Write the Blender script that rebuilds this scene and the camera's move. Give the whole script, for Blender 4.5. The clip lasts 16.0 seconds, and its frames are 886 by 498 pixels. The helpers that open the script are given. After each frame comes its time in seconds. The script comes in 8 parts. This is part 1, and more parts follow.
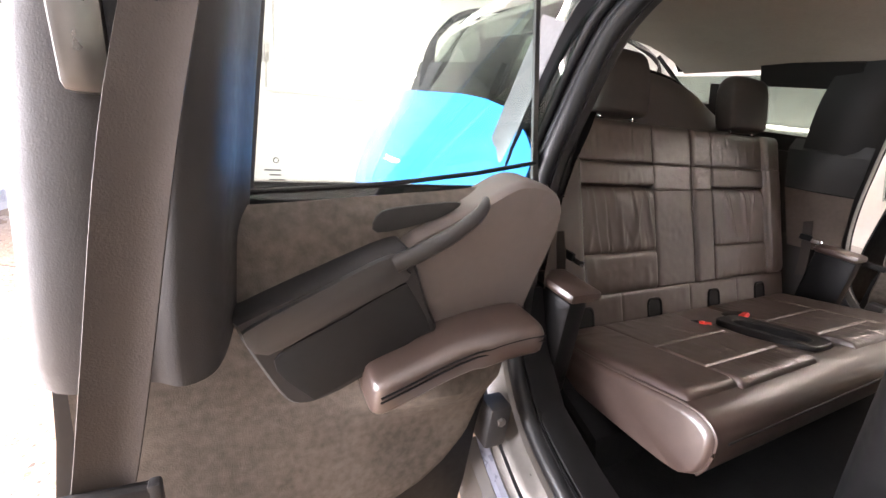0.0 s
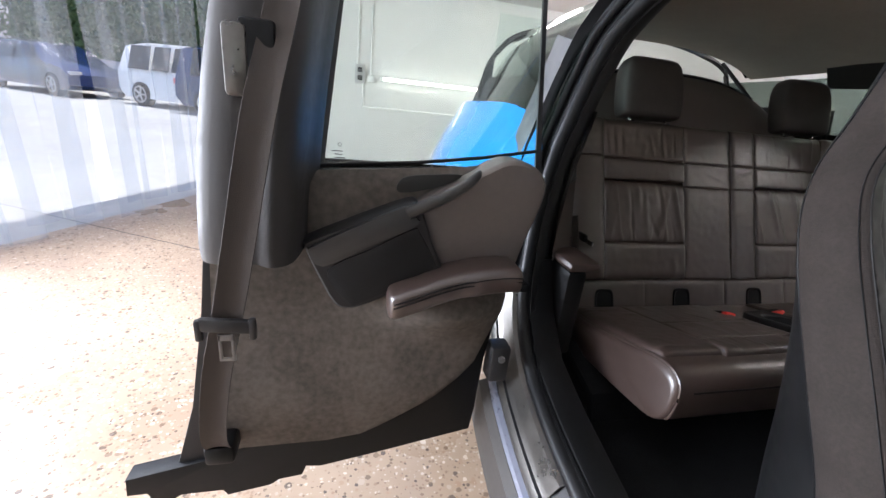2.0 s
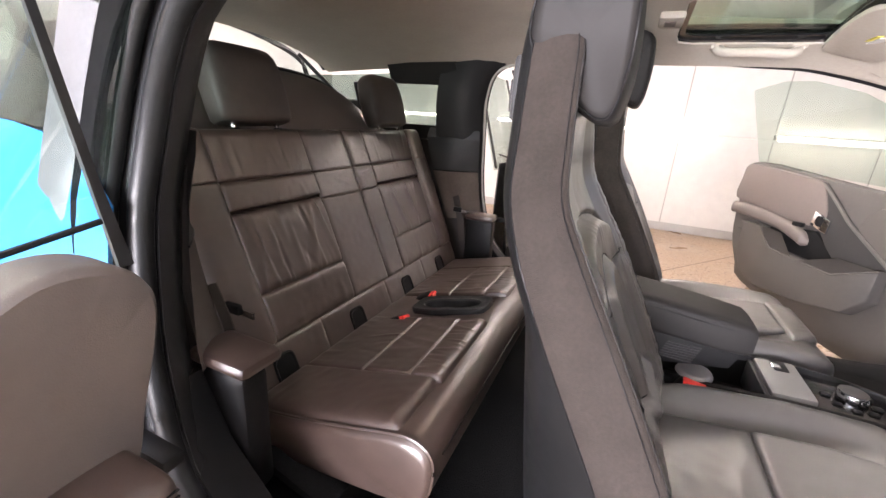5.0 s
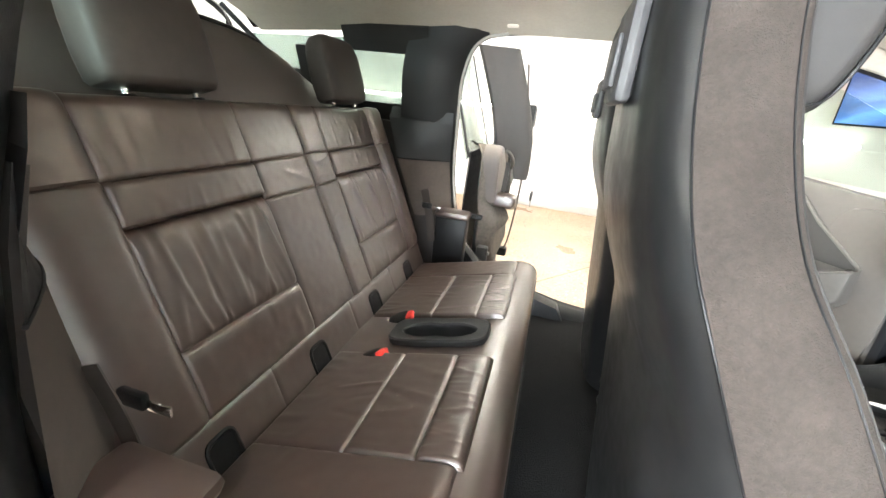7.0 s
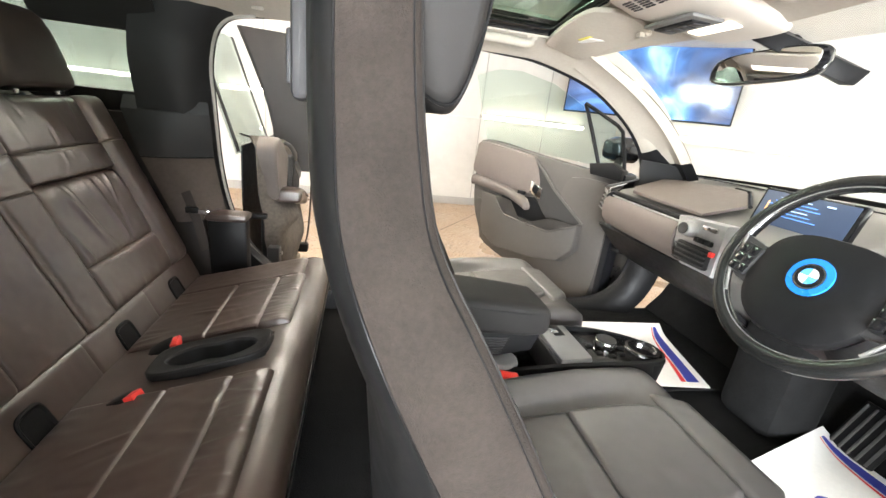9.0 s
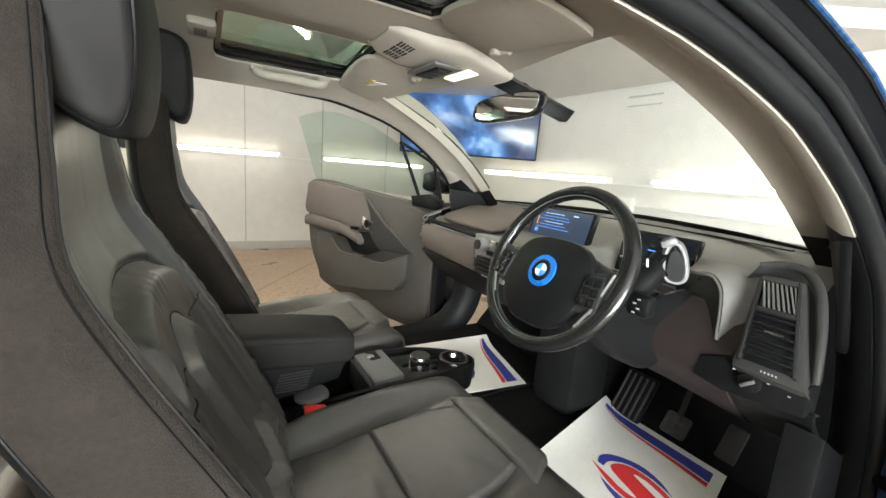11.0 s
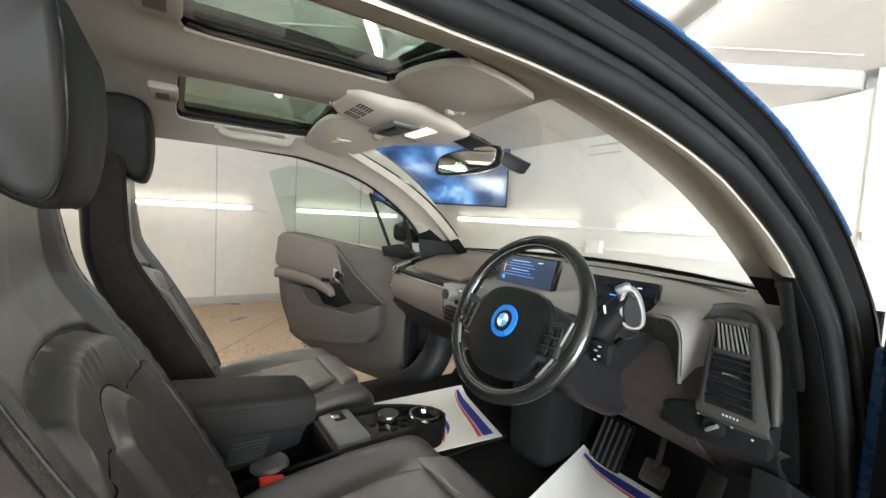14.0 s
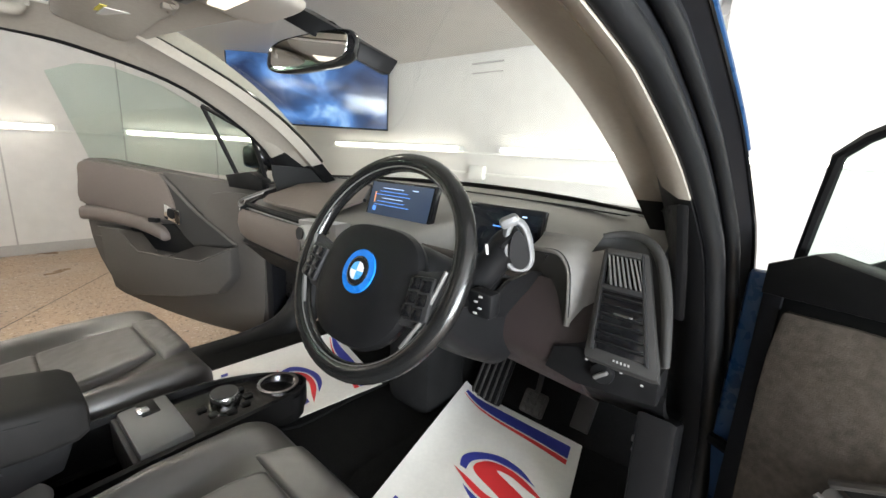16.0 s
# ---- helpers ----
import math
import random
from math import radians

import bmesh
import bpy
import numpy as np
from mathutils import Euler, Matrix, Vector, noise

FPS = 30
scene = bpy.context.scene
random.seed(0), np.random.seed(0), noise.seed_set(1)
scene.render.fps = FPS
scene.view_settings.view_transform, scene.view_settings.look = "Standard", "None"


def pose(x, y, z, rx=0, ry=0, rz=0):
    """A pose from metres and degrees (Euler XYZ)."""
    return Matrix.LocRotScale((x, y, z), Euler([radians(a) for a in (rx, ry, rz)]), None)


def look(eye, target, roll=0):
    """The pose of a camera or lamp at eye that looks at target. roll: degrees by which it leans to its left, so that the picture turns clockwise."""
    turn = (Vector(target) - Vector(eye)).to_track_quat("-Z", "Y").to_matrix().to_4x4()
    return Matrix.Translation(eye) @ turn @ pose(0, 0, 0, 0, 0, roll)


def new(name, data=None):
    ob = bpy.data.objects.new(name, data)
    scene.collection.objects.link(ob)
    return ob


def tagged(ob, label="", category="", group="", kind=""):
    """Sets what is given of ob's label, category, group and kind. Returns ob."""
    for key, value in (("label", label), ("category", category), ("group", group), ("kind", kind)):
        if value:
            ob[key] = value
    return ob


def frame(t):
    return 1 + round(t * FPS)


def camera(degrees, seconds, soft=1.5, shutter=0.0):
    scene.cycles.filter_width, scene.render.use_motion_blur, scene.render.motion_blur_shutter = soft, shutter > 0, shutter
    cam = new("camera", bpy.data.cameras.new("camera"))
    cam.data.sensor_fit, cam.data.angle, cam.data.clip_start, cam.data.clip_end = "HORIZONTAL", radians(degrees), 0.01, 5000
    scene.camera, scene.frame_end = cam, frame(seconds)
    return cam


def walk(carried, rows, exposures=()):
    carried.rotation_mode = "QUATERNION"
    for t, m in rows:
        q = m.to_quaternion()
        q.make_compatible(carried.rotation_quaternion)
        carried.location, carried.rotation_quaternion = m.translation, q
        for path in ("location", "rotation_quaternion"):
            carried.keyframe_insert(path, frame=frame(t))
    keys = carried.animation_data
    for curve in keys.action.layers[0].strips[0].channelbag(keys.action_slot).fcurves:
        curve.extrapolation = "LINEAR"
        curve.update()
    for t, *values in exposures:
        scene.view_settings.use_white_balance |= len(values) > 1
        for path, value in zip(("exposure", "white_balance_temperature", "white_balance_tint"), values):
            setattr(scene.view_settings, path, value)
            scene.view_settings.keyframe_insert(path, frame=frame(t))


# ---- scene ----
cam = camera(94.7, 16.0)
PATH = [
    (0, (0.611, -1.309, 1.108), (-1.039, -0.438, 0.387), 7.6),
    (0.5, (0.762, -1.27, 1.084), (-0.997, -0.664, 0.348), 7.1),
    (1, (0.873, -1.254, 1.101), (-0.933, -0.806, 0.369), 6.6),
    (1.5, (0.898, -1.252, 1.105), (-0.922, -0.841, 0.386), 6.2),
    (2, (0.898, -1.254, 1.103), (-0.914, -0.776, 0.405), 6.1),
    (2.5, (0.887, -1.258, 1.102), (-0.871, -0.577, 0.434), 6.4),
    (3, (0.8, -1.289, 1.116), (-0.731, -0.17, 0.48), 6.8),
    (3.5, (0.69, -1.315, 1.118), (-0.518, 0.16, 0.514), 6.6),
    (4, (0.617, -1.253, 1.12), (-0.307, 0.421, 0.534), 6.1),
    (4.5, (0.57, -1.16, 1.14), (-0.212, 0.581, 0.542), 5.6),
    (4.7, (0.572, -1.131, 1.15), (-0.205, 0.611, 0.547), 4.6),
    (6.8, (0.325, -0.88, 1.125), (-0.132, 0.955, 0.471), 6.6),
    (7, (0.326, -0.877, 1.13), (-0.102, 0.961, 0.468), 6.7),
    (7.5, (0.322, -0.871, 1.133), (0.006, 0.987, 0.465), 6.8),
    (8, (0.331, -0.864, 1.137), (0.21, 1.021, 0.48), 7.0),
    (8.5, (0.376, -0.852, 1.144), (0.514, 1.037, 0.502), 7.0),
    (9, (0.44, -0.858, 1.153), (0.855, 0.997, 0.532), 6.7),
    (9.5, (0.492, -0.895, 1.163), (1.167, 0.892, 0.57), 6.2),
    (10, (0.55, -0.933, 1.169), (1.413, 0.782, 0.609), 5.6),
    (10.2, (0.564, -0.941, 1.159), (1.478, 0.757, 0.63), 5.2),
    (12.3, (0.59, -0.951, 1.141), (1.672, 0.729, 1.058), 3.8),
    (12.5, (0.589, -0.953, 1.14), (1.67, 0.729, 1.107), 3.8),
    (13, (0.596, -0.957, 1.15), (1.675, 0.727, 1.165), 3.3),
    (13.5, (0.601, -0.956, 1.151), (1.684, 0.725, 1.131), 3.1),
    (14, (0.614, -0.966, 1.163), (1.72, 0.694, 1.022), 3.1),
    (14.5, (0.639, -1.001, 1.173), (1.795, 0.609, 0.904), 3.0),
    (15, (0.661, -1.027, 1.154), (1.914, 0.48, 0.756), 3.1),
    (15.5, (0.696, -0.953, 1.148), (2.065, 0.431, 0.689), 3.2),
    (16, (0.813, -0.83, 1.144), (2.299, 0.43, 0.689), 3.1),
]
EXPOSE = [(0, 2.7, 7000, 22), (0.5, 2.2, 6600, 14), (1, 1.65, 6250, 6), (1.5, 1.65, 6200, 12), (2.5, 1.8, 6250, 16), (3, 2.15, 6800, 28), (3.5, 2.35, 7050, 33), (4.7, 2.72, 6950, 26),
          (6.8, 3.72, 6600, 6), (8, 3.62, 6650, 6), (9, 3.05, 6850, 9), (9.5, 2.7, 6900, 8), (10.2, 2.12, 6950, 6), (12.3, 1.9, 6850, 4), (16, 1.9, 6700, 8)]
walk(cam, [(t, look(eye, target, roll)) for t, eye, target, roll in PATH], EXPOSE)

# ---- world and daylight ----
world = bpy.data.worlds.new("sky")
world.use_nodes = True
scene.world = world
wn = world.node_tree.nodes
sky = wn.new("ShaderNodeTexSky")
sky.sky_type, sky.sun_disc = "NISHITA", False
SUN_EL, SUN_AZ = radians(81), radians(200)
sky.sun_elevation, sky.sun_rotation = SUN_EL, SUN_AZ
world.node_tree.links.new(sky.outputs[0], wn["Background"].inputs[0])
wn["Background"].inputs[1].default_value = 0.08
sun = new("sun", bpy.data.lights.new("sun", "SUN"))
sun.data.energy, sun.data.angle, sun.data.color = 2.0, radians(0.5), (1, 0.95, 0.86)
# the sun stands over the far side of the building, so that the yard beyond the curtain is lit
sun.matrix_world = look((0, 0, 0), (-0.25 * math.cos(SUN_EL), -0.97 * math.cos(SUN_EL), -math.sin(SUN_EL)))
# added lamp in the curtained doorway, stands in for daylight from sky and yard
door_light = new("doorway_light", bpy.data.lights.new("doorway_light", "AREA"))
door_light.data.shape, door_light.data.size, door_light.data.size_y = "RECTANGLE", 2.6, 1.4
door_light.data.energy, door_light.data.color = 182, (0.95, 0.97, 1.0)
door_light.matrix_world = look((-0.24, -4.02, 0.95), (0.186, -3.11, 1.02))
TUBE = 9.2


# ---- helpers of this scene ----
def mat(name, col, rough=0.5, metal=0.0, var=0.12, vscale=6.0, bump=0.15, grain=300.0, kind="noise", coat=0.0, dist=0.0008, rvar=0.1, spec=0.5):
    m = bpy.data.materials.new(name)
    m.use_nodes = True
    nt = m.node_tree
    N, L = nt.nodes, nt.links
    bs = N["Principled BSDF"]
    tc = N.new("ShaderNodeTexCoord")
    n1 = N.new("ShaderNodeTexNoise")
    n1.inputs["Scale"].default_value, n1.inputs["Detail"].default_value = vscale, 6
    L.new(tc.outputs["Object"], n1.inputs["Vector"])
    n2 = N.new("ShaderNodeTexNoise")
    n2.inputs["Scale"].default_value, n2.inputs["Detail"].default_value = vscale * 9, 4
    L.new(tc.outputs["Object"], n2.inputs["Vector"])
    add = N.new("ShaderNodeMath")
    add.operation = "ADD"
    half = N.new("ShaderNodeMath")
    half.operation, half.inputs[1].default_value = "MULTIPLY", 0.5
    L.new(n1.outputs["Fac"], add.inputs[0])
    L.new(n2.outputs["Fac"], add.inputs[1])
    L.new(add.outputs[0], half.inputs[0])
    mix = N.new("ShaderNodeValToRGB")
    lo, hi = [max(0, c * (1 - var)) for c in col[:3]], [min(1, c * (1 + var)) for c in col[:3]]
    mix.color_ramp.elements[0].position, mix.color_ramp.elements[1].position = 0.36, 0.64
    mix.color_ramp.elements[0].color, mix.color_ramp.elements[1].color = (*lo, 1), (*hi, 1)
    L.new(half.outputs[0], mix.inputs[0])
    L.new(mix.outputs[0], bs.inputs["Base Color"])
    rr = N.new("ShaderNodeMapRange")
    rr.inputs["To Min"].default_value, rr.inputs["To Max"].default_value = max(0.02, rough - rvar), min(1, rough + rvar)
    rr.inputs["From Min"].default_value, rr.inputs["From Max"].default_value = 0.3, 0.7
    L.new(half.outputs[0], rr.inputs["Value"])
    L.new(rr.outputs[0], bs.inputs["Roughness"])
    bs.inputs["Metallic"].default_value = metal
    bs.inputs["Coat Weight"].default_value, bs.inputs["Coat Roughness"].default_value = coat, 0.04 if coat > 0.6 else 0.3
    bs.inputs["Specular IOR Level"].default_value = spec
    if bump:
        b = N.new("ShaderNodeBump")
        b.inputs["Strength"].default_value, b.inputs["Distance"].default_value = bump, dist
        if kind == "leather":
            g = N.new("ShaderNodeTexVoronoi")
            g.feature, g.inputs["Scale"].default_value = "DISTANCE_TO_EDGE", grain
            out = g.outputs["Distance"]
        elif kind == "weave":
            g = N.new("ShaderNodeTexBrick")
            g.inputs["Scale"].default_value, g.inputs["Mortar Size"].default_value = grain, 0.06
            out = g.outputs["Fac"]
        else:
            g = N.new("ShaderNodeTexNoise")
            g.inputs["Scale"].default_value, g.inputs["Detail"].default_value = grain, 3
            out = g.outputs["Fac"]
        L.new(tc.outputs["Object"], g.inputs["Vector"])
        L.new(out, b.inputs["Height"])
        L.new(b.outputs[0], bs.inputs["Normal"])
    return m


def glow(name, col, strength):
    m = bpy.data.materials.new(name)
    m.use_nodes = True
    bs = m.node_tree.nodes["Principled BSDF"]
    bs.inputs["Base Color"].default_value = (*col, 1)
    bs.inputs["Emission Color"].default_value = (*col, 1)
    bs.inputs["Emission Strength"].default_value = strength
    return m


def pane(name, tint, gloss=1.0, rough=0.0, white=0.0):
    """Thin sheet glass or clear plastic: tinted passage, a surface gloss that grows at grazing angles."""
    m = bpy.data.materials.new(name)
    m.use_nodes = True
    nt = m.node_tree
    N, L = nt.nodes, nt.links
    N.remove(N["Principled BSDF"])
    tr, gl, fr, mx = (N.new("ShaderNode" + k) for k in ("BsdfTransparent", "BsdfGlossy", "LayerWeight", "MixShader"))
    tr.inputs[0].default_value = (*tint, 1)
    gl.inputs["Roughness"].default_value = rough
    gl.inputs["Color"].default_value = (gloss, gloss, gloss, 1)
    fr.inputs["Blend"].default_value = 0.5
    pw, sc = N.new("ShaderNodeMath"), N.new("ShaderNodeMath")
    pw.operation, pw.inputs[1].default_value = "POWER", 5.0
    sc.operation, sc.inputs[1].default_value, sc.inputs[2].default_value = "MULTIPLY_ADD", 0.85, 0.045
    L.new(fr.outputs["Facing"], pw.inputs[0])
    L.new(pw.outputs[0], sc.inputs[0])
    L.new(sc.outputs[0], mx.inputs[0])
    L.new(tr.outputs[0], mx.inputs[1])
    L.new(gl.outputs[0], mx.inputs[2])
    last = mx
    if white:
        df, m2 = N.new("ShaderNodeBsdfDiffuse"), N.new("ShaderNodeMixShader")
        tl, m3 = N.new("ShaderNodeBsdfTranslucent"), N.new("ShaderNodeMixShader")
        L.new(df.outputs[0], m3.inputs[1])
        L.new(tl.outputs[0], m3.inputs[2])
        m3.inputs[0].default_value = 0.5
        m2.inputs[0].default_value = white
        L.new(mx.outputs[0], m2.inputs[1])
        L.new(m3.outputs[0], m2.inputs[2])
        last = m2
    L.new(last.outputs[0], N["Material Output"].inputs[0])
    return m


def terrazzo(name):
    m = bpy.data.materials.new(name)
    m.use_nodes = True
    nt = m.node_tree
    N, L = nt.nodes, nt.links
    bs = N["Principled BSDF"]
    tc = N.new("ShaderNodeTexCoord")
    big = N.new("ShaderNodeTexNoise")
    big.inputs["Scale"].default_value, big.inputs["Detail"].default_value = 1.3, 7
    fine = N.new("ShaderNodeTexNoise")
    fine.inputs["Scale"].default_value = 160
    base = N.new("ShaderNodeValToRGB")
    base.color_ramp.elements[0].color, base.color_ramp.elements[1].color = (0.34, 0.245, 0.17, 1), (0.45, 0.335, 0.24, 1)
    base.color_ramp.elements[0].position, base.color_ramp.elements[1].position = 0.35, 0.65
    L.new(tc.outputs["Object"], big.inputs["Vector"])
    L.new(tc.outputs["Object"], fine.inputs["Vector"])
    L.new(big.outputs["Fac"], base.inputs[0])
    colour = base.outputs[0]
    for scale, lim, jitter in ((38.0, 0.30, 1.0), (90.0, 0.36, 1.0)):
        v = N.new("ShaderNodeTexVoronoi")
        v.inputs["Scale"].default_value, v.inputs["Randomness"].default_value = scale, jitter
        warp = N.new("ShaderNodeVectorMath")
        warp.operation = "MULTIPLY_ADD"
        warp.inputs[1].default_value = (0.006, 0.006, 0.006)
        L.new(fine.outputs["Color"], warp.inputs[0])
        L.new(tc.outputs["Object"], warp.inputs[2])
        L.new(warp.outputs[0], v.inputs["Vector"])
        stone = N.new("ShaderNodeValToRGB")
        e = stone.color_ramp.elements
        e[0].color, e[0].position = (0.10, 0.075, 0.06, 1), 0.0
        e[1].color, e[1].position = (0.60, 0.50, 0.40, 1), 1.0
        for p, c in ((0.25, (0.22, 0.15, 0.10, 1)), (0.5, (0.36, 0.24, 0.16, 1)), (0.75, (0.45, 0.36, 0.28, 1))):
            stone.color_ramp.elements.new(p).color = c
        sep = N.new("ShaderNodeSeparateColor")
        L.new(v.outputs["Color"], sep.inputs[0])
        L.new(sep.outputs[0], stone.inputs[0])
        less = N.new("ShaderNodeMath")
        less.operation = "LESS_THAN"
        lim_n = N.new("ShaderNodeMath")
        lim_n.operation, lim_n.inputs[1].default_value = "MULTIPLY", lim * 1.5
        L.new(sep.outputs[1], lim_n.inputs[0])
        L.new(v.outputs["Distance"], less.inputs[0])
        L.new(lim_n.outputs[0], less.inputs[1])
        mx = N.new("ShaderNodeMix")
        mx.data_type = "RGBA"
        L.new(less.outputs[0], mx.inputs["Factor"])
        L.new(colour, mx.inputs["A"])
        L.new(stone.outputs[0], mx.inputs["B"])
        colour = mx.outputs["Result"]
    L.new(colour, bs.inputs["Base Color"])
    rr = N.new("ShaderNodeMapRange")
    rr.inputs["To Min"].default_value, rr.inputs["To Max"].default_value = 0.22, 0.6
    rr.inputs["From Min"].default_value, rr.inputs["From Max"].default_value = 0.35, 0.6
    L.new(big.outputs["Fac"], rr.inputs["Value"])
    L.new(rr.outputs[0], bs.inputs["Roughness"])
    return m


def thing(name, at=(0, 0, 0), label="", category="", group="", kind=""):
    ob = new(name)
    ob.empty_display_size = 0.05
    ob.location = at
    return tagged(ob, label, category, group, kind)


def part(name, bm, material, parent=None, label="", smooth=38):
    me = bpy.data.meshes.new(name)
    bmesh.ops.recalc_face_normals(bm, faces=bm.faces)
    bm.to_mesh(me)
    bm.free()
    for p in me.polygons:
        p.use_smooth = True
    me.set_sharp_from_angle(angle=radians(smooth))
    for one in material if isinstance(material, (list, tuple)) else [material]:
        me.materials.append(one)
    ob = new(name, me)
    if parent:
        ob.parent = parent
        top = parent
        at = Vector(parent.location)
        while top.parent:
            top = top.parent
            at = Vector(top.location)
        if parent.type == "EMPTY":
            ob.matrix_parent_inverse = Matrix.Translation(-at)
    return tagged(ob, label)


def solo(name, bm, material, label, category, kind="", group="", smooth=38):
    ob = part(name, bm, material, None, "", smooth)
    return tagged(ob, label, category, group, kind)


def box(cx, cy, cz, sx, sy, sz, bev=0.004, turn=None, seg=2):
    bm = bmesh.new()
    bmesh.ops.create_cube(bm, size=1)
    bmesh.ops.scale(bm, vec=(sx, sy, sz), verts=bm.verts)
    if bev:
        bmesh.ops.bevel(bm, geom=bm.edges[:], offset=min(bev, 0.49 * min(sx, sy, sz)), segments=seg, affect="EDGES", profile=0.5)
    m = Matrix.Translation((cx, cy, cz))
    if turn:
        m = m @ turn
    bmesh.ops.transform(bm, matrix=m, verts=bm.verts)
    return bm


def join(*bms):
    out = bms[0]
    for b in bms[1:]:
        me = bpy.data.meshes.new("tmp")
        b.to_mesh(me)
        b.free()
        out.from_mesh(me)
        bpy.data.meshes.remove(me)
    return out


def cyl(a, b, r0, r1=None, n=20, bev=0.0, caps=True):
    """A round bar from a to b."""
    a, b = Vector(a), Vector(b)
    bm = bmesh.new()
    bmesh.ops.create_cone(bm, cap_ends=caps, segments=n, radius1=r0, radius2=r0 if r1 is None else r1, depth=(b - a).length)
    if bev:
        rim = [e for e in bm.edges if abs(e.verts[0].co.z - e.verts[1].co.z) < 1e-6]
        bmesh.ops.bevel(bm, geom=rim, offset=bev, segments=2, affect="EDGES", profile=0.5)
    q = (b - a).to_track_quat("Z", "Y").to_matrix().to_4x4()
    bmesh.ops.transform(bm, matrix=Matrix.Translation((a + b) / 2) @ q, verts=bm.verts)
    return bm


def curve(pts, n=8, closed=False):
    """A smooth line through the points."""
    P = [Vector(p) for p in pts]
    out = []
    k = len(P)
    for i in range(k if closed else k - 1):
        p0 = P[(i - 1) % k] if closed or i else P[0]
        p1, p2 = P[i], P[(i + 1) % k]
        p3 = P[(i + 2) % k] if closed or i + 2 < k else P[-1]
        for j in range(n):
            t = j / n
            out.append(0.5 * ((2 * p1) + (p2 - p0) * t + (2 * p0 - 5 * p1 + 4 * p2 - p3) * t * t + (3 * p1 - p0 - 3 * p2 + p3) * t ** 3))
    if not closed:
        out.append(P[-1])
    return out


def sheet(lines, thick=0.0, wrap=False):
    """A skin over lines of equal count; wrap joins each line's ends. thick: solid, grown along the normals."""
    bm = bmesh.new()
    V = [[bm.verts.new(p) for p in line] for line in lines]
    n = len(V[0])
    for a, b in zip(V, V[1:]):
        for i in range(n if wrap else n - 1):
            j = (i + 1) % n
            bm.faces.new((a[i], a[j], b[j], b[i]))
    bm.normal_update()
    if thick:
        bmesh.ops.solidify(bm, geom=bm.faces[:], thickness=thick)
    return bm


def loft(rings, caps=True):
    bm = sheet(rings, 0, True)
    if caps:
        n = len(rings[0])
        bm.verts.ensure_lookup_table()
        ends = [[bm.verts[k * n + i] for i in range(n)] for k in (0, len(rings) - 1)]
        for ring in ends:
            c = bm.verts.new(sum((v.co for v in ring), Vector()) / n)
            for i in range(n):
                bm.faces.new((ring[i], ring[(i + 1) % n], c))
    return bm


def tube(pts, r, n=10, closed=False, flat=1.0, up=(0, 0, 1)):
    """A bar along points. r: radius, or a radius for each point; flat squeezes it along up."""
    P = [Vector(p) for p in pts]
    rings = []
    k = len(P)
    for i, p in enumerate(P):
        a = P[(i - 1) % k] if closed else P[max(0, i - 1)]
        b = P[(i + 1) % k] if closed else P[min(k - 1, i + 1)]
        d = (b - a).normalized()
        s = d.cross(Vector(up))
        s = s.normalized() if s.length > 1e-4 else d.orthogonal().normalized()
        w = s.cross(d).normalized()
        rad = r[i] if isinstance(r, (list, tuple)) else r
        rings.append([p + s * rad * math.cos(2 * math.pi * j / n) + w * rad * flat * math.sin(2 * math.pi * j / n) for j in range(n)])
    if closed:
        rings.append(rings[0])
        bm = sheet(rings, 0, True)
        bmesh.ops.remove_doubles(bm, verts=bm.verts, dist=1e-6)
        return bm
    return loft(rings)


def prism(pts, vec, bev=0.0, seg=2):
    """A plate: the outline's points, thick along vec, edges rounded."""
    bm = bmesh.new()
    v = Vector(vec)
    a = [bm.verts.new(Vector(p)) for p in pts]
    b = [bm.verts.new(Vector(p) + v) for p in pts]
    n = len(a)
    bm.faces.new(a)
    bm.faces.new(b[::-1])
    for i in range(n):
        j = (i + 1) % n
        bm.faces.new((a[j], a[i], b[i], b[j]))
    bmesh.ops.recalc_face_normals(bm, faces=bm.faces)
    if bev:
        caps = {f for f in bm.faces if len(f.verts) == n}
        rim = [e for e in bm.edges if any(f in caps for f in e.link_faces)]
        bmesh.ops.bevel(bm, geom=rim, offset=bev, segments=seg, affect="EDGES", profile=0.6, clamp_overlap=True)
    return bm


def frame_of(o, u, v):
    """A frame with its origin and two directions; the third axis is their cross product."""
    u, v = Vector(u).normalized(), Vector(v).normalized()
    w = u.cross(v).normalized()
    m = Matrix((u, v, w)).transposed().to_4x4()
    m.translation = Vector(o)
    return m


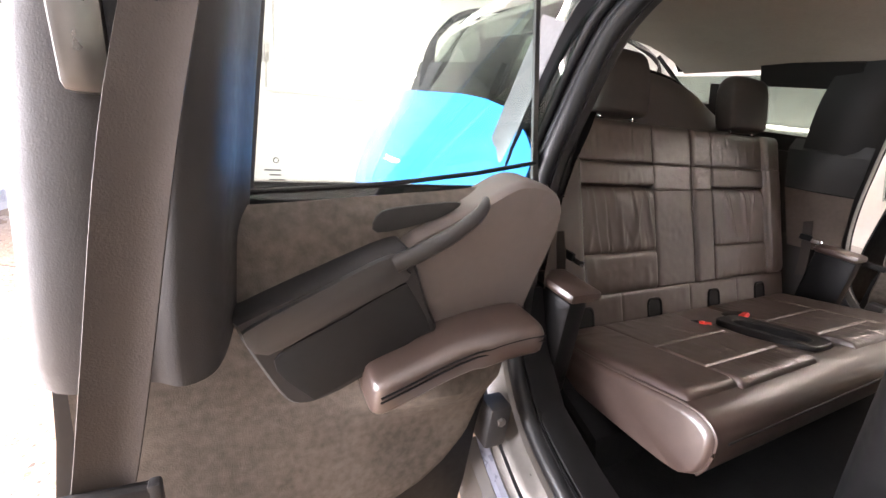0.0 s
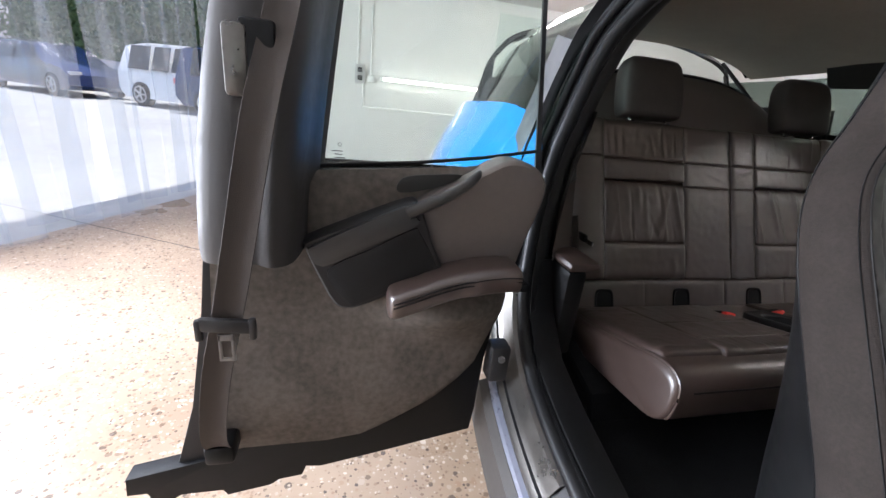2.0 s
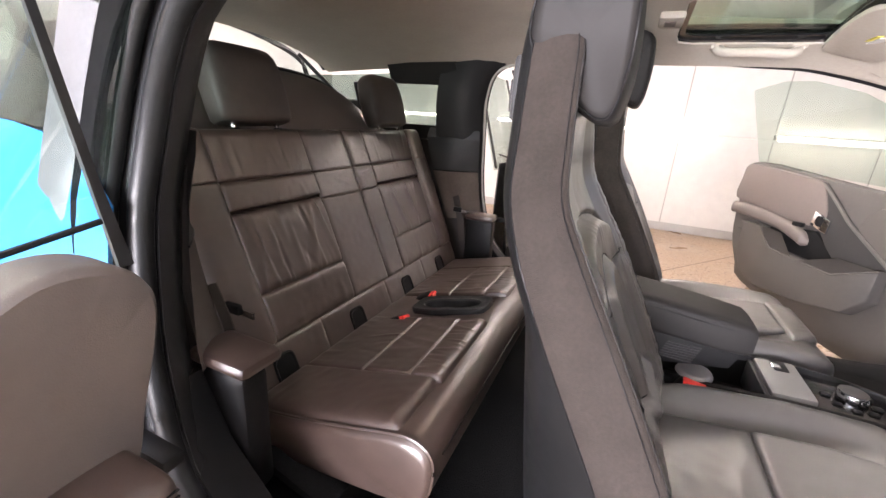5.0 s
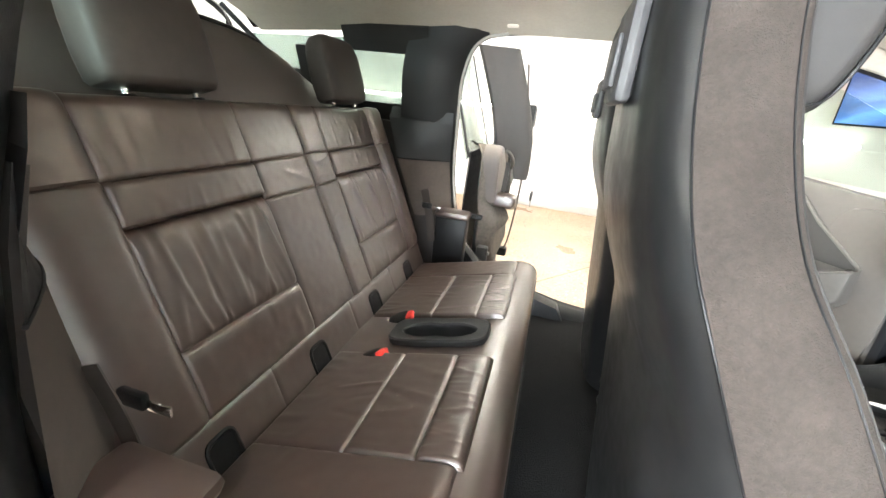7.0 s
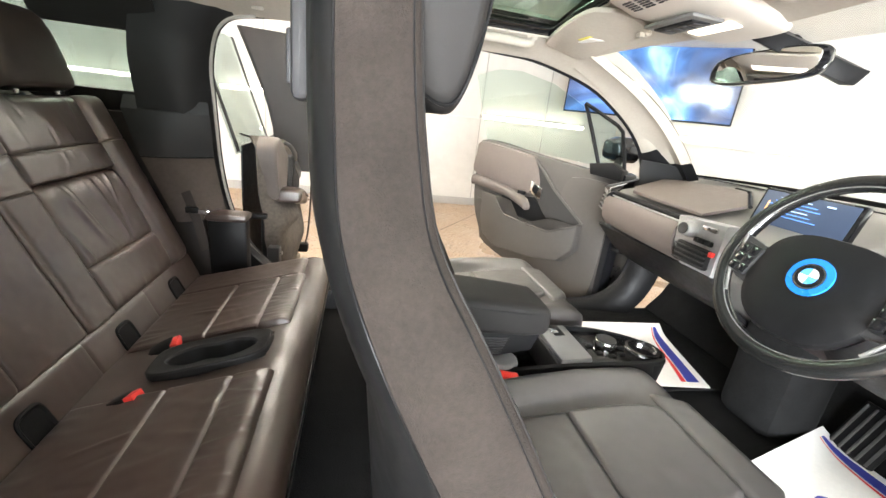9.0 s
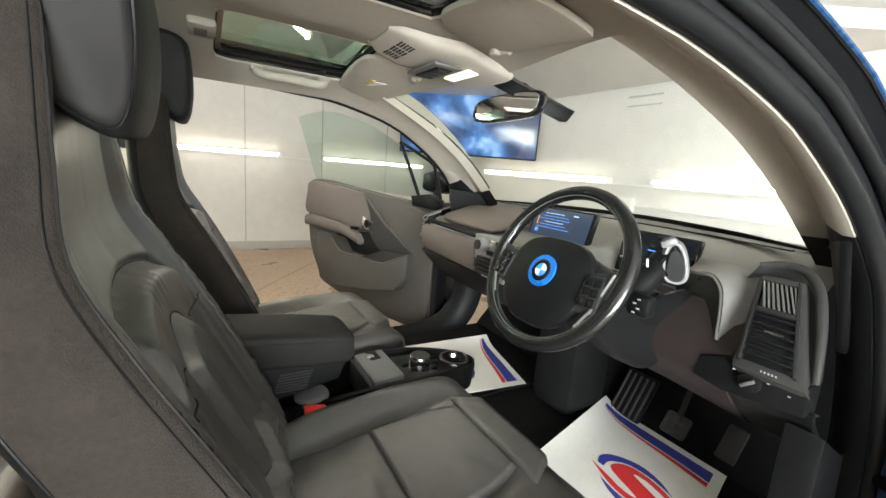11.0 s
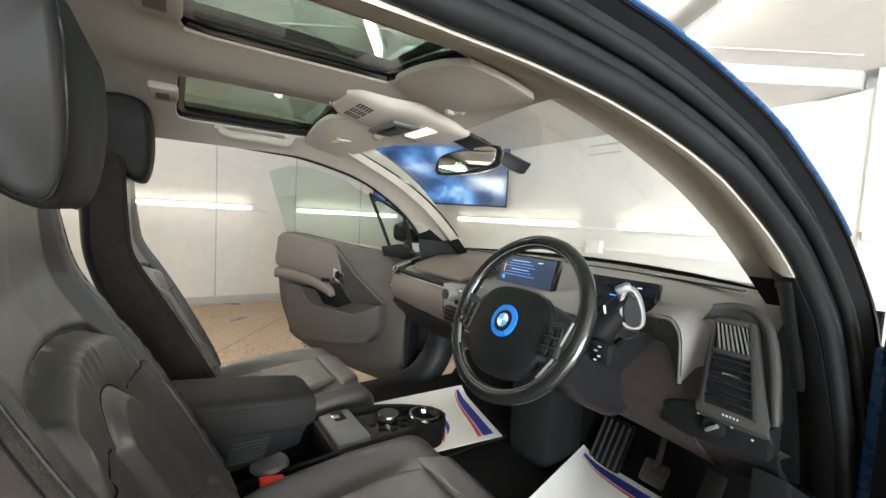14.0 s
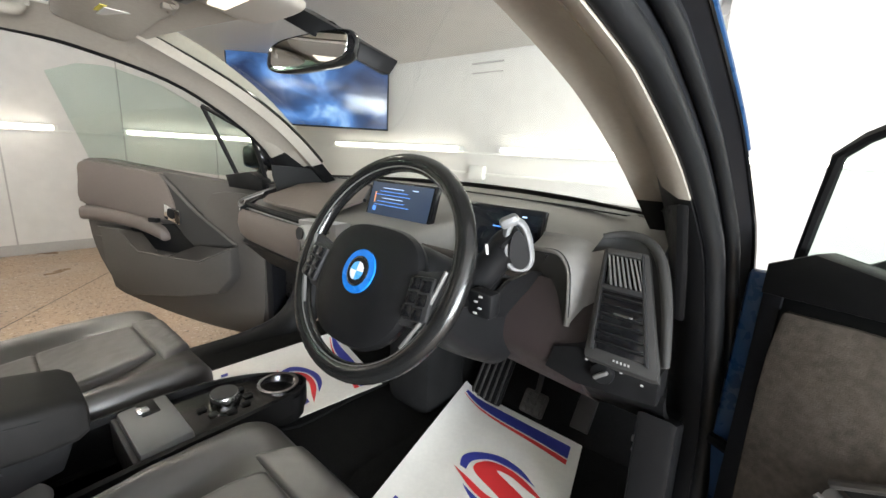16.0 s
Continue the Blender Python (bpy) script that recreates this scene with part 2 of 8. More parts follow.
def quilt(M, u0, u1, v0, v1, h, rim=(0.007, 0.007, 0.007, 0.007), folds=(), dip=(0.005, 0.005, 0.005, 0.005), step=0.004, base=-0.03, skew=None, sag=0.0):
    """A stitched leather panel on the frame M. rim: how far the leather takes to rise from the seam at u0, u1, v0, v1; dip: how deep the seam lies there;
    folds: (count, along, length, height, width, seed) of soft creases; sag: how far the middle swells."""
    nu, nv = max(8, int((u1 - u0) / step)), max(6, int((v1 - v0) / step))
    lines = []
    for count, along, reach, tall, wide, seed in folds:
        r = random.Random(seed)
        for k in range(count):
            a = (k + r.uniform(0.1, 0.9)) / count
            side = r.random() < 0.6
            lines.append((along, a, r.gauss(0, 0.16), side, reach * r.uniform(0.5, 1.15), tall * r.uniform(0.35, 1.2) * (1 if r.random() < 0.75 else -0.7), wide * r.uniform(0.6, 1.5), r.uniform(-2, 2)))
    U, V = u1 - u0, v1 - v0
    rows = []
    for j in range(-1, nv + 2):
        row = []
        for i in range(-1, nu + 2):
            s, t = min(max(i / nu, 0), 1), min(max(j / nv, 0), 1)
            w = h + sag * math.sin(math.pi * s) * math.sin(math.pi * t)
            for d, e, deep in zip((s * U, (1 - s) * U, t * V, (1 - t) * V), rim, dip):
                if d < e:
                    w -= deep * (1 - math.sqrt(max(0.0, 1 - (1 - d / e) ** 2)))
            soft = min(1.0, s * U / 0.02, (1 - s) * U / 0.02) * min(1.0, t * V / 0.008, (1 - t) * V / 0.008)
            for along, a, lean, side, reach, tall, wide, bend in lines:
                p, c, P, C = (s, t, U, V) if along == "v" else (t, s, V, U)
                c = c if side else 1 - c
                if c > reach:
                    continue
                off = (p - a) * P - (lean * c + 0.05 * bend * c * c) * C
                k = off / (wide * (1 - 0.3 * c))
                if abs(k) < 3:
                    w += soft * tall * math.exp(-k * k * (1.0 if k > 0 else 0.5)) * math.sin(math.pi * min(1.0, (c / reach) ** 0.6 * 0.92 + 0.08))
            w += 0.0006 * soft * noise.noise(M @ Vector((s * U * 45, t * V * 45, 0.3)))
            if i in (-1, nu + 1) or j in (-1, nv + 1):
                w = base
            u, v = u0 + U * s, v0 + V * t
            if skew:
                u, v = skew(u, v)
            row.append(M @ Vector((u, v, w)))
        rows.append(row)
    return sheet(rows)


def disc_ring(c, axis, r0, r1, h, n=32):
    """A flat ring: inner and outer radius, thick by h along the axis."""
    q = Vector(axis).to_track_quat("Z", "Y").to_matrix().to_4x4()
    M = Matrix.Translation(c) @ q
    prof = [(r0, 0), (r1, 0), (r1, h), (r0, h)]
    rings = [[M @ Vector((r * math.cos(2 * math.pi * k / n), r * math.sin(2 * math.pi * k / n), z)) for r, z in prof] for k in range(n + 1)]
    bm = sheet(rings, 0, True)
    bmesh.ops.remove_doubles(bm, verts=bm.verts, dist=1e-6)
    return bm


# ---- materials ----
M_wall = mat("wall paint", (0.66, 0.65, 0.63), 0.55, var=0.05, vscale=1.2, bump=0.12, grain=120)
M_ceil = mat("ceiling boards", (0.52, 0.51, 0.50), 0.6, var=0.06, vscale=0.9, bump=0.1, grain=90)
M_floor = terrazzo("terrazzo floor")
M_conduit = mat("white plastic", (0.75, 0.75, 0.72), 0.4, var=0.04, bump=0)
M_tube = glow("lit tube", (1.0, 0.94, 0.84), 0.42 * TUBE)
M_tube2 = glow("lit ceiling tube", (1.0, 0.95, 0.87), 2.1 * TUBE)
M_leather = mat("brown leather", (0.054, 0.0352, 0.0288), 0.345, var=0.16, vscale=5, bump=0.10, grain=360, kind="leather", dist=0.0009, rvar=0.05, spec=1.0)
M_leather2 = mat("dark leather", (0.054, 0.0495, 0.0475), 0.345, var=0.14, vscale=5, bump=0.10, grain=300, kind="leather", dist=0.0010, spec=1.0, rvar=0.05)
M_shell = mat("black seat shell leather", (0.0075, 0.0076, 0.0079), 0.38, var=0.12, vscale=5, bump=0.12, grain=420, kind="leather", dist=0.0008, coat=0.1, spec=0.4)
M_rim = mat("smooth black rim leather", (0.009, 0.009, 0.009), 0.22, var=0.06, vscale=3, bump=0.04, grain=900, kind="leather", coat=0.1, rvar=0.02)
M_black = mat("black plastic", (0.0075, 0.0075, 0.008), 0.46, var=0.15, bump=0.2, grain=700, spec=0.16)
M_grey = mat("charcoal plastic", (0.028, 0.027, 0.028), 0.5, var=0.12, bump=0.25, grain=800, spec=0.3)
M_gloss = mat("piano black", (0.008, 0.008, 0.009), 0.12, var=0.1, bump=0, rvar=0.03)
M_wool = mat("taupe wool cloth", (0.027, 0.0222, 0.0195), 0.9, var=0.22, vscale=22, bump=0.7, grain=620, dist=0.001, rvar=0.05, spec=0.15)
M_taupe = mat("taupe soft trim", (0.112, 0.092, 0.083), 0.6, var=0.08, vscale=7, bump=0.3, grain=600)
M_fabric = mat("brown side fabric", (0.080, 0.066, 0.058), 0.85, var=0.12, vscale=10, bump=0.5, grain=700, spec=0.15)
M_blacktrim = mat("black grained trim", (0.013, 0.013, 0.0135), 0.5, var=0.12, bump=0.3, grain=700, spec=0.35)
M_pillar = mat("dark taupe pillar plastic", (0.036, 0.033, 0.032), 0.6, var=0.08, vscale=7, bump=0.3, grain=600, spec=0.25)
M_kenaf = mat("pressed fibre", (0.104, 0.089, 0.076), 0.92, var=0.30, vscale=8, bump=0.45, grain=420, dist=0.0012, rvar=0.05, spec=0.15)
M_liner = mat("headliner cloth", (0.375, 0.339, 0.288), 0.92, var=0.05, vscale=12, bump=0.3, grain=500, rvar=0.03)
M_carpet = mat("black carpet", (0.009, 0.009, 0.0092), 0.95, var=0.25, vscale=20, bump=0.9, grain=350, dist=0.003, rvar=0.03, spec=0.08)
M_seal = mat("door rubber", (0.0075, 0.0078, 0.0085), 0.45, var=0.1, bump=0.1, grain=400, spec=0.28)
M_frame = mat("dark painted frame", (0.0085, 0.0088, 0.0105), 0.40, var=0.1, bump=0.05, spec=0.28)
M_blue = mat("blue paint", (0.015, 0.22, 0.60), 0.2, metal=0.25, var=0.04, bump=0.0, coat=0.7, rvar=0.04)
M_silver = mat("silver grey metal", (0.32, 0.31, 0.30), 0.32, metal=0.85, var=0.1, bump=0.1, grain=200)
M_gunmetal = mat("graphite sill paint", (0.115, 0.108, 0.10), 0.33, metal=0.75, var=0.1, bump=0.08, grain=250)
M_lip = mat("pale grey lip", (0.30, 0.285, 0.26), 0.5, var=0.06, bump=0.1)
M_primer = mat("grey jamb paint", (0.062, 0.063, 0.066), 0.4, var=0.15, vscale=12, bump=0.1, grain=300)
# blue sill paint with a pale reflection put into its colour
M_sill_sheen = mat("blue sill paint with pale reflection", (0.20, 0.215, 0.27), 0.3, metal=0.2, var=0.08, bump=0, coat=0.3)
M_chrome = mat("chrome", (0.75, 0.75, 0.76), 0.12, metal=1.0, var=0.02, bump=0, rvar=0.03)
M_matt = mat("matt silver", (0.50, 0.50, 0.50), 0.35, metal=0.7, var=0.05, bump=0)
M_red = mat("red plastic", (0.75, 0.04, 0.03), 0.4, var=0.05, bump=0)
M_web = mat("belt webbing", (0.055, 0.046, 0.041), 0.7, var=0.06, bump=0.5, grain=520, spec=0.2)
M_lightplastic = mat("light grey plastic", (0.42, 0.41, 0.40), 0.45, var=0.05, bump=0.1)
M_glass = pane("car glass", (0.85, 0.915, 0.89))
M_screenglass = pane("windscreen glass", (0.91, 0.945, 0.93))
M_qglass = pane("tinted quarter glass", (0.50, 0.56, 0.53), 1.0)
M_roofglass = pane("green roof glass", (0.60, 0.72, 0.66))
M_pvc = pane("clear strip plastic", (0.90, 0.94, 0.985), 0.95, 0.05, 0.20)
M_mirror = mat("mirror", (0.9, 0.9, 0.9), 0.02, metal=1.0, var=0, bump=0, rvar=0.0)
M_paper = mat("white paper", (0.80, 0.78, 0.74), 0.7, var=0.04, vscale=10, bump=0.2, grain=300)
M_inkblue = mat("blue ink", (0.035, 0.045, 0.30), 0.6, var=0.05, bump=0)
M_inkred = mat("red ink", (0.70, 0.035, 0.04), 0.6, var=0.05, bump=0)
M_dash = mat("dashboard skin", (0.165, 0.158, 0.148), 0.62, var=0.08, bump=0.3, grain=650)
M_fascia = mat("brown fascia", (0.125, 0.102, 0.09), 0.55, var=0.1, bump=0.3, grain=600)
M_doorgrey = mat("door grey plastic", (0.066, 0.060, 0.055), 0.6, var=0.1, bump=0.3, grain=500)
M_screen = mat("screen glass", (0.006, 0.008, 0.012), 0.08, var=0, bump=0, rvar=0.01)
# darker copy of the blue body paint, shade put into the colour
M_blue_shaded = mat("body blue darkened for shade", (0.010, 0.045, 0.12), 0.3, var=0.1, bump=0, coat=0.4)
M_ventgrey = mat("satin grey vent frame", (0.16, 0.155, 0.15), 0.45, metal=0.4, var=0.06, bump=0.05)
M_rubber = mat("worn black rubber", (0.055, 0.052, 0.050), 0.7, var=0.2, bump=0.4, grain=500, spec=0.3)
M_knee = mat("dark brown knee trim", (0.026, 0.019, 0.0185), 0.55, var=0.1, bump=0.3, grain=600, spec=0.3)
M_wedge = mat("slate grey trim", (0.032, 0.031, 0.030), 0.6, var=0.1, bump=0.3, grain=600, spec=0.2)
M_handle = mat("soft grey handle", (0.036, 0.034, 0.033), 0.45, var=0.08, bump=0.15, grain=500)
M_pocket = mat("dark pocket plastic", (0.021, 0.020, 0.020), 0.5, var=0.1, bump=0.3, grain=600, spec=0.35)
M_pocket2 = mat("black speaker cloth", (0.013, 0.0125, 0.0125), 0.7, var=0.15, bump=0.5, grain=900, spec=0.25)
M_head2 = mat("matt brown head restraint leather", (0.050, 0.041, 0.037), 0.55, var=0.12, vscale=5, bump=0.1, grain=420, kind="leather", dist=0.0006, spec=0.35, rvar=0.04)
M_console = mat("pale beige plastic", (0.46, 0.42, 0.37), 0.5, var=0.05, vscale=8, bump=0.15, grain=600)
M_head = mat("matt head restraint leather", (0.0165, 0.0155, 0.015), 0.6, var=0.1, vscale=5, bump=0.15, grain=420, kind="leather", dist=0.0006, spec=0.18, rvar=0.04)
M_satin = mat("satin selector paint", (0.17, 0.17, 0.172), 0.45, metal=0.2, var=0.05, bump=0)


# ---- the showroom ----
XF, XR, YL, YR, ZC = 3.95, -4.0, 4.6, -3.1, 2.13
T = 0.15
QO, QE, QN = Vector((-2.2, -3.02, 0)), Vector((0.905, -0.425, 0)), Vector((0.425, 0.905, 0))
Q = lambda a, b=0.0, z=0.0: QO + QE * a + QN * b + Vector((0, 0, z))
solo("floor", prism([(4.1, 4.75, -0.1), (-4.15, 4.75, -0.1), Q(-2.16, -0.1, -0.1), Q(7.1, -0.1, -0.1)], (0, 0, 0.1)), M_floor, "polished tan terrazzo floor with brown pebbles", "floor", "structure")
for pts in ([(-2.9, -4.0, 0), (-1.4, -1.3, 0)],):
    d = (Vector(pts[1]) - Vector(pts[0])).normalized()
    s = Vector((-d.y, d.x, 0)) * 0.004
    a, b = Vector(pts[0]), Vector(pts[1])
    mid = [a.lerp(b, k / 30) + s * 2 * noise.noise(Vector((k * 0.9, 0, 0))) for k in range(31)]
    solo("floor_joint", sheet([[p - s + Vector((0, 0, 0.002)) for p in mid], [p + s + Vector((0, 0, 0.002)) for p in mid]]), M_grey, "thin dark joint across the terrazzo floor", "joint", "structure")
solo("floor_joint", sheet([[(0.2, 1.7, 0.002), (2.3, 4.6, 0.002)], [(0.206, 1.695, 0.002), (2.306, 4.595, 0.002)]]), M_grey, "thin dark joint across the terrazzo floor", "joint", "structure")
solo("wall_front", box(XF + T / 2, 2.27, ZC / 2, T, 4.66, ZC, 0), M_wall, "smooth white painted wall behind the television", "wall", "structure")
solo("recess_soffit", prism([(3.85, -0.27, 2.03), (1.7, 1.16, 2.03), (1.7, YL, 2.03), (XF, YL, 2.03), (XF, -0.27, 2.03)], (0, 0, ZC - 2.03)), M_ceil, "white lowered ceiling over the recess", "ceiling", "structure")
solo("wall_front_side", box(3.94, -3.2, ZC / 2, 0.18, 5.73, ZC, 0.004), M_wall, "white wall beside the recess", "wall", "structure")
solo("wall_recess_return", prism([(XF, -0.02, 0), (3.852, -0.337, 0), (4.1, -0.337, 0), (4.1, -0.02, 0)], (0, 0, 2.02)), M_wall, "slanted white return of the recess", "wall", "structure")
SD = Vector((0.833, -0.553, 0))
ST = frame_of((0, 0, 0), SD, (0.553, 0.833, 0)).to_3x3().to_4x4()
solo("recess_edge", join(box(*(Vector((3.85, -0.27, 2.034)) - SD * 1.29), 2.58, 0.008, 0.008, 0.001, ST), box(3.846, -0.338, 1.015, 0.008, 0.008, 2.03, 0.001)), M_lightplastic, "thin grey edge strip round the recess", "trim", "structure")
solo("wall_left", box((XF + XR) / 2, YL + T / 2, ZC / 2, XF - XR + 2 * T, T, ZC, 0), M_wall, "white panelled side wall", "wall", "structure")
solo("wall_rear", box(XR - T / 2, 1.22, ZC / 2, T, 6.9, ZC, 0), M_wall, "white rear wall with surface wiring", "wall", "structure")
S0, S1, OZ = -1.95, 3.6, 2.06
QT = frame_of((0, 0, 0), QE, QN).to_3x3().to_4x4()
solo("wall_right", join(box(*Q((S1 + 7.1) / 2, -T / 2, ZC / 2), 7.1 - S1, T, ZC, 0, QT), box(*Q((S0 + S1) / 2, -T / 2, (OZ + ZC) / 2), S1 - S0, T, ZC - OZ, 0, QT), box(*Q(S0 - 0.12, -T / 2, ZC / 2), 0.24, T, ZC, 0, QT)), M_wall, "white wall with a wide curtained doorway", "wall", "structure")
ceil = prism([(4.2, 4.8, ZC), (-4.2, 4.8, ZC), Q(-2.3, -0.2, ZC), Q(7.3, -0.2, ZC)], (0, 0, 0.1))
solo("ceiling", join(ceil, *[box(*(Vector((0.9, -0.2, ZC - 0.003)) + Vector((0.553, 0.833, 0)) * (0.62 * k - 1.1)), 4.6, 0.010, 0.008, 0.001, ST) for k in range(6)]), M_ceil, "white boarded ceiling with thin joint strips", "ceiling", "structure")
# wall panel joints on the side wall
for k, x in enumerate((-1.6, -0.7, 0.15, 1.05, 1.96, 2.86)):
    solo("wall_joint", box(x, YL - 0.003, 1.03, 0.012, 0.008, 2.0, 0.002), M_lightplastic, "narrow joint strip between wall panels", "trim", "structure")
solo("baseboard", box(0.0, YL - 0.008, 0.05, 7.9, 0.016, 0.1, 0.003), M_lightplastic, "pale skirting along the side wall", "skirting", "structure")
solo("wall_vent", join(box(1.5, YL - 0.006, 0.06, 1.2, 0.012, 0.02, 0.002), box(1.5, YL - 0.006, 0.02, 1.2, 0.012, 0.012, 0.002)), M_grey, "dark slot along the wall's foot", "vent", "structure")
solo("cable_trunking", join(box(XF - 0.012, 1.9, 1.165, 0.022, 3.8, 0.02, 0.002), box(XF - 0.012, 0.9, 0.98, 0.02, 1.9, 0.02, 0.002), box(0.2, YL - 0.012, 1.16, 7.4, 0.022, 0.02, 0.002)), M_conduit, "slim white cable trunking along the wall", "trunking", "structure")
solo("wall_hatch", join(box(XF - 0.006, 1.43, 1.94, 0.012, 0.33, 0.014, 0.002), box(XF - 0.006, 1.43, 1.86, 0.012, 0.33, 0.01, 0.002)), M_lightplastic, "thin painted ledge strips on the wall", "trim", "structure")


def wall_light(a, b, out):
    """A lit tube on a slim batten."""
    a, b, out = Vector(a), Vector(b), Vector(out)
    ob = thing("wall_light", (a + b) / 2, "lit white fluorescent batten fixed to the wall", "light", "strip lights on the walls")
    d = (b - a).normalized()
    mid = (a + b) / 2 + out * 0.012
    L = (b - a).length
    turn = frame_of((0, 0, 0), d, Vector((0, 0, 1))).to_3x3().to_4x4()
    part("batten", box(*mid, L, 0.05, 0.024, 0.004, turn), M_conduit, ob)
    part("tube", cyl(a + out * 0.04 + d * 0.03, b + out * 0.04 - d * 0.03, 0.013, n=14), M_tube, ob, "glowing white tube")
    for e, s in ((a, 1), (b, -1)):
        part("end_cap", box(*(e + out * 0.035 + d * 0.015 * s), 0.03, 0.045, 0.045, 0.005, turn), M_conduit, ob)
    return ob


for y0, y1 in ((3.66, 1.64), (1.22, -0.0)):
    wall_light((XF, y0, 1.2), (XF, y1, 1.2), (-1, 0, 0))
wall_light((3.85, -0.36, 1.2), (3.85, -1.8, 1.2), (-1, 0, 0))
for x0, x1 in ((-2.9, -1.5), (-1.2, 0.0), (0.22, 1.45), (1.95, 3.45)):
    wall_light((x0, YL, 1.19), (x1, YL, 1.19), (0, -1, 0))
for y0, y1 in ((-0.88, 0.62), (1.1, 2.6), (3.0, 4.4)):
    wall_light((XR, y0, 1.21), (XR, y1, 1.21), (1, 0, 0))


def ceiling_light(x, y, half=0.75, label="lit white fluorescent tube hung under the ceiling"):
    ob = thing("ceiling_light", (x, y, 2.05), label, "light", "ceiling tubes")
    d = Vector((0.53, 0.85, 0))
    a, b = Vector((x, y, 2.05)) - d * half, Vector((x, y, 2.05)) + d * half
    turn = frame_of((0, 0, 0), d, (-d.y, d.x, 0)).to_3x3().to_4x4()
    part("batten", box(x, y, 2.075, 2 * half, 0.06, 0.03, 0.004, turn), M_conduit, ob)
    part("tube", cyl(a + d * 0.03, b - d * 0.03, 0.016, n=14), M_tube2, ob, "glowing white tube")
    for e, s in ((a, 1), (b, -1)):
        part("end_cap", box(*(e + d * 0.015 * s), 0.03, 0.045, 0.05, 0.005, turn), M_conduit, ob)
        part("hanger", cyl(e + d * 0.2 * s + Vector((0, 0, 0.03)), e + d * 0.2 * s + Vector((0, 0, ZC - 2.05)), 0.005, n=8), M_conduit, ob)


# tubes at (0.34, 0.79) and (-2.4, 0.6) are unseen, added to brighten the car
for x, y, half in ((1.29, 0.76, 0.5), (2.58, 0.06, 0.40), (-0.78, 1.09, 0.6), (0.34, 0.79, 0.5), (-0.06, 1.94, 0.6), (0.99, 1.94, 0.6), (-1.4, -1.2, 0.75), (-2.4, 0.6, 0.75)):
    ceiling_light(x, y, half)

# rear wall socket box with its conduits
sock = thing("wall_socket", (XR, -1.1, 1.24), "grey metal socket box with conduit on the wall", "socket")
part("box_body", box(XR + 0.03, -1.1, 1.24, 0.06, 0.1, 0.19, 0.006), M_lightplastic, sock)
for dz in (-0.04, 0.04):
    part("outlet", box(XR + 0.063, -1.1, 1.24 + dz, 0.008, 0.05, 0.05, 0.003), M_grey, sock)
part("conduit", cyl((XR + 0.015, -1.12, 1.33), (XR + 0.015, -1.12, ZC), 0.011, n=10), M_conduit, sock)
part("conduit", cyl((XR + 0.015, -0.98, 1.2), (XR + 0.015, -0.98, ZC), 0.009, n=10), M_conduit, sock)
part("conduit", cyl((XR + 0.015, -1.06, 0.905), (XR + 0.015, 4.4, 0.88), 0.011, n=10), M_conduit, sock)
part("conduit", cyl((XR + 0.015, -1.06, 0.9), (XR + 0.015, -1.06, 1.15), 0.011, n=10), M_conduit, sock)
part("junction", box(XR + 0.02, -0.98, 1.2, 0.04, 0.07, 0.07, 0.005), M_conduit, sock)
sock = thing("wall_box", (XF, 1.44, 0.99), "white electrical box on the wall", "electrical box")
part("box_body", box(XF - 0.03, 1.44, 0.99, 0.06, 0.16, 0.12, 0.006), M_conduit, sock)
sock = thing("wall_box", (3.85, -1.0, 0.95), "white electrical box on the wall", "electrical box")
part("box_body", box(3.82, -0.72, 0.99, 0.06, 0.2, 0.1, 0.006), M_conduit, sock)

# television hung across the corner
P1, P0 = Vector((3.88, 2.64, 0)), Vector((2.67, 3.73, 0))
d = (P1 - P0).normalized()
nrm = Vector((d.y, -d.x, 0))
nrm = nrm if nrm.dot(Vector((-1, -1, 0))) > 0 else -nrm
W = (P1 - P0).length
c = (P0 + P1) / 2 + Vector((0, 0, 1.815))
tv = thing("television", c, "large wall television showing a dark blue picture", "television")
turn = frame_of((0, 0, 0), d, (0, 0, 1)).to_3x3().to_4x4()
part("casing", box(*(c - nrm * 0.025), W, 0.93, 0.05, 0.006, turn), M_black, tv)


def picture(name):
    m = bpy.data.materials.new(name)
    m.use_nodes = True
    N, L = m.node_tree.nodes, m.node_tree.links
    bs = N["Principled BSDF"]
    tc, mp = N.new("ShaderNodeTexCoord"), N.new("ShaderNodeMapping")
    mp.inputs["Scale"].default_value = (0.9, 0.9, 1.6)
    n = N.new("ShaderNodeTexNoise")
    n.inputs["Scale"].default_value, n.inputs["Detail"].default_value, n.inputs["Distortion"].default_value = 1.6, 4, 0.8
    L.new(tc.outputs["Object"], mp.inputs["Vector"])
    L.new(mp.outputs[0], n.inputs["Vector"])
    r = N.new("ShaderNodeValToRGB")
    e = r.color_ramp.elements
    e[0].position, e[0].color = 0.36, (0.008, 0.02, 0.07, 1)
    e[1].position, e[1].color = 0.72, (0.35, 0.55, 0.85, 1)
    r.color_ramp.elements.new(0.5).color = (0.04, 0.10, 0.26, 1)
    r.color_ramp.elements.new(0.6).color = (0.08, 0.2, 0.5, 1)
    L.new(n.outputs["Fac"], r.inputs[0])
    L.new(r.outputs[0], bs.inputs["Emission Color"])
    bs.inputs["Emission Strength"].default_value = 0.45
    bs.inputs["Base Color"].default_value = (0.01, 0.01, 0.015, 1)
    bs.inputs["Roughness"].default_value = 0.15
    return m


part("screen", box(*(c + nrm * 0.003), W - 0.03, 0.90, 0.008, 0.001, turn), picture("television picture"), tv, "glowing dark blue screen picture")
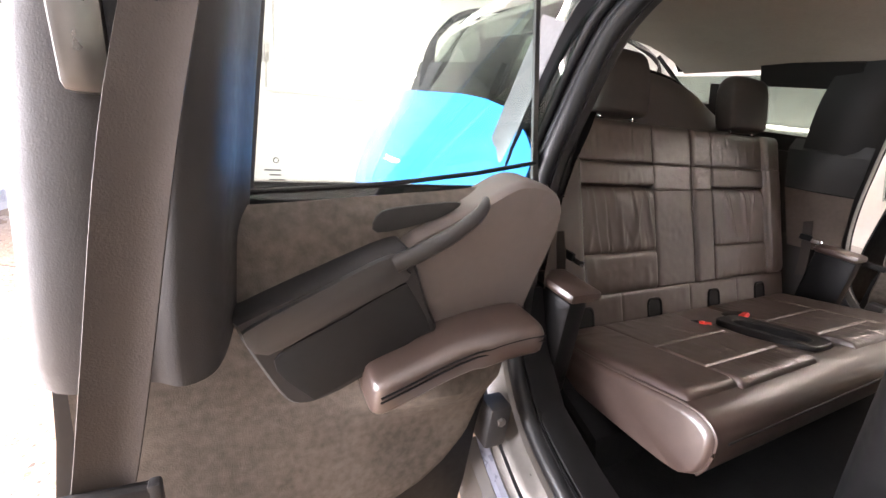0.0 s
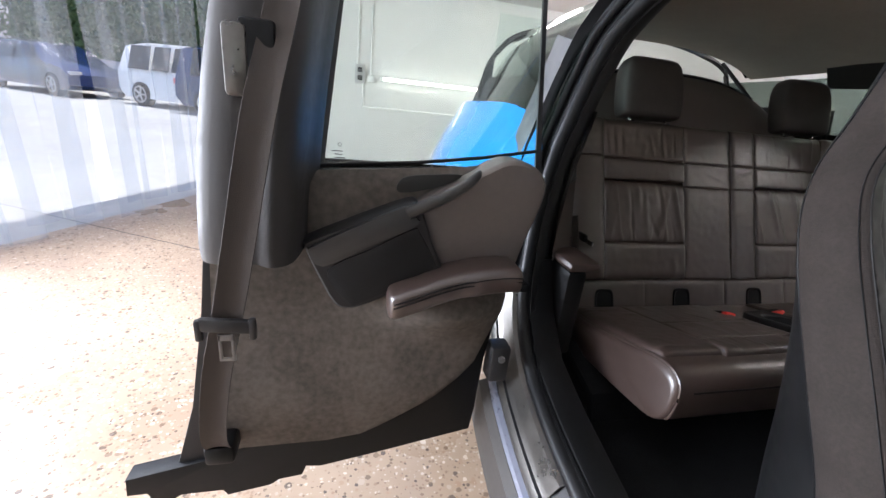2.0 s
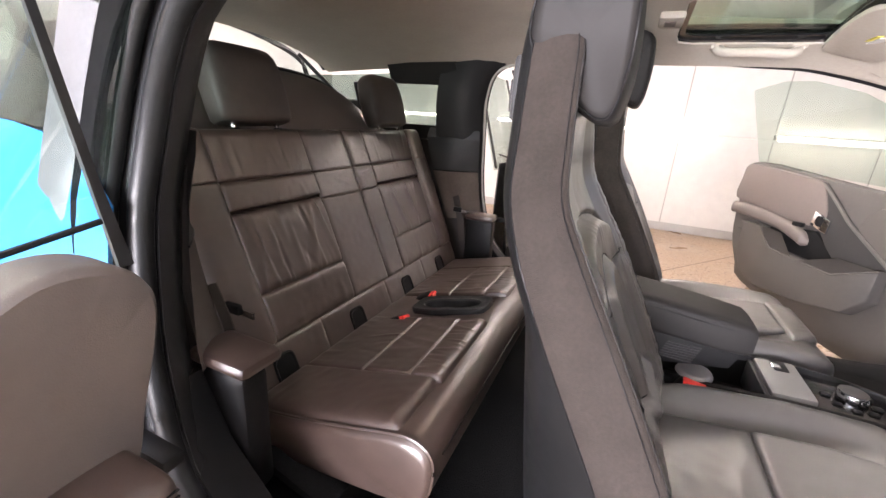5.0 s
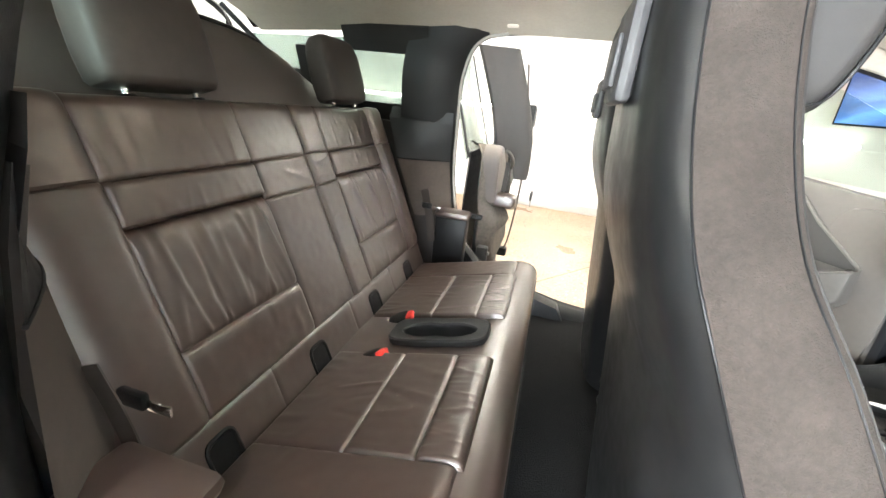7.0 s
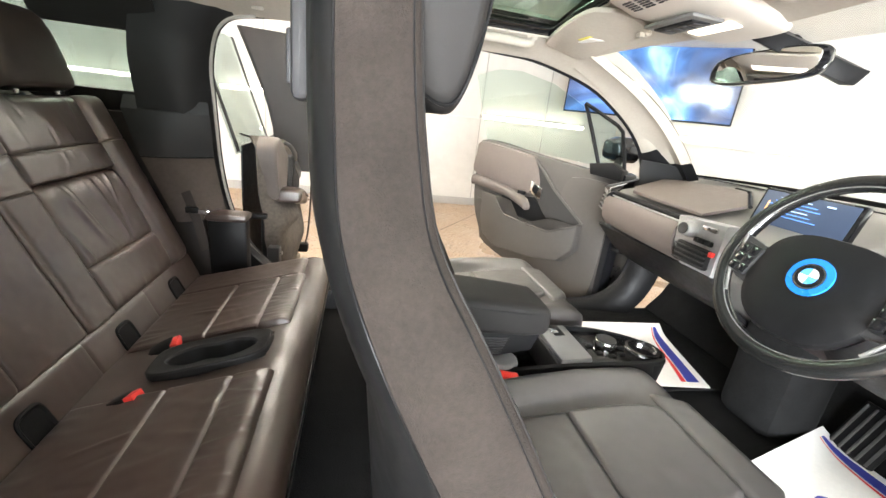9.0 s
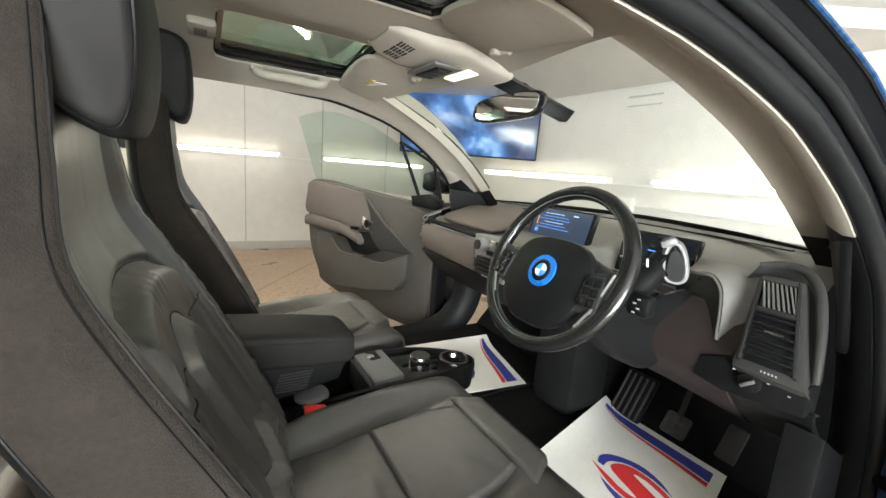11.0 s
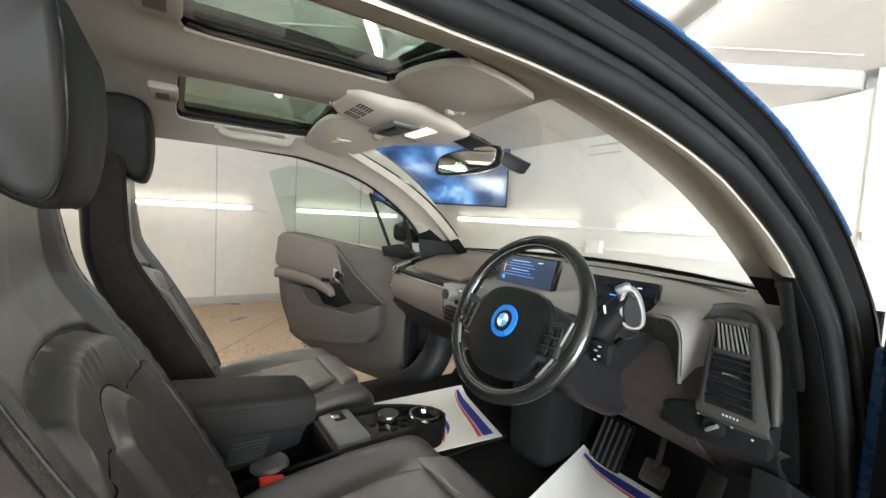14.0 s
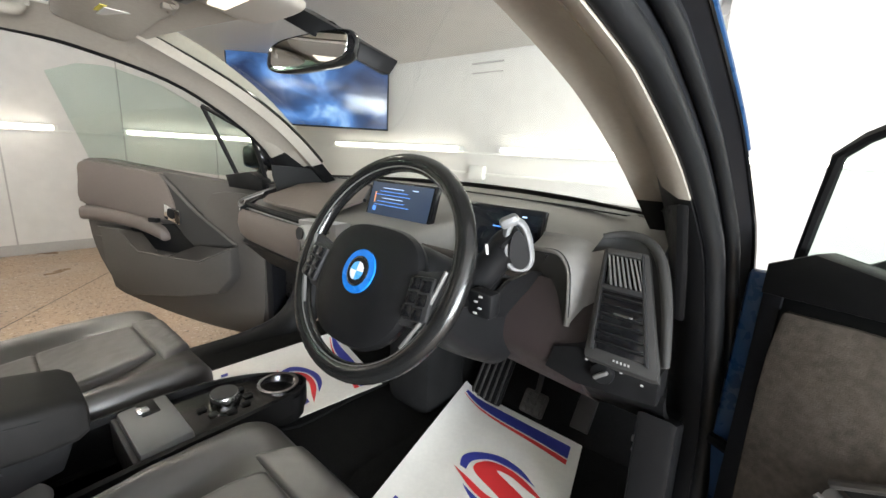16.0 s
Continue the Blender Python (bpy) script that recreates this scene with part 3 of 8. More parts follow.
part("bracket", cyl(c - nrm * 0.05, (3.95, 4.6, 1.9), 0.03, n=12), M_black, tv)

# clear strip curtain in the doorway
curtain = thing("strip_curtain", Q(0.5, 0.05, 2.0), "clear plastic strip curtain hanging in the doorway", "curtain")
part("rail", box(*Q((S0 + S1) / 2, 0.03, 2.03), S1 - S0, 0.05, 0.06, 0.004, QT), M_silver, curtain)
rnd = random.Random(4)
k, x = 0, S0 + 0.1
while x < S1 - 0.05:
    w, z0 = 0.2, rnd.choice((0.03, 0.05, 0.10, 0.02))
    y = 0.03 * (k % 2) + rnd.uniform(-0.01, 0.01)
    lean = rnd.uniform(-0.10, 0.06)
    rows = []
    for j in range(9):
        z = 2.02 + (z0 - 2.02) * j / 8
        rows.append([Q(x + lean * j / 8 + w * (i / 4 - 0.5), y + 0.012 * math.sin(i * 1.3 + k) + 0.02 * noise.noise(Vector((k, z, i * 0.3))), z) for i in range(5)])
    part("strip", sheet(rows), M_pvc, curtain)
    x, k = x + 0.168, k + 1

# ---- the yard outside ----
M_yard = mat("pale concrete yard", (0.42, 0.41, 0.39), 0.8, var=0.15, vscale=0.7, bump=0.3, grain=60)
M_hedge = mat("hedge leaves", (0.055, 0.10, 0.030), 0.6, var=0.5, vscale=3, bump=0.2, grain=40)
M_stone = mat("pale render", (0.55, 0.53, 0.50), 0.8, var=0.12, vscale=1.5, bump=0.3, grain=60)
M_doorgreen = mat("dark green paint", (0.02, 0.055, 0.045), 0.4, var=0.15, bump=0.1)
M_navy = mat("navy car paint", (0.010, 0.025, 0.10), 0.2, metal=0.3, var=0.03, bump=0, coat=0.8)
M_white = mat("white car paint", (0.75, 0.75, 0.75), 0.25, var=0.03, bump=0, coat=0.6)
M_tyre = mat("tyre", (0.015, 0.015, 0.015), 0.8, var=0.1, bump=0.2)
M_kerb = mat("kerb stone", (0.5, 0.49, 0.47), 0.8, var=0.12, vscale=3, bump=0.2, grain=50)
bm = bmesh.new()
bmesh.ops.create_grid(bm, x_segments=40, y_segments=40, size=150)
bmesh.ops.translate(bm, vec=(-10, -10, -0.02), verts=bm.verts)
solo("ground", bm, M_yard, "pale sunlit concrete yard outside", "ground", "structure")
# tall green doors folded back outside
gate = thing("yard_door", (-1.9, -4.6, 0), "dark green metal door folded open outside", "door")
gdir = Vector((-0.86, -0.5, 0)).normalized()
gturn = frame_of((0, 0, 0), gdir, (0, 0, 1)).to_3x3().to_4x4()
gc = Vector((-7.6, -7.1, 1.5))
part("leaf", box(*gc, 1.2, 3.0, 0.06, 0.01, gturn), M_doorgreen, gate)
part("notice", box(*(gc + Vector((0.05, 0.06, 0.3))), 0.35, 0.25, 0.01, 0.002, gturn), mat("yellow notice", (0.7, 0.6, 0.15), 0.6), gate, "plain yellow notice")
part("hinge_post", box(-8.1, -7.5, 1.5, 0.18, 0.18, 3.0, 0.01), M_grey, gate)

# hedge behind the cars
hb = bmesh.new()
rh = random.Random(7)
A, B = Vector((-21.5, -15.5, 0)), Vector((-13.0, 1.5, 0))
hd = (B - A).normalized()
hn = Vector((hd.y, -hd.x, 0))
for k in range(15000):
    s, z = rh.uniform(0, 1), rh.uniform(0.2, 6.0)
    depth = abs(rh.gauss(0, 0.5)) + 0.35 * noise.noise(Vector((s * 14, z * 0.9, 0)))
    p = A.lerp(B, s) - hn * 0 + (-hn if hn.x > 0 else hn) * depth + Vector((0, 0, z))
    q = Euler((rh.uniform(0, 6.3), rh.uniform(0, 6.3), rh.uniform(0, 6.3))).to_matrix()
    w = rh.uniform(0.06, 0.14)
    vs = [hb.verts.new(p + q @ Vector(v)) for v in ((-w, 0, 0), (0, -w * 0.5, 0.02), (w, 0, 0), (0, w * 0.5, 0.02))]
    hb.faces.new(vs)
hedge = thing("hedge", (A + B) / 2, "tall dense green hedge behind the parked cars", "hedge", kind="stuff")
part("leaves", hb, M_hedge, hedge)
core = []
for j in range(10):
    z = 6.2 * j / 9
    core.append([A.lerp(B, i / 60) + (-hn if hn.x > 0 else hn) * (0.85 + 0.3 * noise.noise(Vector((i * 0.4, z, 1)))) + Vector((0, 0, z)) for i in range(61)])
part("core", sheet(core, 0.1), M_hedge, hedge)
solo("low_wall", sheet([[A + hn * 0.9 * (1 if hn.x > 0 else -1) + Vector((0, 0, z)), B + hn * 0.9 * (1 if hn.x > 0 else -1) + Vector((0, 0, z))] for z in (-0.11, 1.1)], 0.25), M_kerb, "low pale boundary wall in front of the hedge", "wall", "structure")
house = thing("house", (-24, -20, 0), "pale rendered building beyond the yard", "building")
part("wall", box(-24.0, -19.5, 3.5, 6, 6, 7.4, 0.02), M_stone, house)
hx = -20.97
for yy in (-21.2, -18.2):
    part("window", box(hx, yy, 3.4, 0.12, 1.0, 1.6, 0.02), M_grey, house)
part("roof", prism([(-27.3, -23, 7.1), (-20.7, -23, 7.1), (-24, -23, 9)], (0, 7, 0)), M_grey, house)


def parked_car(at, heading, paint, label, tall=1.45, length=4.7, boxy=0.0):
    """A parked car, nose along heading."""
    ob = thing("parked_car", at, label, "car", "parked cars")
    M = Matrix.Translation(at) @ Matrix.Rotation(radians(heading), 4, "Z")
    h, l = tall, length / 2
    prof = [(-l, 0.45), (-l + 0.02, 0.75), (-l + 0.05, 0.95), (-l + 0.3 - 0.2 * boxy, h - 0.08), (-l + 0.7, h), (0.1, h), (0.55, h - 0.05), (1.25, 0.98), (l - 0.25, 0.85), (l, 0.65), (l, 0.35), (l - 0.2, 0.22), (-l + 0.2, 0.22)]
    rings = []
    for y in (-0.9, -0.86, -0.7, 0, 0.7, 0.86, 0.9):
        k = abs(y) / 0.9
        ring = []
        for x, z in prof:
            inset = 0.22 * max(0, (z - 0.95) / 0.5) if k > 0.7 else 0
            zz = z - (0.05 if k > 0.92 and z > 0.6 else 0)
            ring.append(M @ Vector((x * (1 - 0.03 * k), math.copysign(max(0, abs(y) - inset), y), zz)))
        rings.append(ring)
    part("body", loft(rings), paint, ob)
    for s in (-1, 1):
        for x0, x1 in ((-l + 0.5, -l + 1.25), (-l + 1.35, -0.2), (-0.1, 0.85)):
            zt = h - 0.1
            pts = [M @ Vector((x0, s * 0.89, 0.98)), M @ Vector((x1, s * 0.89, 0.98)), M @ Vector((min(x1, 0.55), s * (0.89 - 0.17), zt)), M @ Vector((x0 + 0.05, s * (0.89 - 0.17), zt))]
            part("window", prism(pts, M.to_3x3() @ Vector((0, s * 0.015, 0)), 0), M_gloss, ob)
        for x in (-l + 0.85, l - 0.9):
            w = part("wheel", cyl(M @ Vector((x, s * 0.70, 0.32 - 0.0)), M @ Vector((x, s * 0.915, 0.32)), 0.33, n=28, bev=0.03), M_tyre, ob)
            part("rim", disc_ring(M @ Vector((x, s * 0.92, 0.32)), M.to_3x3() @ Vector((0, s, 0)), 0.19, 0.225, 0.012), M_matt, w)
            for a in range(5):
                ang = 2 * math.pi * a / 5
                part("spoke", cyl(M @ Vector((x, s * 0.925, 0.32)), M @ Vector((x + 0.2 * math.cos(ang), s * 0.925, 0.32 + 0.2 * math.sin(ang))), 0.03, 0.02, 8), M_matt, w)
        part("rear_light", box(*(M @ Vector((-l + 0.03, s * 0.72, 0.8))), 0.06, 0.22, 0.14, 0.01, M.to_3x3().to_4x4()), M_red, ob)
        part("headlight", box(*(M @ Vector((l - 0.12, s * 0.68, 0.68))), 0.14, 0.3, 0.1, 0.02, M.to_3x3().to_4x4()), M_lightplastic, ob)
    return ob


parked_car((-15.6, -10.2, -0.02), 55, M_navy, "navy blue estate car parked by the hedge", 1.47, 4.8)
parked_car((-13.2, -5.3, -0.02), 60, M_white, "white sport utility car parked in the yard", 1.7, 4.3, 1)
parked_car((-11.9, -3.2, -0.02), 75, M_navy, "dark blue sport utility car parked in the yard", 1.72, 4.4, 1)


# ---- the car: shell, roof, openings ----
def side_y(z):
    """Half width of the body's door opening at a height."""
    K = [(0.0, 0.79), (0.45, 0.785), (0.6, 0.775), (0.8, 0.755), (1.0, 0.73), (1.15, 0.69), (1.26, 0.655), (1.34, 0.61), (1.375, 0.58), (1.5, 0.42)]
    return float(np.interp(z, [k[0] for k in K], [k[1] for k in K]))


OPENING = [(0.12, 0.505), (0.03, 0.60), (-0.025, 0.75), (-0.045, 0.92), (-0.042, 1.1), (-0.03, 1.24), (0.02, 1.335), (0.12, 1.365), (0.33, 1.374), (0.64, 1.376), (0.86, 1.368), (1.04, 1.355), (1.284, 1.293), (1.508, 1.161), (1.629, 1.013), (1.70, 0.80), (1.72, 0.62), (1.68, 0.47), (1.55, 0.39), (1.2, 0.375), (0.6, 0.385), (0.38, 0.415), (0.23, 0.455)]
OUT = [(p.x, p.y) for p in curve([(x, z, 0) for x, z in OPENING], 6, True)]
NO = len(OUT)


def around(d, dy, s, i0=0, i1=None, lift=0.0):
    """A line round the opening of side s: d outwards from its edge, dy away from the car's middle."""
    i1 = NO if i1 is None else i1
    line = []
    for k in range(i0, i1 + 1):
        (ax, az), (x, z), (bx, bz) = OUT[(k - 1) % NO], OUT[k % NO], OUT[(k + 1) % NO]
        t = Vector((bx - ax, bz - az)).normalized()
        nx, nz = -t.y, t.x
        line.append((x + nx * d, s * (side_y(z) + dy), z + nz * d + lift))
    return line


def near_index(x, z):
    return min(range(NO), key=lambda k: (OUT[k][0] - x) ** 2 + (OUT[k][1] - z) ** 2)


I_roof = near_index(-0.03, 1.24)
I_dash = near_index(1.62, 1.008)


def lerp_side(z):
    """Where the door opening's rear edge lies at a height."""
    return float(np.interp(z, [0.505, 0.60, 0.75, 0.92, 1.1], [0.12, 0.03, -0.025, -0.045, -0.042]))


I_trim = near_index(1.557, 1.09)
I_sill = near_index(1.2, 0.375)
car = thing("car", (0.6, 0, 0), "blue compact electric car with all doors open", "car")
for s in (-1, 1):
    part("door_seal", tube(around(0.017, 0.007, s, 0, NO - 1), 0.018, 12, True), M_seal, car, "black rubber door seal")
    part("door_seal", tube(around(0.052, 0.030, s, near_index(-0.045, 0.92), I_dash + 12), 0.011, 10), M_seal, car, "black rubber door seal")
    ranges = [("pillar_trim", I_roof + 9, I_trim, M_liner, "beige cloth pillar and roof trim"), ("sill_trim", I_trim, NO + 1, M_black, "black plastic sill trim"), ("pillar_trim", 1, I_roof + 9, M_blacktrim, "black rear pillar trim")]
    for nm, a, b, m, lab in ranges:
        part(nm, sheet([around(0.004, -0.004, s, a, b), around(0.006, -0.02, s, a, b), around(0.03, -0.05, s, a, b), around(0.075, -0.075, s, a, b), around(0.12, -0.08, s, a, b)] + ([around(0.17, -0.083, s, a, b), around(0.20, -0.085, s, a, b)] if m is M_blacktrim else []), 0.006), m, car, lab)
    if s > 0:
        part("opening_lip", tube(around(-0.002, -0.020, s, 3, I_roof + 12), 0.005, 8), M_lip, car, "pale grey edge of the door opening")
    part("door_frame", sheet([around(0.0, 0.0, s), around(0.02, 0.014, s), around(0.05, 0.020, s), around(0.075, 0.034, s), around(0.085, 0.06, s)], 0.006), M_frame, car, "dark painted door frame")
    a, b = near_index(0.38, 0.415), NO + near_index(0.0, 0.68)
    part("sill_plate", sheet([around(0.026, 0.022, s, a, b), around(0.03, 0.034, s, a, b), around(0.06, 0.046, s, a, b), around(0.09, 0.056, s, a, b), around(0.10, 0.07, s, a, b), around(0.125, 0.074, s, a, b)], 0.004), M_gunmetal, car, "graphite painted metal sill plate")
    a, b = near_index(1.55, 0.39), near_index(0.38, 0.415)
    part("sill_plate", sheet([around(0.024, 0.020, s, a, b), around(0.05, 0.03, s, a, b), around(0.085, 0.06, s, a, b), around(0.10, 0.075, s, a, b)], 0.004), M_grey, car)
    e = NO + near_index(0.12, 0.505)
    # same blue paint both sides; the near strip has its reflection coloured in
    part("outer_sill", sheet([around(0.1, 0.06, s, a, e), around(0.112, 0.082, s, a, e), around(0.125, 0.086, s, a, e)], 0.006), M_blue if s > 0 else M_sill_sheen, car, "painted sill panel")
    part("sill_cover", sheet([around(0.125, 0.087, s, a, e), around(0.145, 0.105, s, a, e), around(0.26, 0.105, s, a, e)], 0.006), M_doorgrey, car, "grey plastic lower sill cover")
    a, b = NO + near_index(0.12, 0.505), NO + near_index(-0.03, 1.24)
    part("hinge_pillar", sheet([around(0.08, 0.045, s, a, b), around(0.11, 0.06, s, a, b), around(0.17, 0.06, s, a, b)], 0.006), M_primer, car, "grey painted hinge pillar")
    # rear quarter: blue wing below, dark glass above, roof edge
    belt_z = lambda x: float(np.interp(x, [-1.24, -0.9, -0.42, -0.30, -0.20, -0.12, -0.06], [1.06, 1.09, 1.103, 1.100, 1.088, 1.050, 1.005]))
    rows = []
    for j in range(15):
        t = j / 14
        row = []
        for i in range(31):
            u = i / 30
            x = -0.06 - 1.18 * u
            z = 0.42 + (belt_z(x) - 0.42) * t
            bulge = 0.045 + 0.10 * math.sin(min(1, u * 2.2) * math.pi / 2) * math.sin(math.pi * min(1, (1 - t) * 1.6) / 2) - 0.30 * max(0, u - 0.55) ** 1.5
            row.append((x + (0.12 * (1 - t) ** 2 if i == 0 else 0) - 0.06 * (1 - t), s * (side_y(min(z, 1.05)) + bulge), z))
        rows.append(row)
    part("rear_wing", sheet(rows, 0.006), M_blue, car, "glossy blue rear wing")
    flap = curve([(-0.46, 0.925), (-0.52, 0.975), (-0.60, 0.985), (-0.655, 0.94), (-0.64, 0.85)], 6)
    part("filler_flap_gap", tube([(p.x, s * (side_y(p.y) + 0.045 + 0.10 * math.sin(math.pi * min(1, (1 - (p.y - 0.42) / 0.62) * 1.6) / 2) + 0.004), p.y) for p in flap], 0.003, 6), M_black, car)
    rows = []
    for j in range(9):
        t = j / 8
        row = []
        for i in range(17):
            u = i / 16
            x = -0.085 - 1.0 * u
            z = belt_z(x) - 0.004 + (1.352 - 0.05 * u - belt_z(x)) * t
            row.append((x + 0.10 * t * u, s * (side_y(min(1.34, z)) + 0.043 - 0.12 * u ** 2), z))
        rows.append(row)
    part("side_glass", sheet(rows, 0.004), M_qglass, car, "black tinted rear side glass")
    rl = [around(0.085, 0.06, s, I_roof + 5, I_dash + 6)]
    rl.append([(x, y * 0.985, z + 0.010) for x, y, z in rl[0]])
    rl.append([(x, y * 0.93, z + 0.022) for x, y, z in rl[0]])
    cut = near_index(0.95, 1.36) - (I_roof + 5)
    # roof edge is body blue, its shading painted in as a darker tone
    part("roof_edge", sheet([around(d, e, s, I_roof + 5, I_dash - 4) for d, e in ((0.0835, 0.058), (0.0855, 0.062), (0.088, 0.063), (0.089, 0.061))]), M_blue_shaded, car, "blue painted edge over the door frame")
    part("roof_rail", sheet([r[:cut + 1] for r in rl], 0.005), M_blue, car, "blue roof edge panel")
    part("pillar_cover", sheet([r[cut:] for r in rl], 0.005), M_gloss, car, "gloss black windscreen pillar cover")
    # near jamb takes the blue with shade in its colour, far one graphite
    part("front_jamb", box(1.735, s * 0.855, 0.66, 0.03, 0.13, 0.62, 0.01), M_blue_shaded if s < 0 else M_gunmetal, car, "painted door jamb")
    part("jamb_seam", box(1.716, s * 0.845, 0.80, 0.012, 0.02, 0.05, 0.004), M_black, car)

# roof lining with two roof windows
HX0, HX1 = 0.62, 1.005
HY0, HY1 = 0.135, 0.455


def liner_z(x, y):
    z = 1.455 - 0.075 * (abs(y) / 0.55) ** 3
    if x < 0.3:
        z -= 0.05 * ((0.3 - x) / 1.1) ** 1.5
    if x > 0.95:
        z -= 0.35 * (x - 0.95) ** 1.5
    if 0.55 < x < 1.1 and abs(y) < 0.16:
        z -= 0.018 * (1 + math.cos(math.pi * y / 0.16)) / 2
    return z


def front_x(x, y):
    """The lining's front runs back towards the pillars."""
    return x if x < 1.1 else 1.1 + (x - 1.1) * (0.15 - 0.115 * min(1.0, abs(y) / 0.5) ** 2) / 0.16


xs = sorted(set([-0.80, -0.65, -0.5, -0.35, -0.2, -0.05, 0.1, 0.25, 0.4, 0.5, 0.56, HX0 - 0.02, HX0, 0.7, 0.8, 0.9, 0.98, HX1, HX1 + 0.02, 1.1, 1.16, 1.22, 1.26]))
ys = sorted({v * k for k in (-1, 1) for v in (0, 0.05, 0.1, HY0 - 0.015, HY0, 0.2, 0.3, 0.4, HY1, HY1 + 0.015, 0.50, 0.54, 0.58)})
bm = bmesh.new()
V = {(x, y): bm.verts.new((front_x(x, y), y, liner_z(front_x(x, y), y))) for x in xs for y in ys}
for xa, xb in zip(xs, xs[1:]):
    for ya, yb in zip(ys, ys[1:]):
        if xa >= HX0 and xb <= HX1 and min(abs(ya), abs(yb)) >= HY0 and max(abs(ya), abs(yb)) <= HY1:
            continue
        bm.faces.new((V[xa, ya], V[xb, ya], V[xb, yb], V[xa, yb]))
bm.normal_update()
bmesh.ops.solidify(bm, geom=bm.faces[:], thickness=-0.012)
part("headliner", bm, M_liner, car, "beige cloth roof lining")
for s in (-1, 1):
    ya, yb = s * HY0, s * HY1
    rim = [(HX0, ya), (HX1, ya), (HX1, yb), (HX0, yb)]
    def rect(o, dz):
        cx, cy = (HX0 + HX1) / 2, (ya + yb) / 2
        pts = [(cx + (x - cx) + math.copysign(o, x - cx), cy + (y - cy) + math.copysign(o, y - cy)) for x, y in rim]
        line = []
        for k in range(4):
            p, q = pts[k], pts[(k + 1) % 4]
            for j in range(8):
                t = j / 8
                x, y = p[0] + (q[0] - p[0]) * t, p[1] + (q[1] - p[1]) * t
                line.append((x, y, liner_z(x, y) + dz))
        return line
    def soft(o, dz, r=0.028):
        """The same ring with rounded corners."""
        x0, x1, y0, y1 = HX0 - o + r, HX1 + o - r, min(ya, yb) - o + r, max(ya, yb) + o - r
        line = []
        for x, y, z in rect(o, dz):
            cx, cy = min(max(x, x0), x1), min(max(y, y0), y1)
            d = math.hypot(x - cx, y - cy)
            if d > 1e-6:
                x, y = cx + (x - cx) * r / d, cy + (y - cy) * r / d
            line.append((x, y, liner_z(x, y) + dz))
        return line
    part("roof_window_frame", sheet([rect(0.004, -0.0015), soft(0.001, -0.002), soft(-0.002, 0.003)], 0.0, True), M_liner, car, "beige wrapped roof window edge")
    part("roof_window_seal", sheet([soft(-0.002, 0.002), soft(-0.003, 0.007), soft(-0.006, 0.0105), soft(-0.019, 0.012), soft(-0.019, 0.017)], 0.0, True), M_gloss, car, "black roof window seal")
    g = []
    for i in range(7):
        x = HX0 - 0.04 + (HX1 - HX0 + 0.06) * i / 6
        g.append([(x, ya + (yb - ya) * (j / 6 * 1.06 - 0.03), liner_z(x, ya + (yb - ya) * j / 6) + 0.0175) for j in range(7)])
    pn = part("roof_window", sheet(g, 0.004), M_roofglass, car, "green tinted roof window")
    part("shade_handle", box(0.594, s * 0.285, liner_z(0.6, 0.28) - 0.004, 0.062, 0.125, 0.020, 0.0085), M_liner, car, "beige sunblind pull")
    part("shade_slot", box(0.592, s * 0.285, liner_z(0.6, 0.28) - 0.0135, 0.028, 0.065, 0.004, 0.0015), M_taupe, car)
# outer roof skin, closing the shell above the lining
xo = [-0.85, -0.6, -0.3, 0.0, 0.3, HX0 - 0.05, HX0, 0.8, HX1, HX1 + 0.05, 1.15, 1.26]
yo_ = sorted({k * v for k in (-1, 1) for v in (0, 0.1, HY0, 0.3, HY1, 0.52, 0.60)})
bm = bmesh.new()
V = {(x, y): bm.verts.new((front_x(x, y), y, liner_z(front_x(x, y), y) + 0.052 - 0.03 * (abs(y) > 0.56))) for x in xo for y in yo_}
for xa, xb in zip(xo, xo[1:]):
    for ya, yb in zip(yo_, yo_[1:]):
        if xa >= HX0 and xb <= HX1 and min(abs(ya), abs(yb)) >= HY0 and max(abs(ya), abs(yb)) <= HY1:
            continue
        bm.faces.new((V[xa, ya], V[xb, ya], V[xb, yb], V[xa, yb]))
part("roof", bm, M_gloss, car, "black glossy roof panel")

# windscreen and its frame
top = curve([(1.135, -0.50, 1.415), (1.235, -0.25, 1.437), (1.27, 0, 1.445), (1.235, 0.25, 1.437), (1.135, 0.50, 1.415)], 5)
bot = curve([(1.82, -0.63, 1.02), (1.96, -0.33, 1.03), (2.0, 0, 1.035), (1.96, 0.33, 1.03), (1.82, 0.63, 1.02)], 5)
rows = [[a.lerp(b, t) + Vector((0.05, 0, 0.05)) * math.sin(math.pi * t) * 0.8 for a, b in zip(top, bot)] for t in [j / 8 for j in range(9)]]
part("windscreen", sheet(rows), M_screenglass, car, "clear green-tinted windscreen")
part("screen_foot", sheet([[p + Vector((-0.004, 0, 0.001)) for p in rows[8]], [p.lerp(q, 0.22) + Vector((-0.004, 0, 0.001)) for p, q in zip(rows[8], rows[7])]], 0.003), M_black, car, "black printed foot of the windscreen")
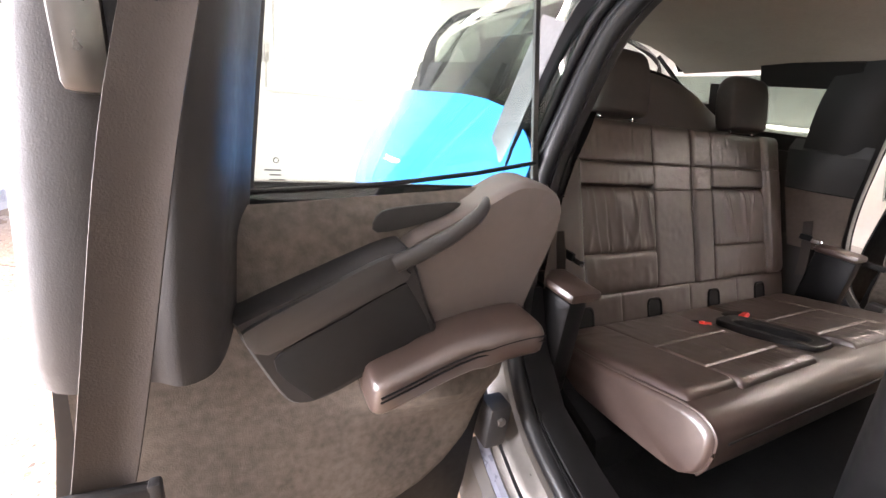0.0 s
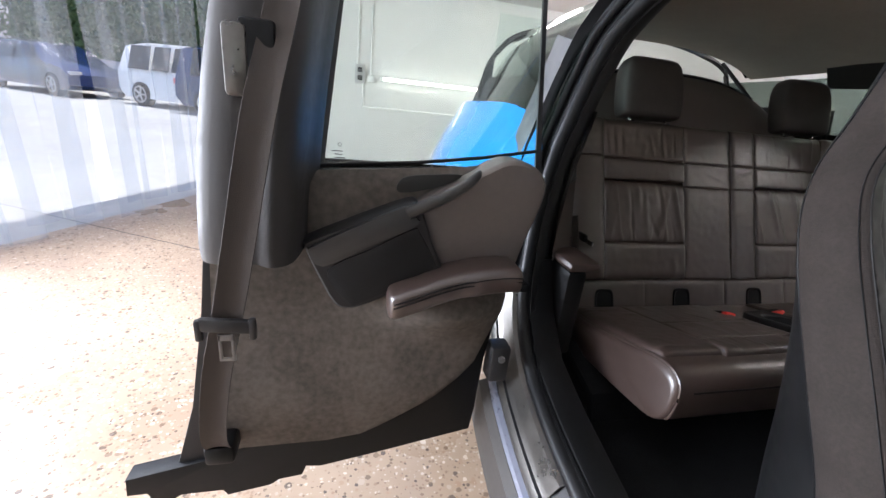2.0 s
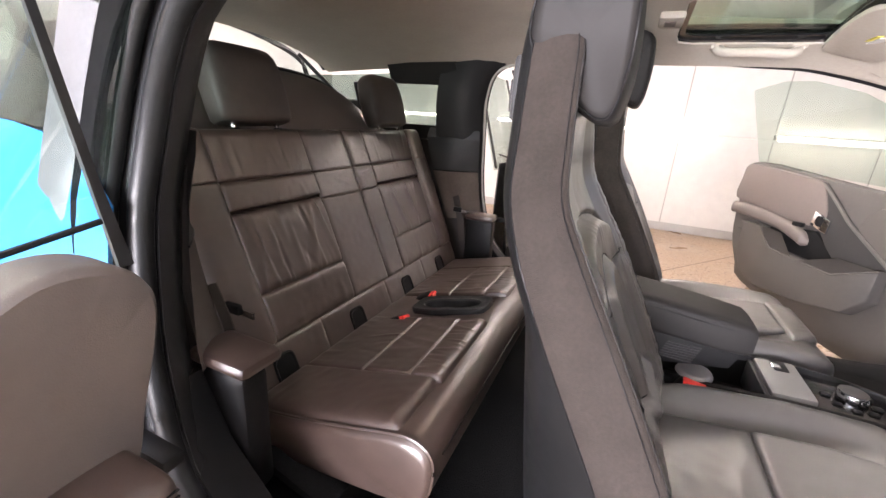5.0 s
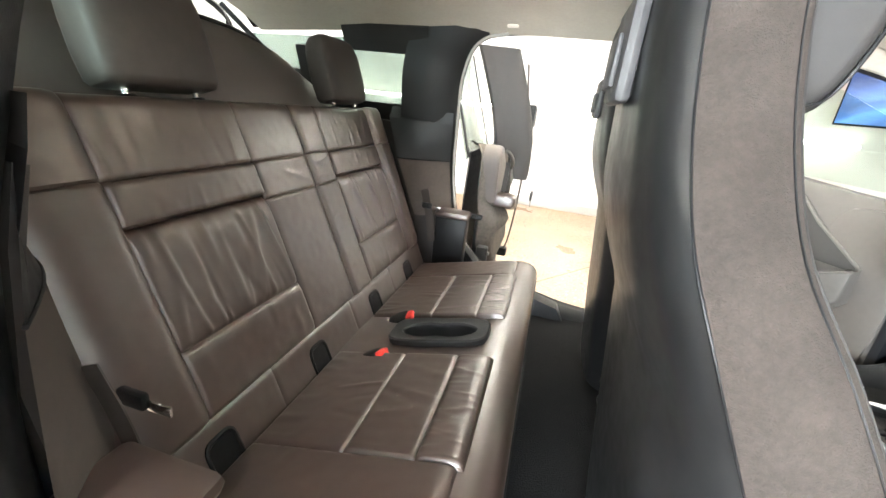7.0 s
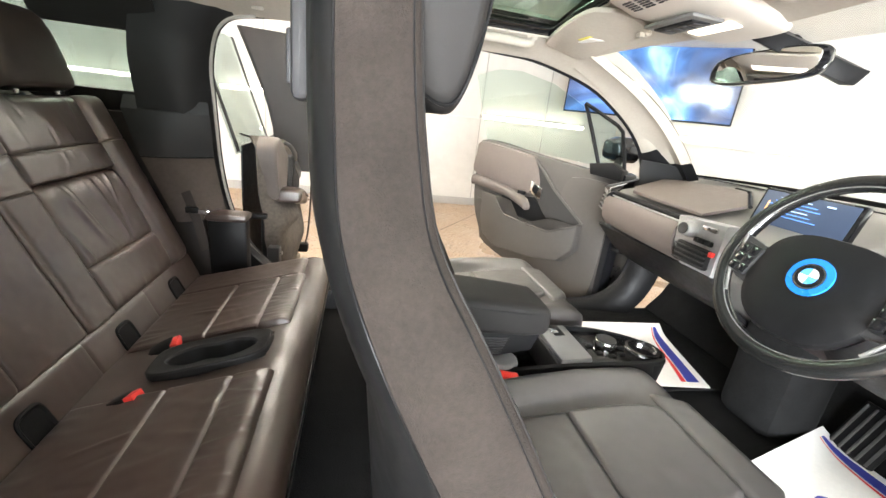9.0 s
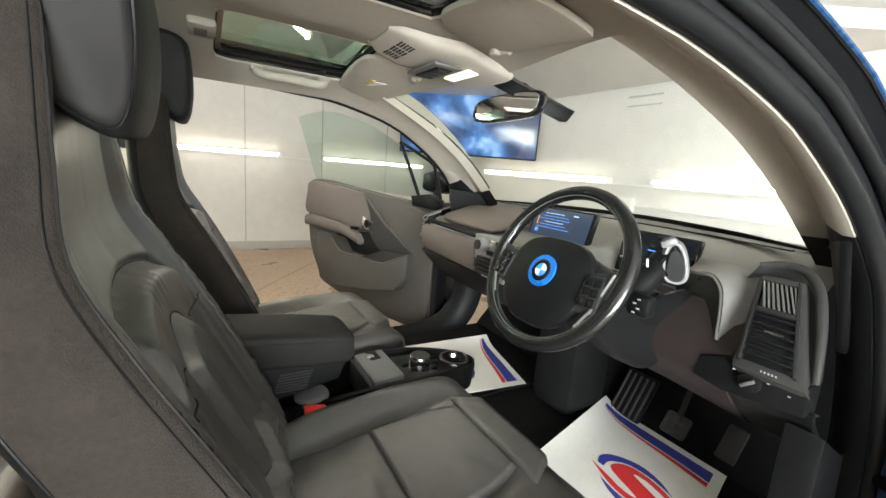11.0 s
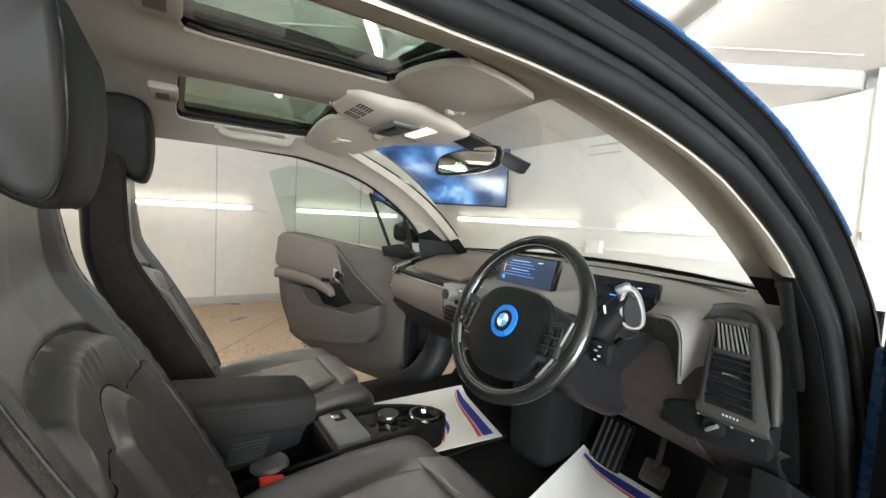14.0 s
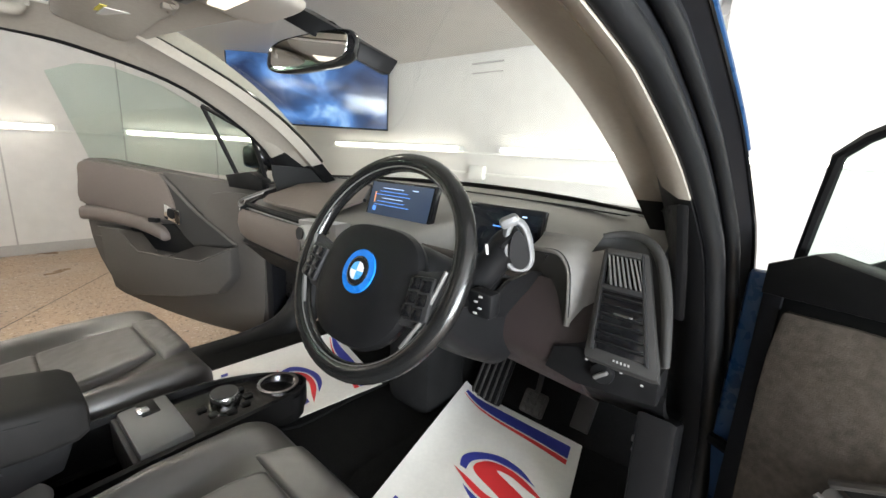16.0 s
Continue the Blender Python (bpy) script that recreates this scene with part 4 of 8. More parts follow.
for s in (-1, 1):
    i = 0 if s < 0 else -1
    whole = curve([r[i] for r in rows], 4)
    whole = [whole[0] + (whole[0] - whole[1]) * 2] + whole
    def trim_rows(edge):
        inner = [p + Vector((-0.03, -s * 0.04, 0)) for p in edge]
        lip = [Vector((p.x - 0.05, s * (side_y(p.z) - 0.075), p.z - 0.01)) for p in edge]
        return [inner, [a.lerp(b, 0.5) + Vector((-0.02, -s * 0.015, -0.005)) for a, b in zip(inner, lip)], lip, [p + Vector((-0.03, s * 0.06, -0.02)) for p in lip]]
    edge = [p for p in whole if p.z > 1.072]
    part("pillar_trim", sheet(trim_rows(edge), 0.006), M_liner, car, "beige cloth windscreen pillar trim")
    part("pillar_foot", sheet(trim_rows([p for p in whole if p.z < 1.088]), 0.006), M_black, car, "black pillar foot trim")
    part("pillar_frit", sheet([[p + Vector((0.01, s * 0.01, 0.006)) for p in edge], [p + Vector((0.0, s * 0.09, -0.03)) for p in edge]], 0.006), M_gloss, car)
    # dark corner trim at the pillar's foot
    if s > 0:
        part("corner_trim", sheet([[(1.565, 0.668, 1.070), (1.64, 0.655, 1.066), (1.72, 0.640, 1.058), (1.79, 0.628, 1.045)], [(1.57, 0.672, 1.03), (1.65, 0.659, 1.03), (1.73, 0.643, 1.03), (1.80, 0.628, 1.03)], [(1.585, 0.676, 0.985), (1.66, 0.664, 0.985), (1.75, 0.648, 0.99), (1.82, 0.630, 1.01)], [(1.60, 0.69, 0.87), (1.67, 0.68, 0.87), (1.75, 0.665, 0.88), (1.82, 0.64, 0.90)]], 0.010), M_blacktrim, car, "black corner trim below the pillar")
    else:
        part("corner_trim", prism([(1.56, -0.705, 1.085), (1.60, -0.715, 0.96), (1.66, -0.715, 0.86), (1.86, -0.665, 0.9), (1.84, -0.63, 1.02), (1.72, -0.645, 1.055), (1.64, -0.67, 1.075)], (0, 0.02, 0), 0.008), M_black, car, "black corner trim below the pillar")

# floor, firewall and luggage space
part("floor_pan", box(0.85, 0, 0.325, 2.2, 1.54, 0.05, 0.01), M_carpet, car, "black carpeted car floor")
part("firewall", sheet([[(1.88, -0.75, 0.34), (1.88, 0.75, 0.34)], [(1.95, -0.75, 0.42), (1.95, 0.75, 0.42)], [(2.05, -0.75, 0.62), (2.05, 0.75, 0.62)], [(2.05, -0.75, 1.0), (2.05, 0.75, 1.0)]], 0.03), M_carpet, car)
part("seat_base", sheet([[(0.20, -0.62, 0.30), (0.20, 0.62, 0.30)], [(0.16, -0.62, 0.42), (0.16, 0.62, 0.42)], [(0.0, -0.62, 0.47), (0.0, 0.62, 0.47)], [(-0.5, -0.62, 0.47), (-0.5, 0.62, 0.47)]], 0.02), M_carpet, car)
part("luggage_floor", box(-0.75, 0, 0.62, 0.6, 1.1, 0.05, 0.01), M_carpet, car)
for s in (-1, 1):
    part("luggage_side", sheet([[(x, s * (side_y(z) - 0.03), z) for x in (-1.05, -0.8, -0.6, -0.45)] for z in (0.45, 0.7, 0.95, 1.1, 1.2)], 0.02), M_grey, car)
    # quarter trim with its window
    part("quarter_trim", sheet([[(x, s * (side_y(z) - 0.065 - 0.03 * (z < 0.8)), z) for x in (-0.46, -0.35, -0.25, -0.15, -0.08)] for z in (0.40, 0.55, 0.7, 0.85, 0.98, 1.05)], 0.012), M_pillar, car, "taupe plastic rear quarter trim")
    part("quarter_trim", sheet([[(x, s * (side_y(z) - 0.05), z) for x in (-0.46, -0.3, -0.14)] for z in (1.28, 1.31, 1.345, 1.36)], 0.012), M_blacktrim, car)
    part("quarter_trim", sheet([[(x, s * (side_y(z) - 0.06), z) for x in (-0.66, -0.55, -0.45)] for z in (1.05, 1.12, 1.2, 1.28)], 0.012), M_blacktrim, car)
    part("inner_sill", prism([(-0.2, s * 0.70, 0.30), (0.52, s * 0.70, 0.30), (0.46, s * 0.70, 0.40), (0.25, s * 0.70, 0.455), (0.12, s * 0.70, 0.505), (0.03, s * 0.70, 0.60), (-0.03, s * 0.70, 0.72), (-0.2, s * 0.70, 0.72)], (0, s * 0.075, 0), 0.008), M_black, car, "black plastic inner sill")
    # leather side panel between the backrest and the door seal, black shoulder above it
    def side_line(z, n=10):
        x0, y0 = -0.15 - 0.42 * (z - 0.735), 0.585 + 0.30 * max(0.0, z - 0.93)
        x1, y1 = lerp_side(z) - 0.006, side_y(z) - 0.055
        return [(x0 + (x1 - x0) * k / n, s * (y0 + (y1 - y0) * (k / n) ** 1.4 - 0.008 * math.sin(math.pi * k / n)), z) for k in range(n + 1)]
    part("side_panel", sheet([side_line(z) for z in (0.72, 0.76, 0.80, 0.84, 0.88, 0.91, 0.925)]), M_fabric, car, "taupe fabric side panel")
    part("panel_seam", tube(side_line(0.927), 0.0025, 6), M_black, car)
    part("shoulder_trim", sheet([side_line(z) for z in (0.929, 0.96, 1.0, 1.04, 1.065)]), M_blacktrim, car, "black shoulder trim")
    ledge = side_line(1.065)
    part("shoulder_top", sheet([[Vector(p).lerp(Vector((p[0], s * (side_y(1.11) - 0.05), 1.105)), t) for p in ledge] for t in (0, 0.3, 0.6, 1)]), M_blacktrim, car)
    part("quarter_ledge", sheet([[(x, s * (side_y(z) - 0.022), z) for x in (-0.95, -0.7, -0.45, -0.2, -0.06)] for z in (1.0, 1.06, 1.112)], 0.008), M_blacktrim, car)
    # side bin beside the bench
    part("side_bin", box(-0.01, s * 0.668, 0.595, 0.13, 0.055, 0.25, 0.012), M_black, car)
    part("bin_lid", box(-0.005, s * 0.655, 0.732, 0.135, 0.09, 0.026, 0.012), M_leather, car, "brown leather bin lid")
# tailgate with an arched inner frame and glass
ring_o, ring_i = [], []
for k in range(33):
    a = math.pi * k / 32
    ring_o.append((-0.96, 0.68 * math.cos(a), 1.00 + 0.47 * math.sin(a) ** 0.45))
    ring_i.append((-0.95, 0.63 * math.cos(a), 1.08 + 0.375 * math.sin(a) ** 0.30))
part("tailgate_trim", sheet([ring_o, ring_i], 0.02), M_grey, car, "dark tailgate trim")
part("tailgate", box(-1.02, 0, 0.80, 0.1, 1.2, 0.66, 0.02), M_black, car)
part("rear_window", sheet([[(-0.965, y, 1.06), (-0.945, y, 1.45)] for y in (-0.63, -0.3, 0, 0.3, 0.63)]), M_glass, car, "clear rear window")
hump = lambda y: max(0.0, 1 - (abs(y) / 0.57) ** 3)
part("parcel_shelf", sheet([[(-0.415, y, 1.03), (-0.44, y, 1.06 + 0.03 * hump(y)), (-0.50, y, 1.07 + 0.12 * hump(y)), (-0.56, y, 1.08 + 0.165 * hump(y)), (-0.63, y, 1.09 + 0.18 * hump(y)), (-0.88, y, 1.10 + 0.17 * hump(y))] for y in [-0.57 + 0.0475 * k for k in range(25)]], 0.01), M_taupe, car, "taupe arched luggage cover")
part("shelf_edge", tube([(-0.60, y, 1.088 + 0.181 * hump(y)) for y in [-0.54 + 0.045 * k for k in range(25)]], 0.010, 8), M_black, car)
for s in (-1, 1):
    part("gas_strut", cyl((-0.72, s * 0.54, 1.22), (-0.90, s * 0.50, 1.38), 0.009, n=10), M_black, car)

# ---- rear bench ----
bench = thing("rear_bench", (0.1, 0, 0.35), "dark brown leather rear bench with pleated backrest", "car seat")
BK = frame_of((-0.105, 0, 0.545), (0, 1, 0), (-0.387, 0, 0.922))   # u across, v up the backrest, w out to the front
if BK.col[2].x < 0:
    BK = frame_of((-0.105, 0, 0.545), (0, 1, 0), (-0.387, 0, 0.922)) @ Matrix.Diagonal((1, 1, -1, 1))
part("backrest_core", prism([BK @ Vector((u, v, -0.012)) for u, v in ((-0.57, 0.03), (0.57, 0.03), (0.58, 0.4), (0.55, 0.585), (-0.55, 0.585), (-0.58, 0.4))], (-0.10, 0, -0.02), 0.02), M_leather, bench)
vz = lambda z: (z - 0.545) / 0.922
UB = (-0.590, -0.454, -0.147, 0.049, 0.151, 0.464, 0.590)
ZB = (0.610, 0.720, 0.905, 0.970, 1.088)
for s, (a, b) in ((-1, UB[1:3]), (1, UB[4:6])):
    n = 11 if s < 0 else 8
    part("back_panel", quilt(BK, a, b, vz(ZB[3]), vz(ZB[4]), 0.017, (0.010, 0.010, 0.010, 0.026), [(n, "v", 0.9, 0.0026, 0.006, 11 + s)], (0.006, 0.006, 0.006, 0.016), base=-0.05), M_leather, bench)
    part("back_panel", quilt(BK, a, b, vz(ZB[2]), vz(ZB[3]), 0.020, (0.010, 0.010, 0.009, 0.016), [(n, "v", 0.8, 0.0015, 0.006, 21 + s)], (0.006, 0.006, 0.010, 0.008)), M_leather, bench)
    part("back_panel", quilt(BK, a, b, vz(ZB[1]), vz(ZB[2]), 0.019, (0.014, 0.014, 0.030, 0.050), [(n, "v", 1.05, 0.0062, 0.0075, 31 + s), (n - 2, "v", 0.5, 0.003, 0.006, 36 + s)], (0.006, 0.006, 0.005, 0.017), step=0.0033), M_leather, bench)
    part("back_panel", quilt(BK, a, b, vz(ZB[0]), vz(ZB[1]), 0.021, (0.010, 0.010, 0.03, 0.026), [(5, "v", 0.6, 0.0014, 0.010, 41 + s)], (0.006, 0.006, 0.010, 0.008)), M_leather, bench)
    o0, o1 = UB[0:2] if s < 0 else UB[5:7]
    rim, dip = ((0.07, 0.03), (0.028, 0.018)) if s < 0 else ((0.03, 0.07), (0.018, 0.028))
    part("side_bolster", quilt(BK, o0, o1, vz(ZB[3]), vz(ZB[4]), 0.030, (*rim, 0.005, 0.026), [(4, "u", 0.6, 0.0012, 0.010, 51 + s)], (*dip, 0.004, 0.016), base=-0.06), M_leather, bench)
    part("side_bolster", quilt(BK, o0, o1, vz(ZB[0]), vz(ZB[3]), 0.031, (*rim, 0.03, 0.005), [(8, "u", 0.5, 0.0014, 0.010, 61 + s)], (*dip, 0.012, 0.004), base=-0.06), M_leather, bench)
for k, (a, b) in enumerate((UB[2:4], UB[3:5])):
    for j, (z0, z1) in enumerate(((ZB[3], ZB[4]), (ZB[2] - 0.01, ZB[3]), (ZB[0], ZB[2] - 0.01))):
        part("centre_panel", quilt(BK, a, b, vz(z0), vz(z1), 0.015 + 0.005 * k, (0.018, 0.018, 0.004, 0.026 if j == 0 else 0.004), [(3, "u", 0.7, 0.0010, 0.008, 70 + 3 * k + j)] if k == 0 else [(6, "u", 0.9, 0.0022, 0.006, 80 + j)], (0.009, 0.009, 0.003, 0.016 if j == 0 else 0.003), base=-0.05), M_leather, bench)
# strip with the child-seat covers
for a, b in ((-0.59, -0.300), (-0.300, 0.02), (0.02, 0.285), (0.285, 0.59)):
    part("lower_strip", quilt(BK, a, b, -0.10, vz(ZB[0]), 0.010, (0.003, 0.003, 0.02, 0.02), [(4, "v", 0.7, 0.0007, 0.012, 91)], (0.002, 0.002, 0.004, 0.006), step=0.006, base=-0.04), M_leather, bench)
for y in (-0.452, -0.16, 0.145, 0.425):
    cv = []
    for o, w in ((0.034, 0.006), (0.033, 0.0125), (0.030, 0.0140), (0.0275, 0.0125), (0.026, 0.0105), (0.015, 0.0105)):
        cv.append([BK @ Vector((y + math.copysign(abs(math.cos(t)) ** 0.5, math.cos(t)) * o, 0.0 + math.copysign(abs(math.sin(t)) ** 0.5, math.sin(t)) * o * 1.25, w)) for t in [2 * math.pi * k / 28 for k in range(28)]])
    ap = part("anchor_cover", loft(cv), M_black, bench, "black plastic anchor cover")
# cushion
PROF = [(-0.11, 0.50), (-0.10, 0.528), (0.0, 0.548), (0.12, 0.575), (0.22, 0.602), (0.285, 0.618), (0.32, 0.616), (0.345, 0.600), (0.353, 0.570), (0.350, 0.525), (0.335, 0.497), (0.29, 0.476), (0.1, 0.455), (-0.11, 0.45)]
rings = []
pc = [(p.x, p.y) for p in curve([(x, z, 0) for x, z in PROF], 4, True)]
for y in [-0.585, -0.584, -0.580, -0.573, -0.56, -0.40, -0.25, -0.1, -0.044, -0.037, 0, 0.03, 0.063, 0.070, 0.1, 0.25, 0.40, 0.56, 0.573, 0.580, 0.584, 0.585]:
    e = max(0.0, (abs(y) - 0.56) / 0.025)
    k = 1 - math.sqrt(max(0, 1 - e * e)) if e < 1 else 1
    cx, cz = 0.1, 0.48
    rings.append([(cx + (x - cx) * (1 - 0.06 * k), y, cz + (z - cz) * (1 - 0.16 * k) + (0.004 * noise.noise(Vector((x * 14, y * 14, 0))) if z > 0.52 else 0) - (0.05 if -0.038 < y < 0.064 and 0.035 < x < 0.245 and z > 0.5 else 0)) for x, z in pc])
part("cushion", loft(rings), M_leather, bench)
for s in (-1, 1):
    part("piping", tube([(0.1 + (x - 0.1) * 0.992, s * 0.574, 0.48 + (z - 0.48) * 0.985) for x, z in pc[2:40]], 0.003, 6), M_leather, bench)
part("front_seam", tube([(0.353, y, 0.578) for y in [-0.54 + 0.06 * k for k in range(19)]], 0.0022, 6), M_black, bench)
CU = frame_of((0, 0, 0.551), (0, 1, 0), (0.97, 0, 0.242))
if CU.col[2].z < 0:
    CU = CU @ Matrix.Diagonal((1, 1, -1, 1))
for s in (-1, 1):
    def span(a, b):
        return (a, b) if s > 0 else (-b, -a)
    rim_in = (0.008, 0.008)
    part("seat_panel", quilt(CU, *span(0.10, 0.405), -0.085, 0.092, 0.010, (*rim_in, 0.02, 0.010), [(9, "v", 0.55, 0.0024, 0.007, 100 + s)], base=-0.02), M_leather, bench)
    part("seat_panel", quilt(CU, *span(0.10, 0.405), 0.092, 0.218, 0.011, (*rim_in, 0.010, 0.014), [(8, "v", 0.9, 0.0019, 0.010, 110 + s), (5, "u", 0.6, 0.0012, 0.009, 113 + s)], base=-0.02), M_leather, bench)
    part("seat_bolster", quilt(CU, *span(0.405, 0.568), -0.085, 0.285, 0.011, (0.035, 0.008, 0.02, 0.03) if s < 0 else (0.008, 0.035, 0.02, 0.03), [(7, "u", 0.7, 0.0016, 0.010, 120 + s)], (0.012, 0.005, 0.005, 0.012) if s < 0 else (0.005, 0.012, 0.005, 0.012)), M_leather, bench)
    part("seat_front", quilt(CU, *span(0.10, 0.405), 0.218, 0.295, 0.012, (*rim_in, 0.012, 0.03), [(20, "v", 0.8, 0.0024, 0.005, 130 + s)], (0.005, 0.005, 0.006, 0.012), step=0.003), M_leather, bench)
# cup holder between the seats
cupm = thing("cup_holder", (0.13, 0.01, 0.58), "dark plastic twin cup holder in the bench's middle", "cup holder")
co = []
def slot(o, w):
    pts = []
    for k in range(40):
        t = 2 * math.pi * k / 40
        cu, sv = math.cos(t), math.sin(t)
        pts.append(CU @ Vector((0.013 + math.copysign(abs(sv) ** 0.45, sv) * (0.062 - o), 0.14 + math.copysign(abs(cu) ** 0.45, cu) * (0.128 - o), w)))
    return pts
def peanut(o, w):
    pts = []
    for k in range(40):
        t = 2 * math.pi * k / 40
        cu, sv = math.cos(t), math.sin(t)
        r = 0.040 - 0.010 * math.exp(-(cu / 0.25) ** 2)
        pts.append(CU @ Vector((0.013 + sv * (r - o), 0.14 + cu * (0.098 - o), w)))
    return pts
part("surround", loft([slot(0, -0.01), slot(0, 0.010), slot(0.003, 0.0125), slot(0.008, 0.012), slot(0.012, 0.010), peanut(-0.002, 0.010), peanut(0.002, 0.006), peanut(0.006, -0.05)], caps=False), M_blacktrim, cupm, "black moulded tray")
part("well_floor", loft([peanut(0.004, -0.045), peanut(0.004, -0.05)]), M_carpet, cupm)
for s, y in ((-1, -0.102), (1, 0.095)):
    bk = thing("belt_buckle", (0.0, y, 0.53), "black belt buckle with a red release button", "belt buckle", "rear belt buckles")
    tilt = Matrix.Rotation(radians(-28), 4, "Y") @ Matrix.Rotation(radians(s * 12), 4, "X")
    part("housing", box(0.0, y, 0.543, 0.06, 0.046, 0.034, 0.008, tilt), M_black, bk)
    part("button", box(0.020, y, 0.560, 0.038, 0.036, 0.018, 0.004, tilt), M_red, bk, "red release button")
    part("strap", box(-0.045, y, 0.515, 0.06, 0.03, 0.012, 0.004, tilt), M_web, bk)

# rear head restraints
for y, tag in ((-0.262, ""), (0.40, "")):
    hr = thing("head_restraint", (-0.36, y, 1.08), "dark brown leather head restraint on chrome posts", "head restraint", "rear head restraints")
    HM = frame_of((-0.335, y, 1.095), (0, 1, 0), (-0.30, 0, 0.954))
    if HM.col[2].x < 0:
        HM = HM @ Matrix.Diagonal((1, 1, -1, 1))
    rg = []
    for v, w, dd in ((0.0, 0.118, 0.024), (0.003, 0.128, 0.034), (0.012, 0.134, 0.041), (0.05, 0.137, 0.044), (0.10, 0.136, 0.045), (0.14, 0.132, 0.044), (0.168, 0.124, 0.040), (0.184, 0.112, 0.032), (0.191, 0.098, 0.022), (0.194, 0.08, 0.010)):
        rg.append([HM @ Vector((math.copysign(abs(math.cos(t)) ** 0.42, math.cos(t)) * w * 0.84, v + 0.012, math.copysign(abs(math.sin(t)) ** 0.45, math.sin(t)) * dd - 0.02)) for t in [2 * math.pi * k / 32 for k in range(32)]])
    part("cushion", loft(rg), M_head2, hr)
    for dy in (-0.07, 0.07):
        part("post", cyl(HM @ Vector((dy, -0.05, -0.02)), HM @ Vector((dy, 0.02, -0.02)), 0.006, n=12), M_chrome, hr)
        part("guide", cyl(HM @ Vector((dy, -0.012, -0.02)), HM @ Vector((dy, 0.0, -0.02)), 0.015, n=16, bev=0.003), M_black, hr)


# ---- rear doors, hinged at their rear edge and swung out ----
M_frit = mat("glass edge print", (0.02, 0.02, 0.02), 0.4, var=0.05, bump=0)


def lerp_tab(tab, v):
    return float(np.interp(v, [t[0] for t in tab], [t[1] for t in tab]))


def rear_door(s, label):
    ob = thing("rear_door", (0.1, s * 0.85, 0.4), label, "car door", "open doors of the car")
    lo = [(0.262, 1.485), (0.30, 1.50), (0.36, 1.535), (0.42, 1.53), (0.64, 1.51), (0.81, 1.50), (0.99, 1.47)]
    hi = [(0.262, 1.34), (0.293, 1.16), (0.35, 1.075), (0.41, 1.005), (0.493, 0.918), (0.57, 0.885), (0.653, 0.862), (0.74, 0.875), (0.85, 0.855), (0.92, 0.845), (0.965, 0.865), (0.985, 0.93)]

    def xf(a, z):
        x = 0.095 + 0.03 * max(0, min(1, (0.66 - z) / 0.2)) - 0.03 * max(0, (0.42 - z) / 0.12)
        x += 0.075 * math.exp(-((a - 1.02) / 0.13) ** 2 - ((z - 0.66) / 0.055) ** 2)       # swelling under the armrest
        x -= 0.035 * max(0, (z - 0.93) / 0.05) ** 2
        edge = lerp_tab(hi, z)
        x -= 0.05 * max(0, 1 - (a - edge) / 0.05) ** 2
        return x

    zs = [0.262, 0.267, 0.277, 0.293, 0.315, 0.34, 0.38, 0.42, 0.46, 0.50, 0.54, 0.58, 0.61, 0.64, 0.66, 0.68, 0.70, 0.73, 0.77, 0.81, 0.85, 0.89, 0.92, 0.945, 0.96, 0.972, 0.98]
    rows = []
    for z in zs:
        a0, a1 = lerp_tab(lo, z), lerp_tab(hi, z)
        row = []
        for i in range(31):
            a = a0 + (a1 - a0) * i / 30
            top = float(np.interp(a, [0.80, 1.01, 1.30], [1.0, 0.967, 0.943]))
            row.append((xf(a, z), s * a, z + (top - 0.98) * max(0.0, (z - 0.88) / 0.10)))
        rows.append(row)
    part("fibre_panel", sheet(rows, 0.012), M_kenaf, ob, "pressed grey-brown fibre door panel")
    # soft upper insert
    pts = [(0.985, 0.965), (0.93, 0.993), (0.88, 0.99), (0.845, 0.965), (0.838, 0.92), (0.865, 0.82), (0.885, 0.752), (0.93, 0.748), (1.05, 0.745), (1.09, 0.82), (1.115, 0.893), (1.05, 0.935)]
    out = [(p.x, p.y) for p in curve([(a, z, 0) for a, z in pts], 4, True)]
    ca, cz = 0.96, 0.87
    part("soft_insert", loft([[(0.05, s * a, z) for a, z in out], [(0.105, s * a, z) for a, z in out], [(0.116, s * (ca + (a - ca) * 0.985), cz + (z - cz) * 0.985) for a, z in out], [(0.122, s * (ca + (a - ca) * 0.94), cz + (z - cz) * 0.94) for a, z in out], [(0.126, s * (ca + (a - ca) * 0.6), cz + (z - cz) * 0.6) for a, z in out]]), M_taupe, ob, "taupe soft-touch insert")
    # black pocket box with its lid
    pts = [(1.325, 0.812), (1.315, 0.825), (1.22, 0.868), (1.13, 0.905), (1.105, 0.895), (1.075, 0.82), (1.05, 0.765), (1.07, 0.752), (1.16, 0.705), (1.21, 0.682), (1.245, 0.676), (1.27, 0.69), (1.30, 0.75)]
    out = [(p.x, p.y) for p in curve([(a, z, 0) for a, z in pts], 3, True)]
    ca, cz = 1.19, 0.79
    part("pocket", loft([[(0.08, s * a, z) for a, z in out], [(0.135, s * a, z) for a, z in out], [(0.142, s * (ca + (a - ca) * 0.96), cz + (z - cz) * 0.95) for a, z in out], [(0.142, s * (ca + (a - ca) * 0.5), cz + (z - cz) * 0.5) for a, z in out]]), M_pocket, ob, "black soft plastic door pocket")
    lid = [(1.283, 0.762), (1.20, 0.810), (1.122, 0.852), (1.105, 0.845), (1.068, 0.780), (1.078, 0.768), (1.15, 0.725), (1.222, 0.690), (1.24, 0.694)]
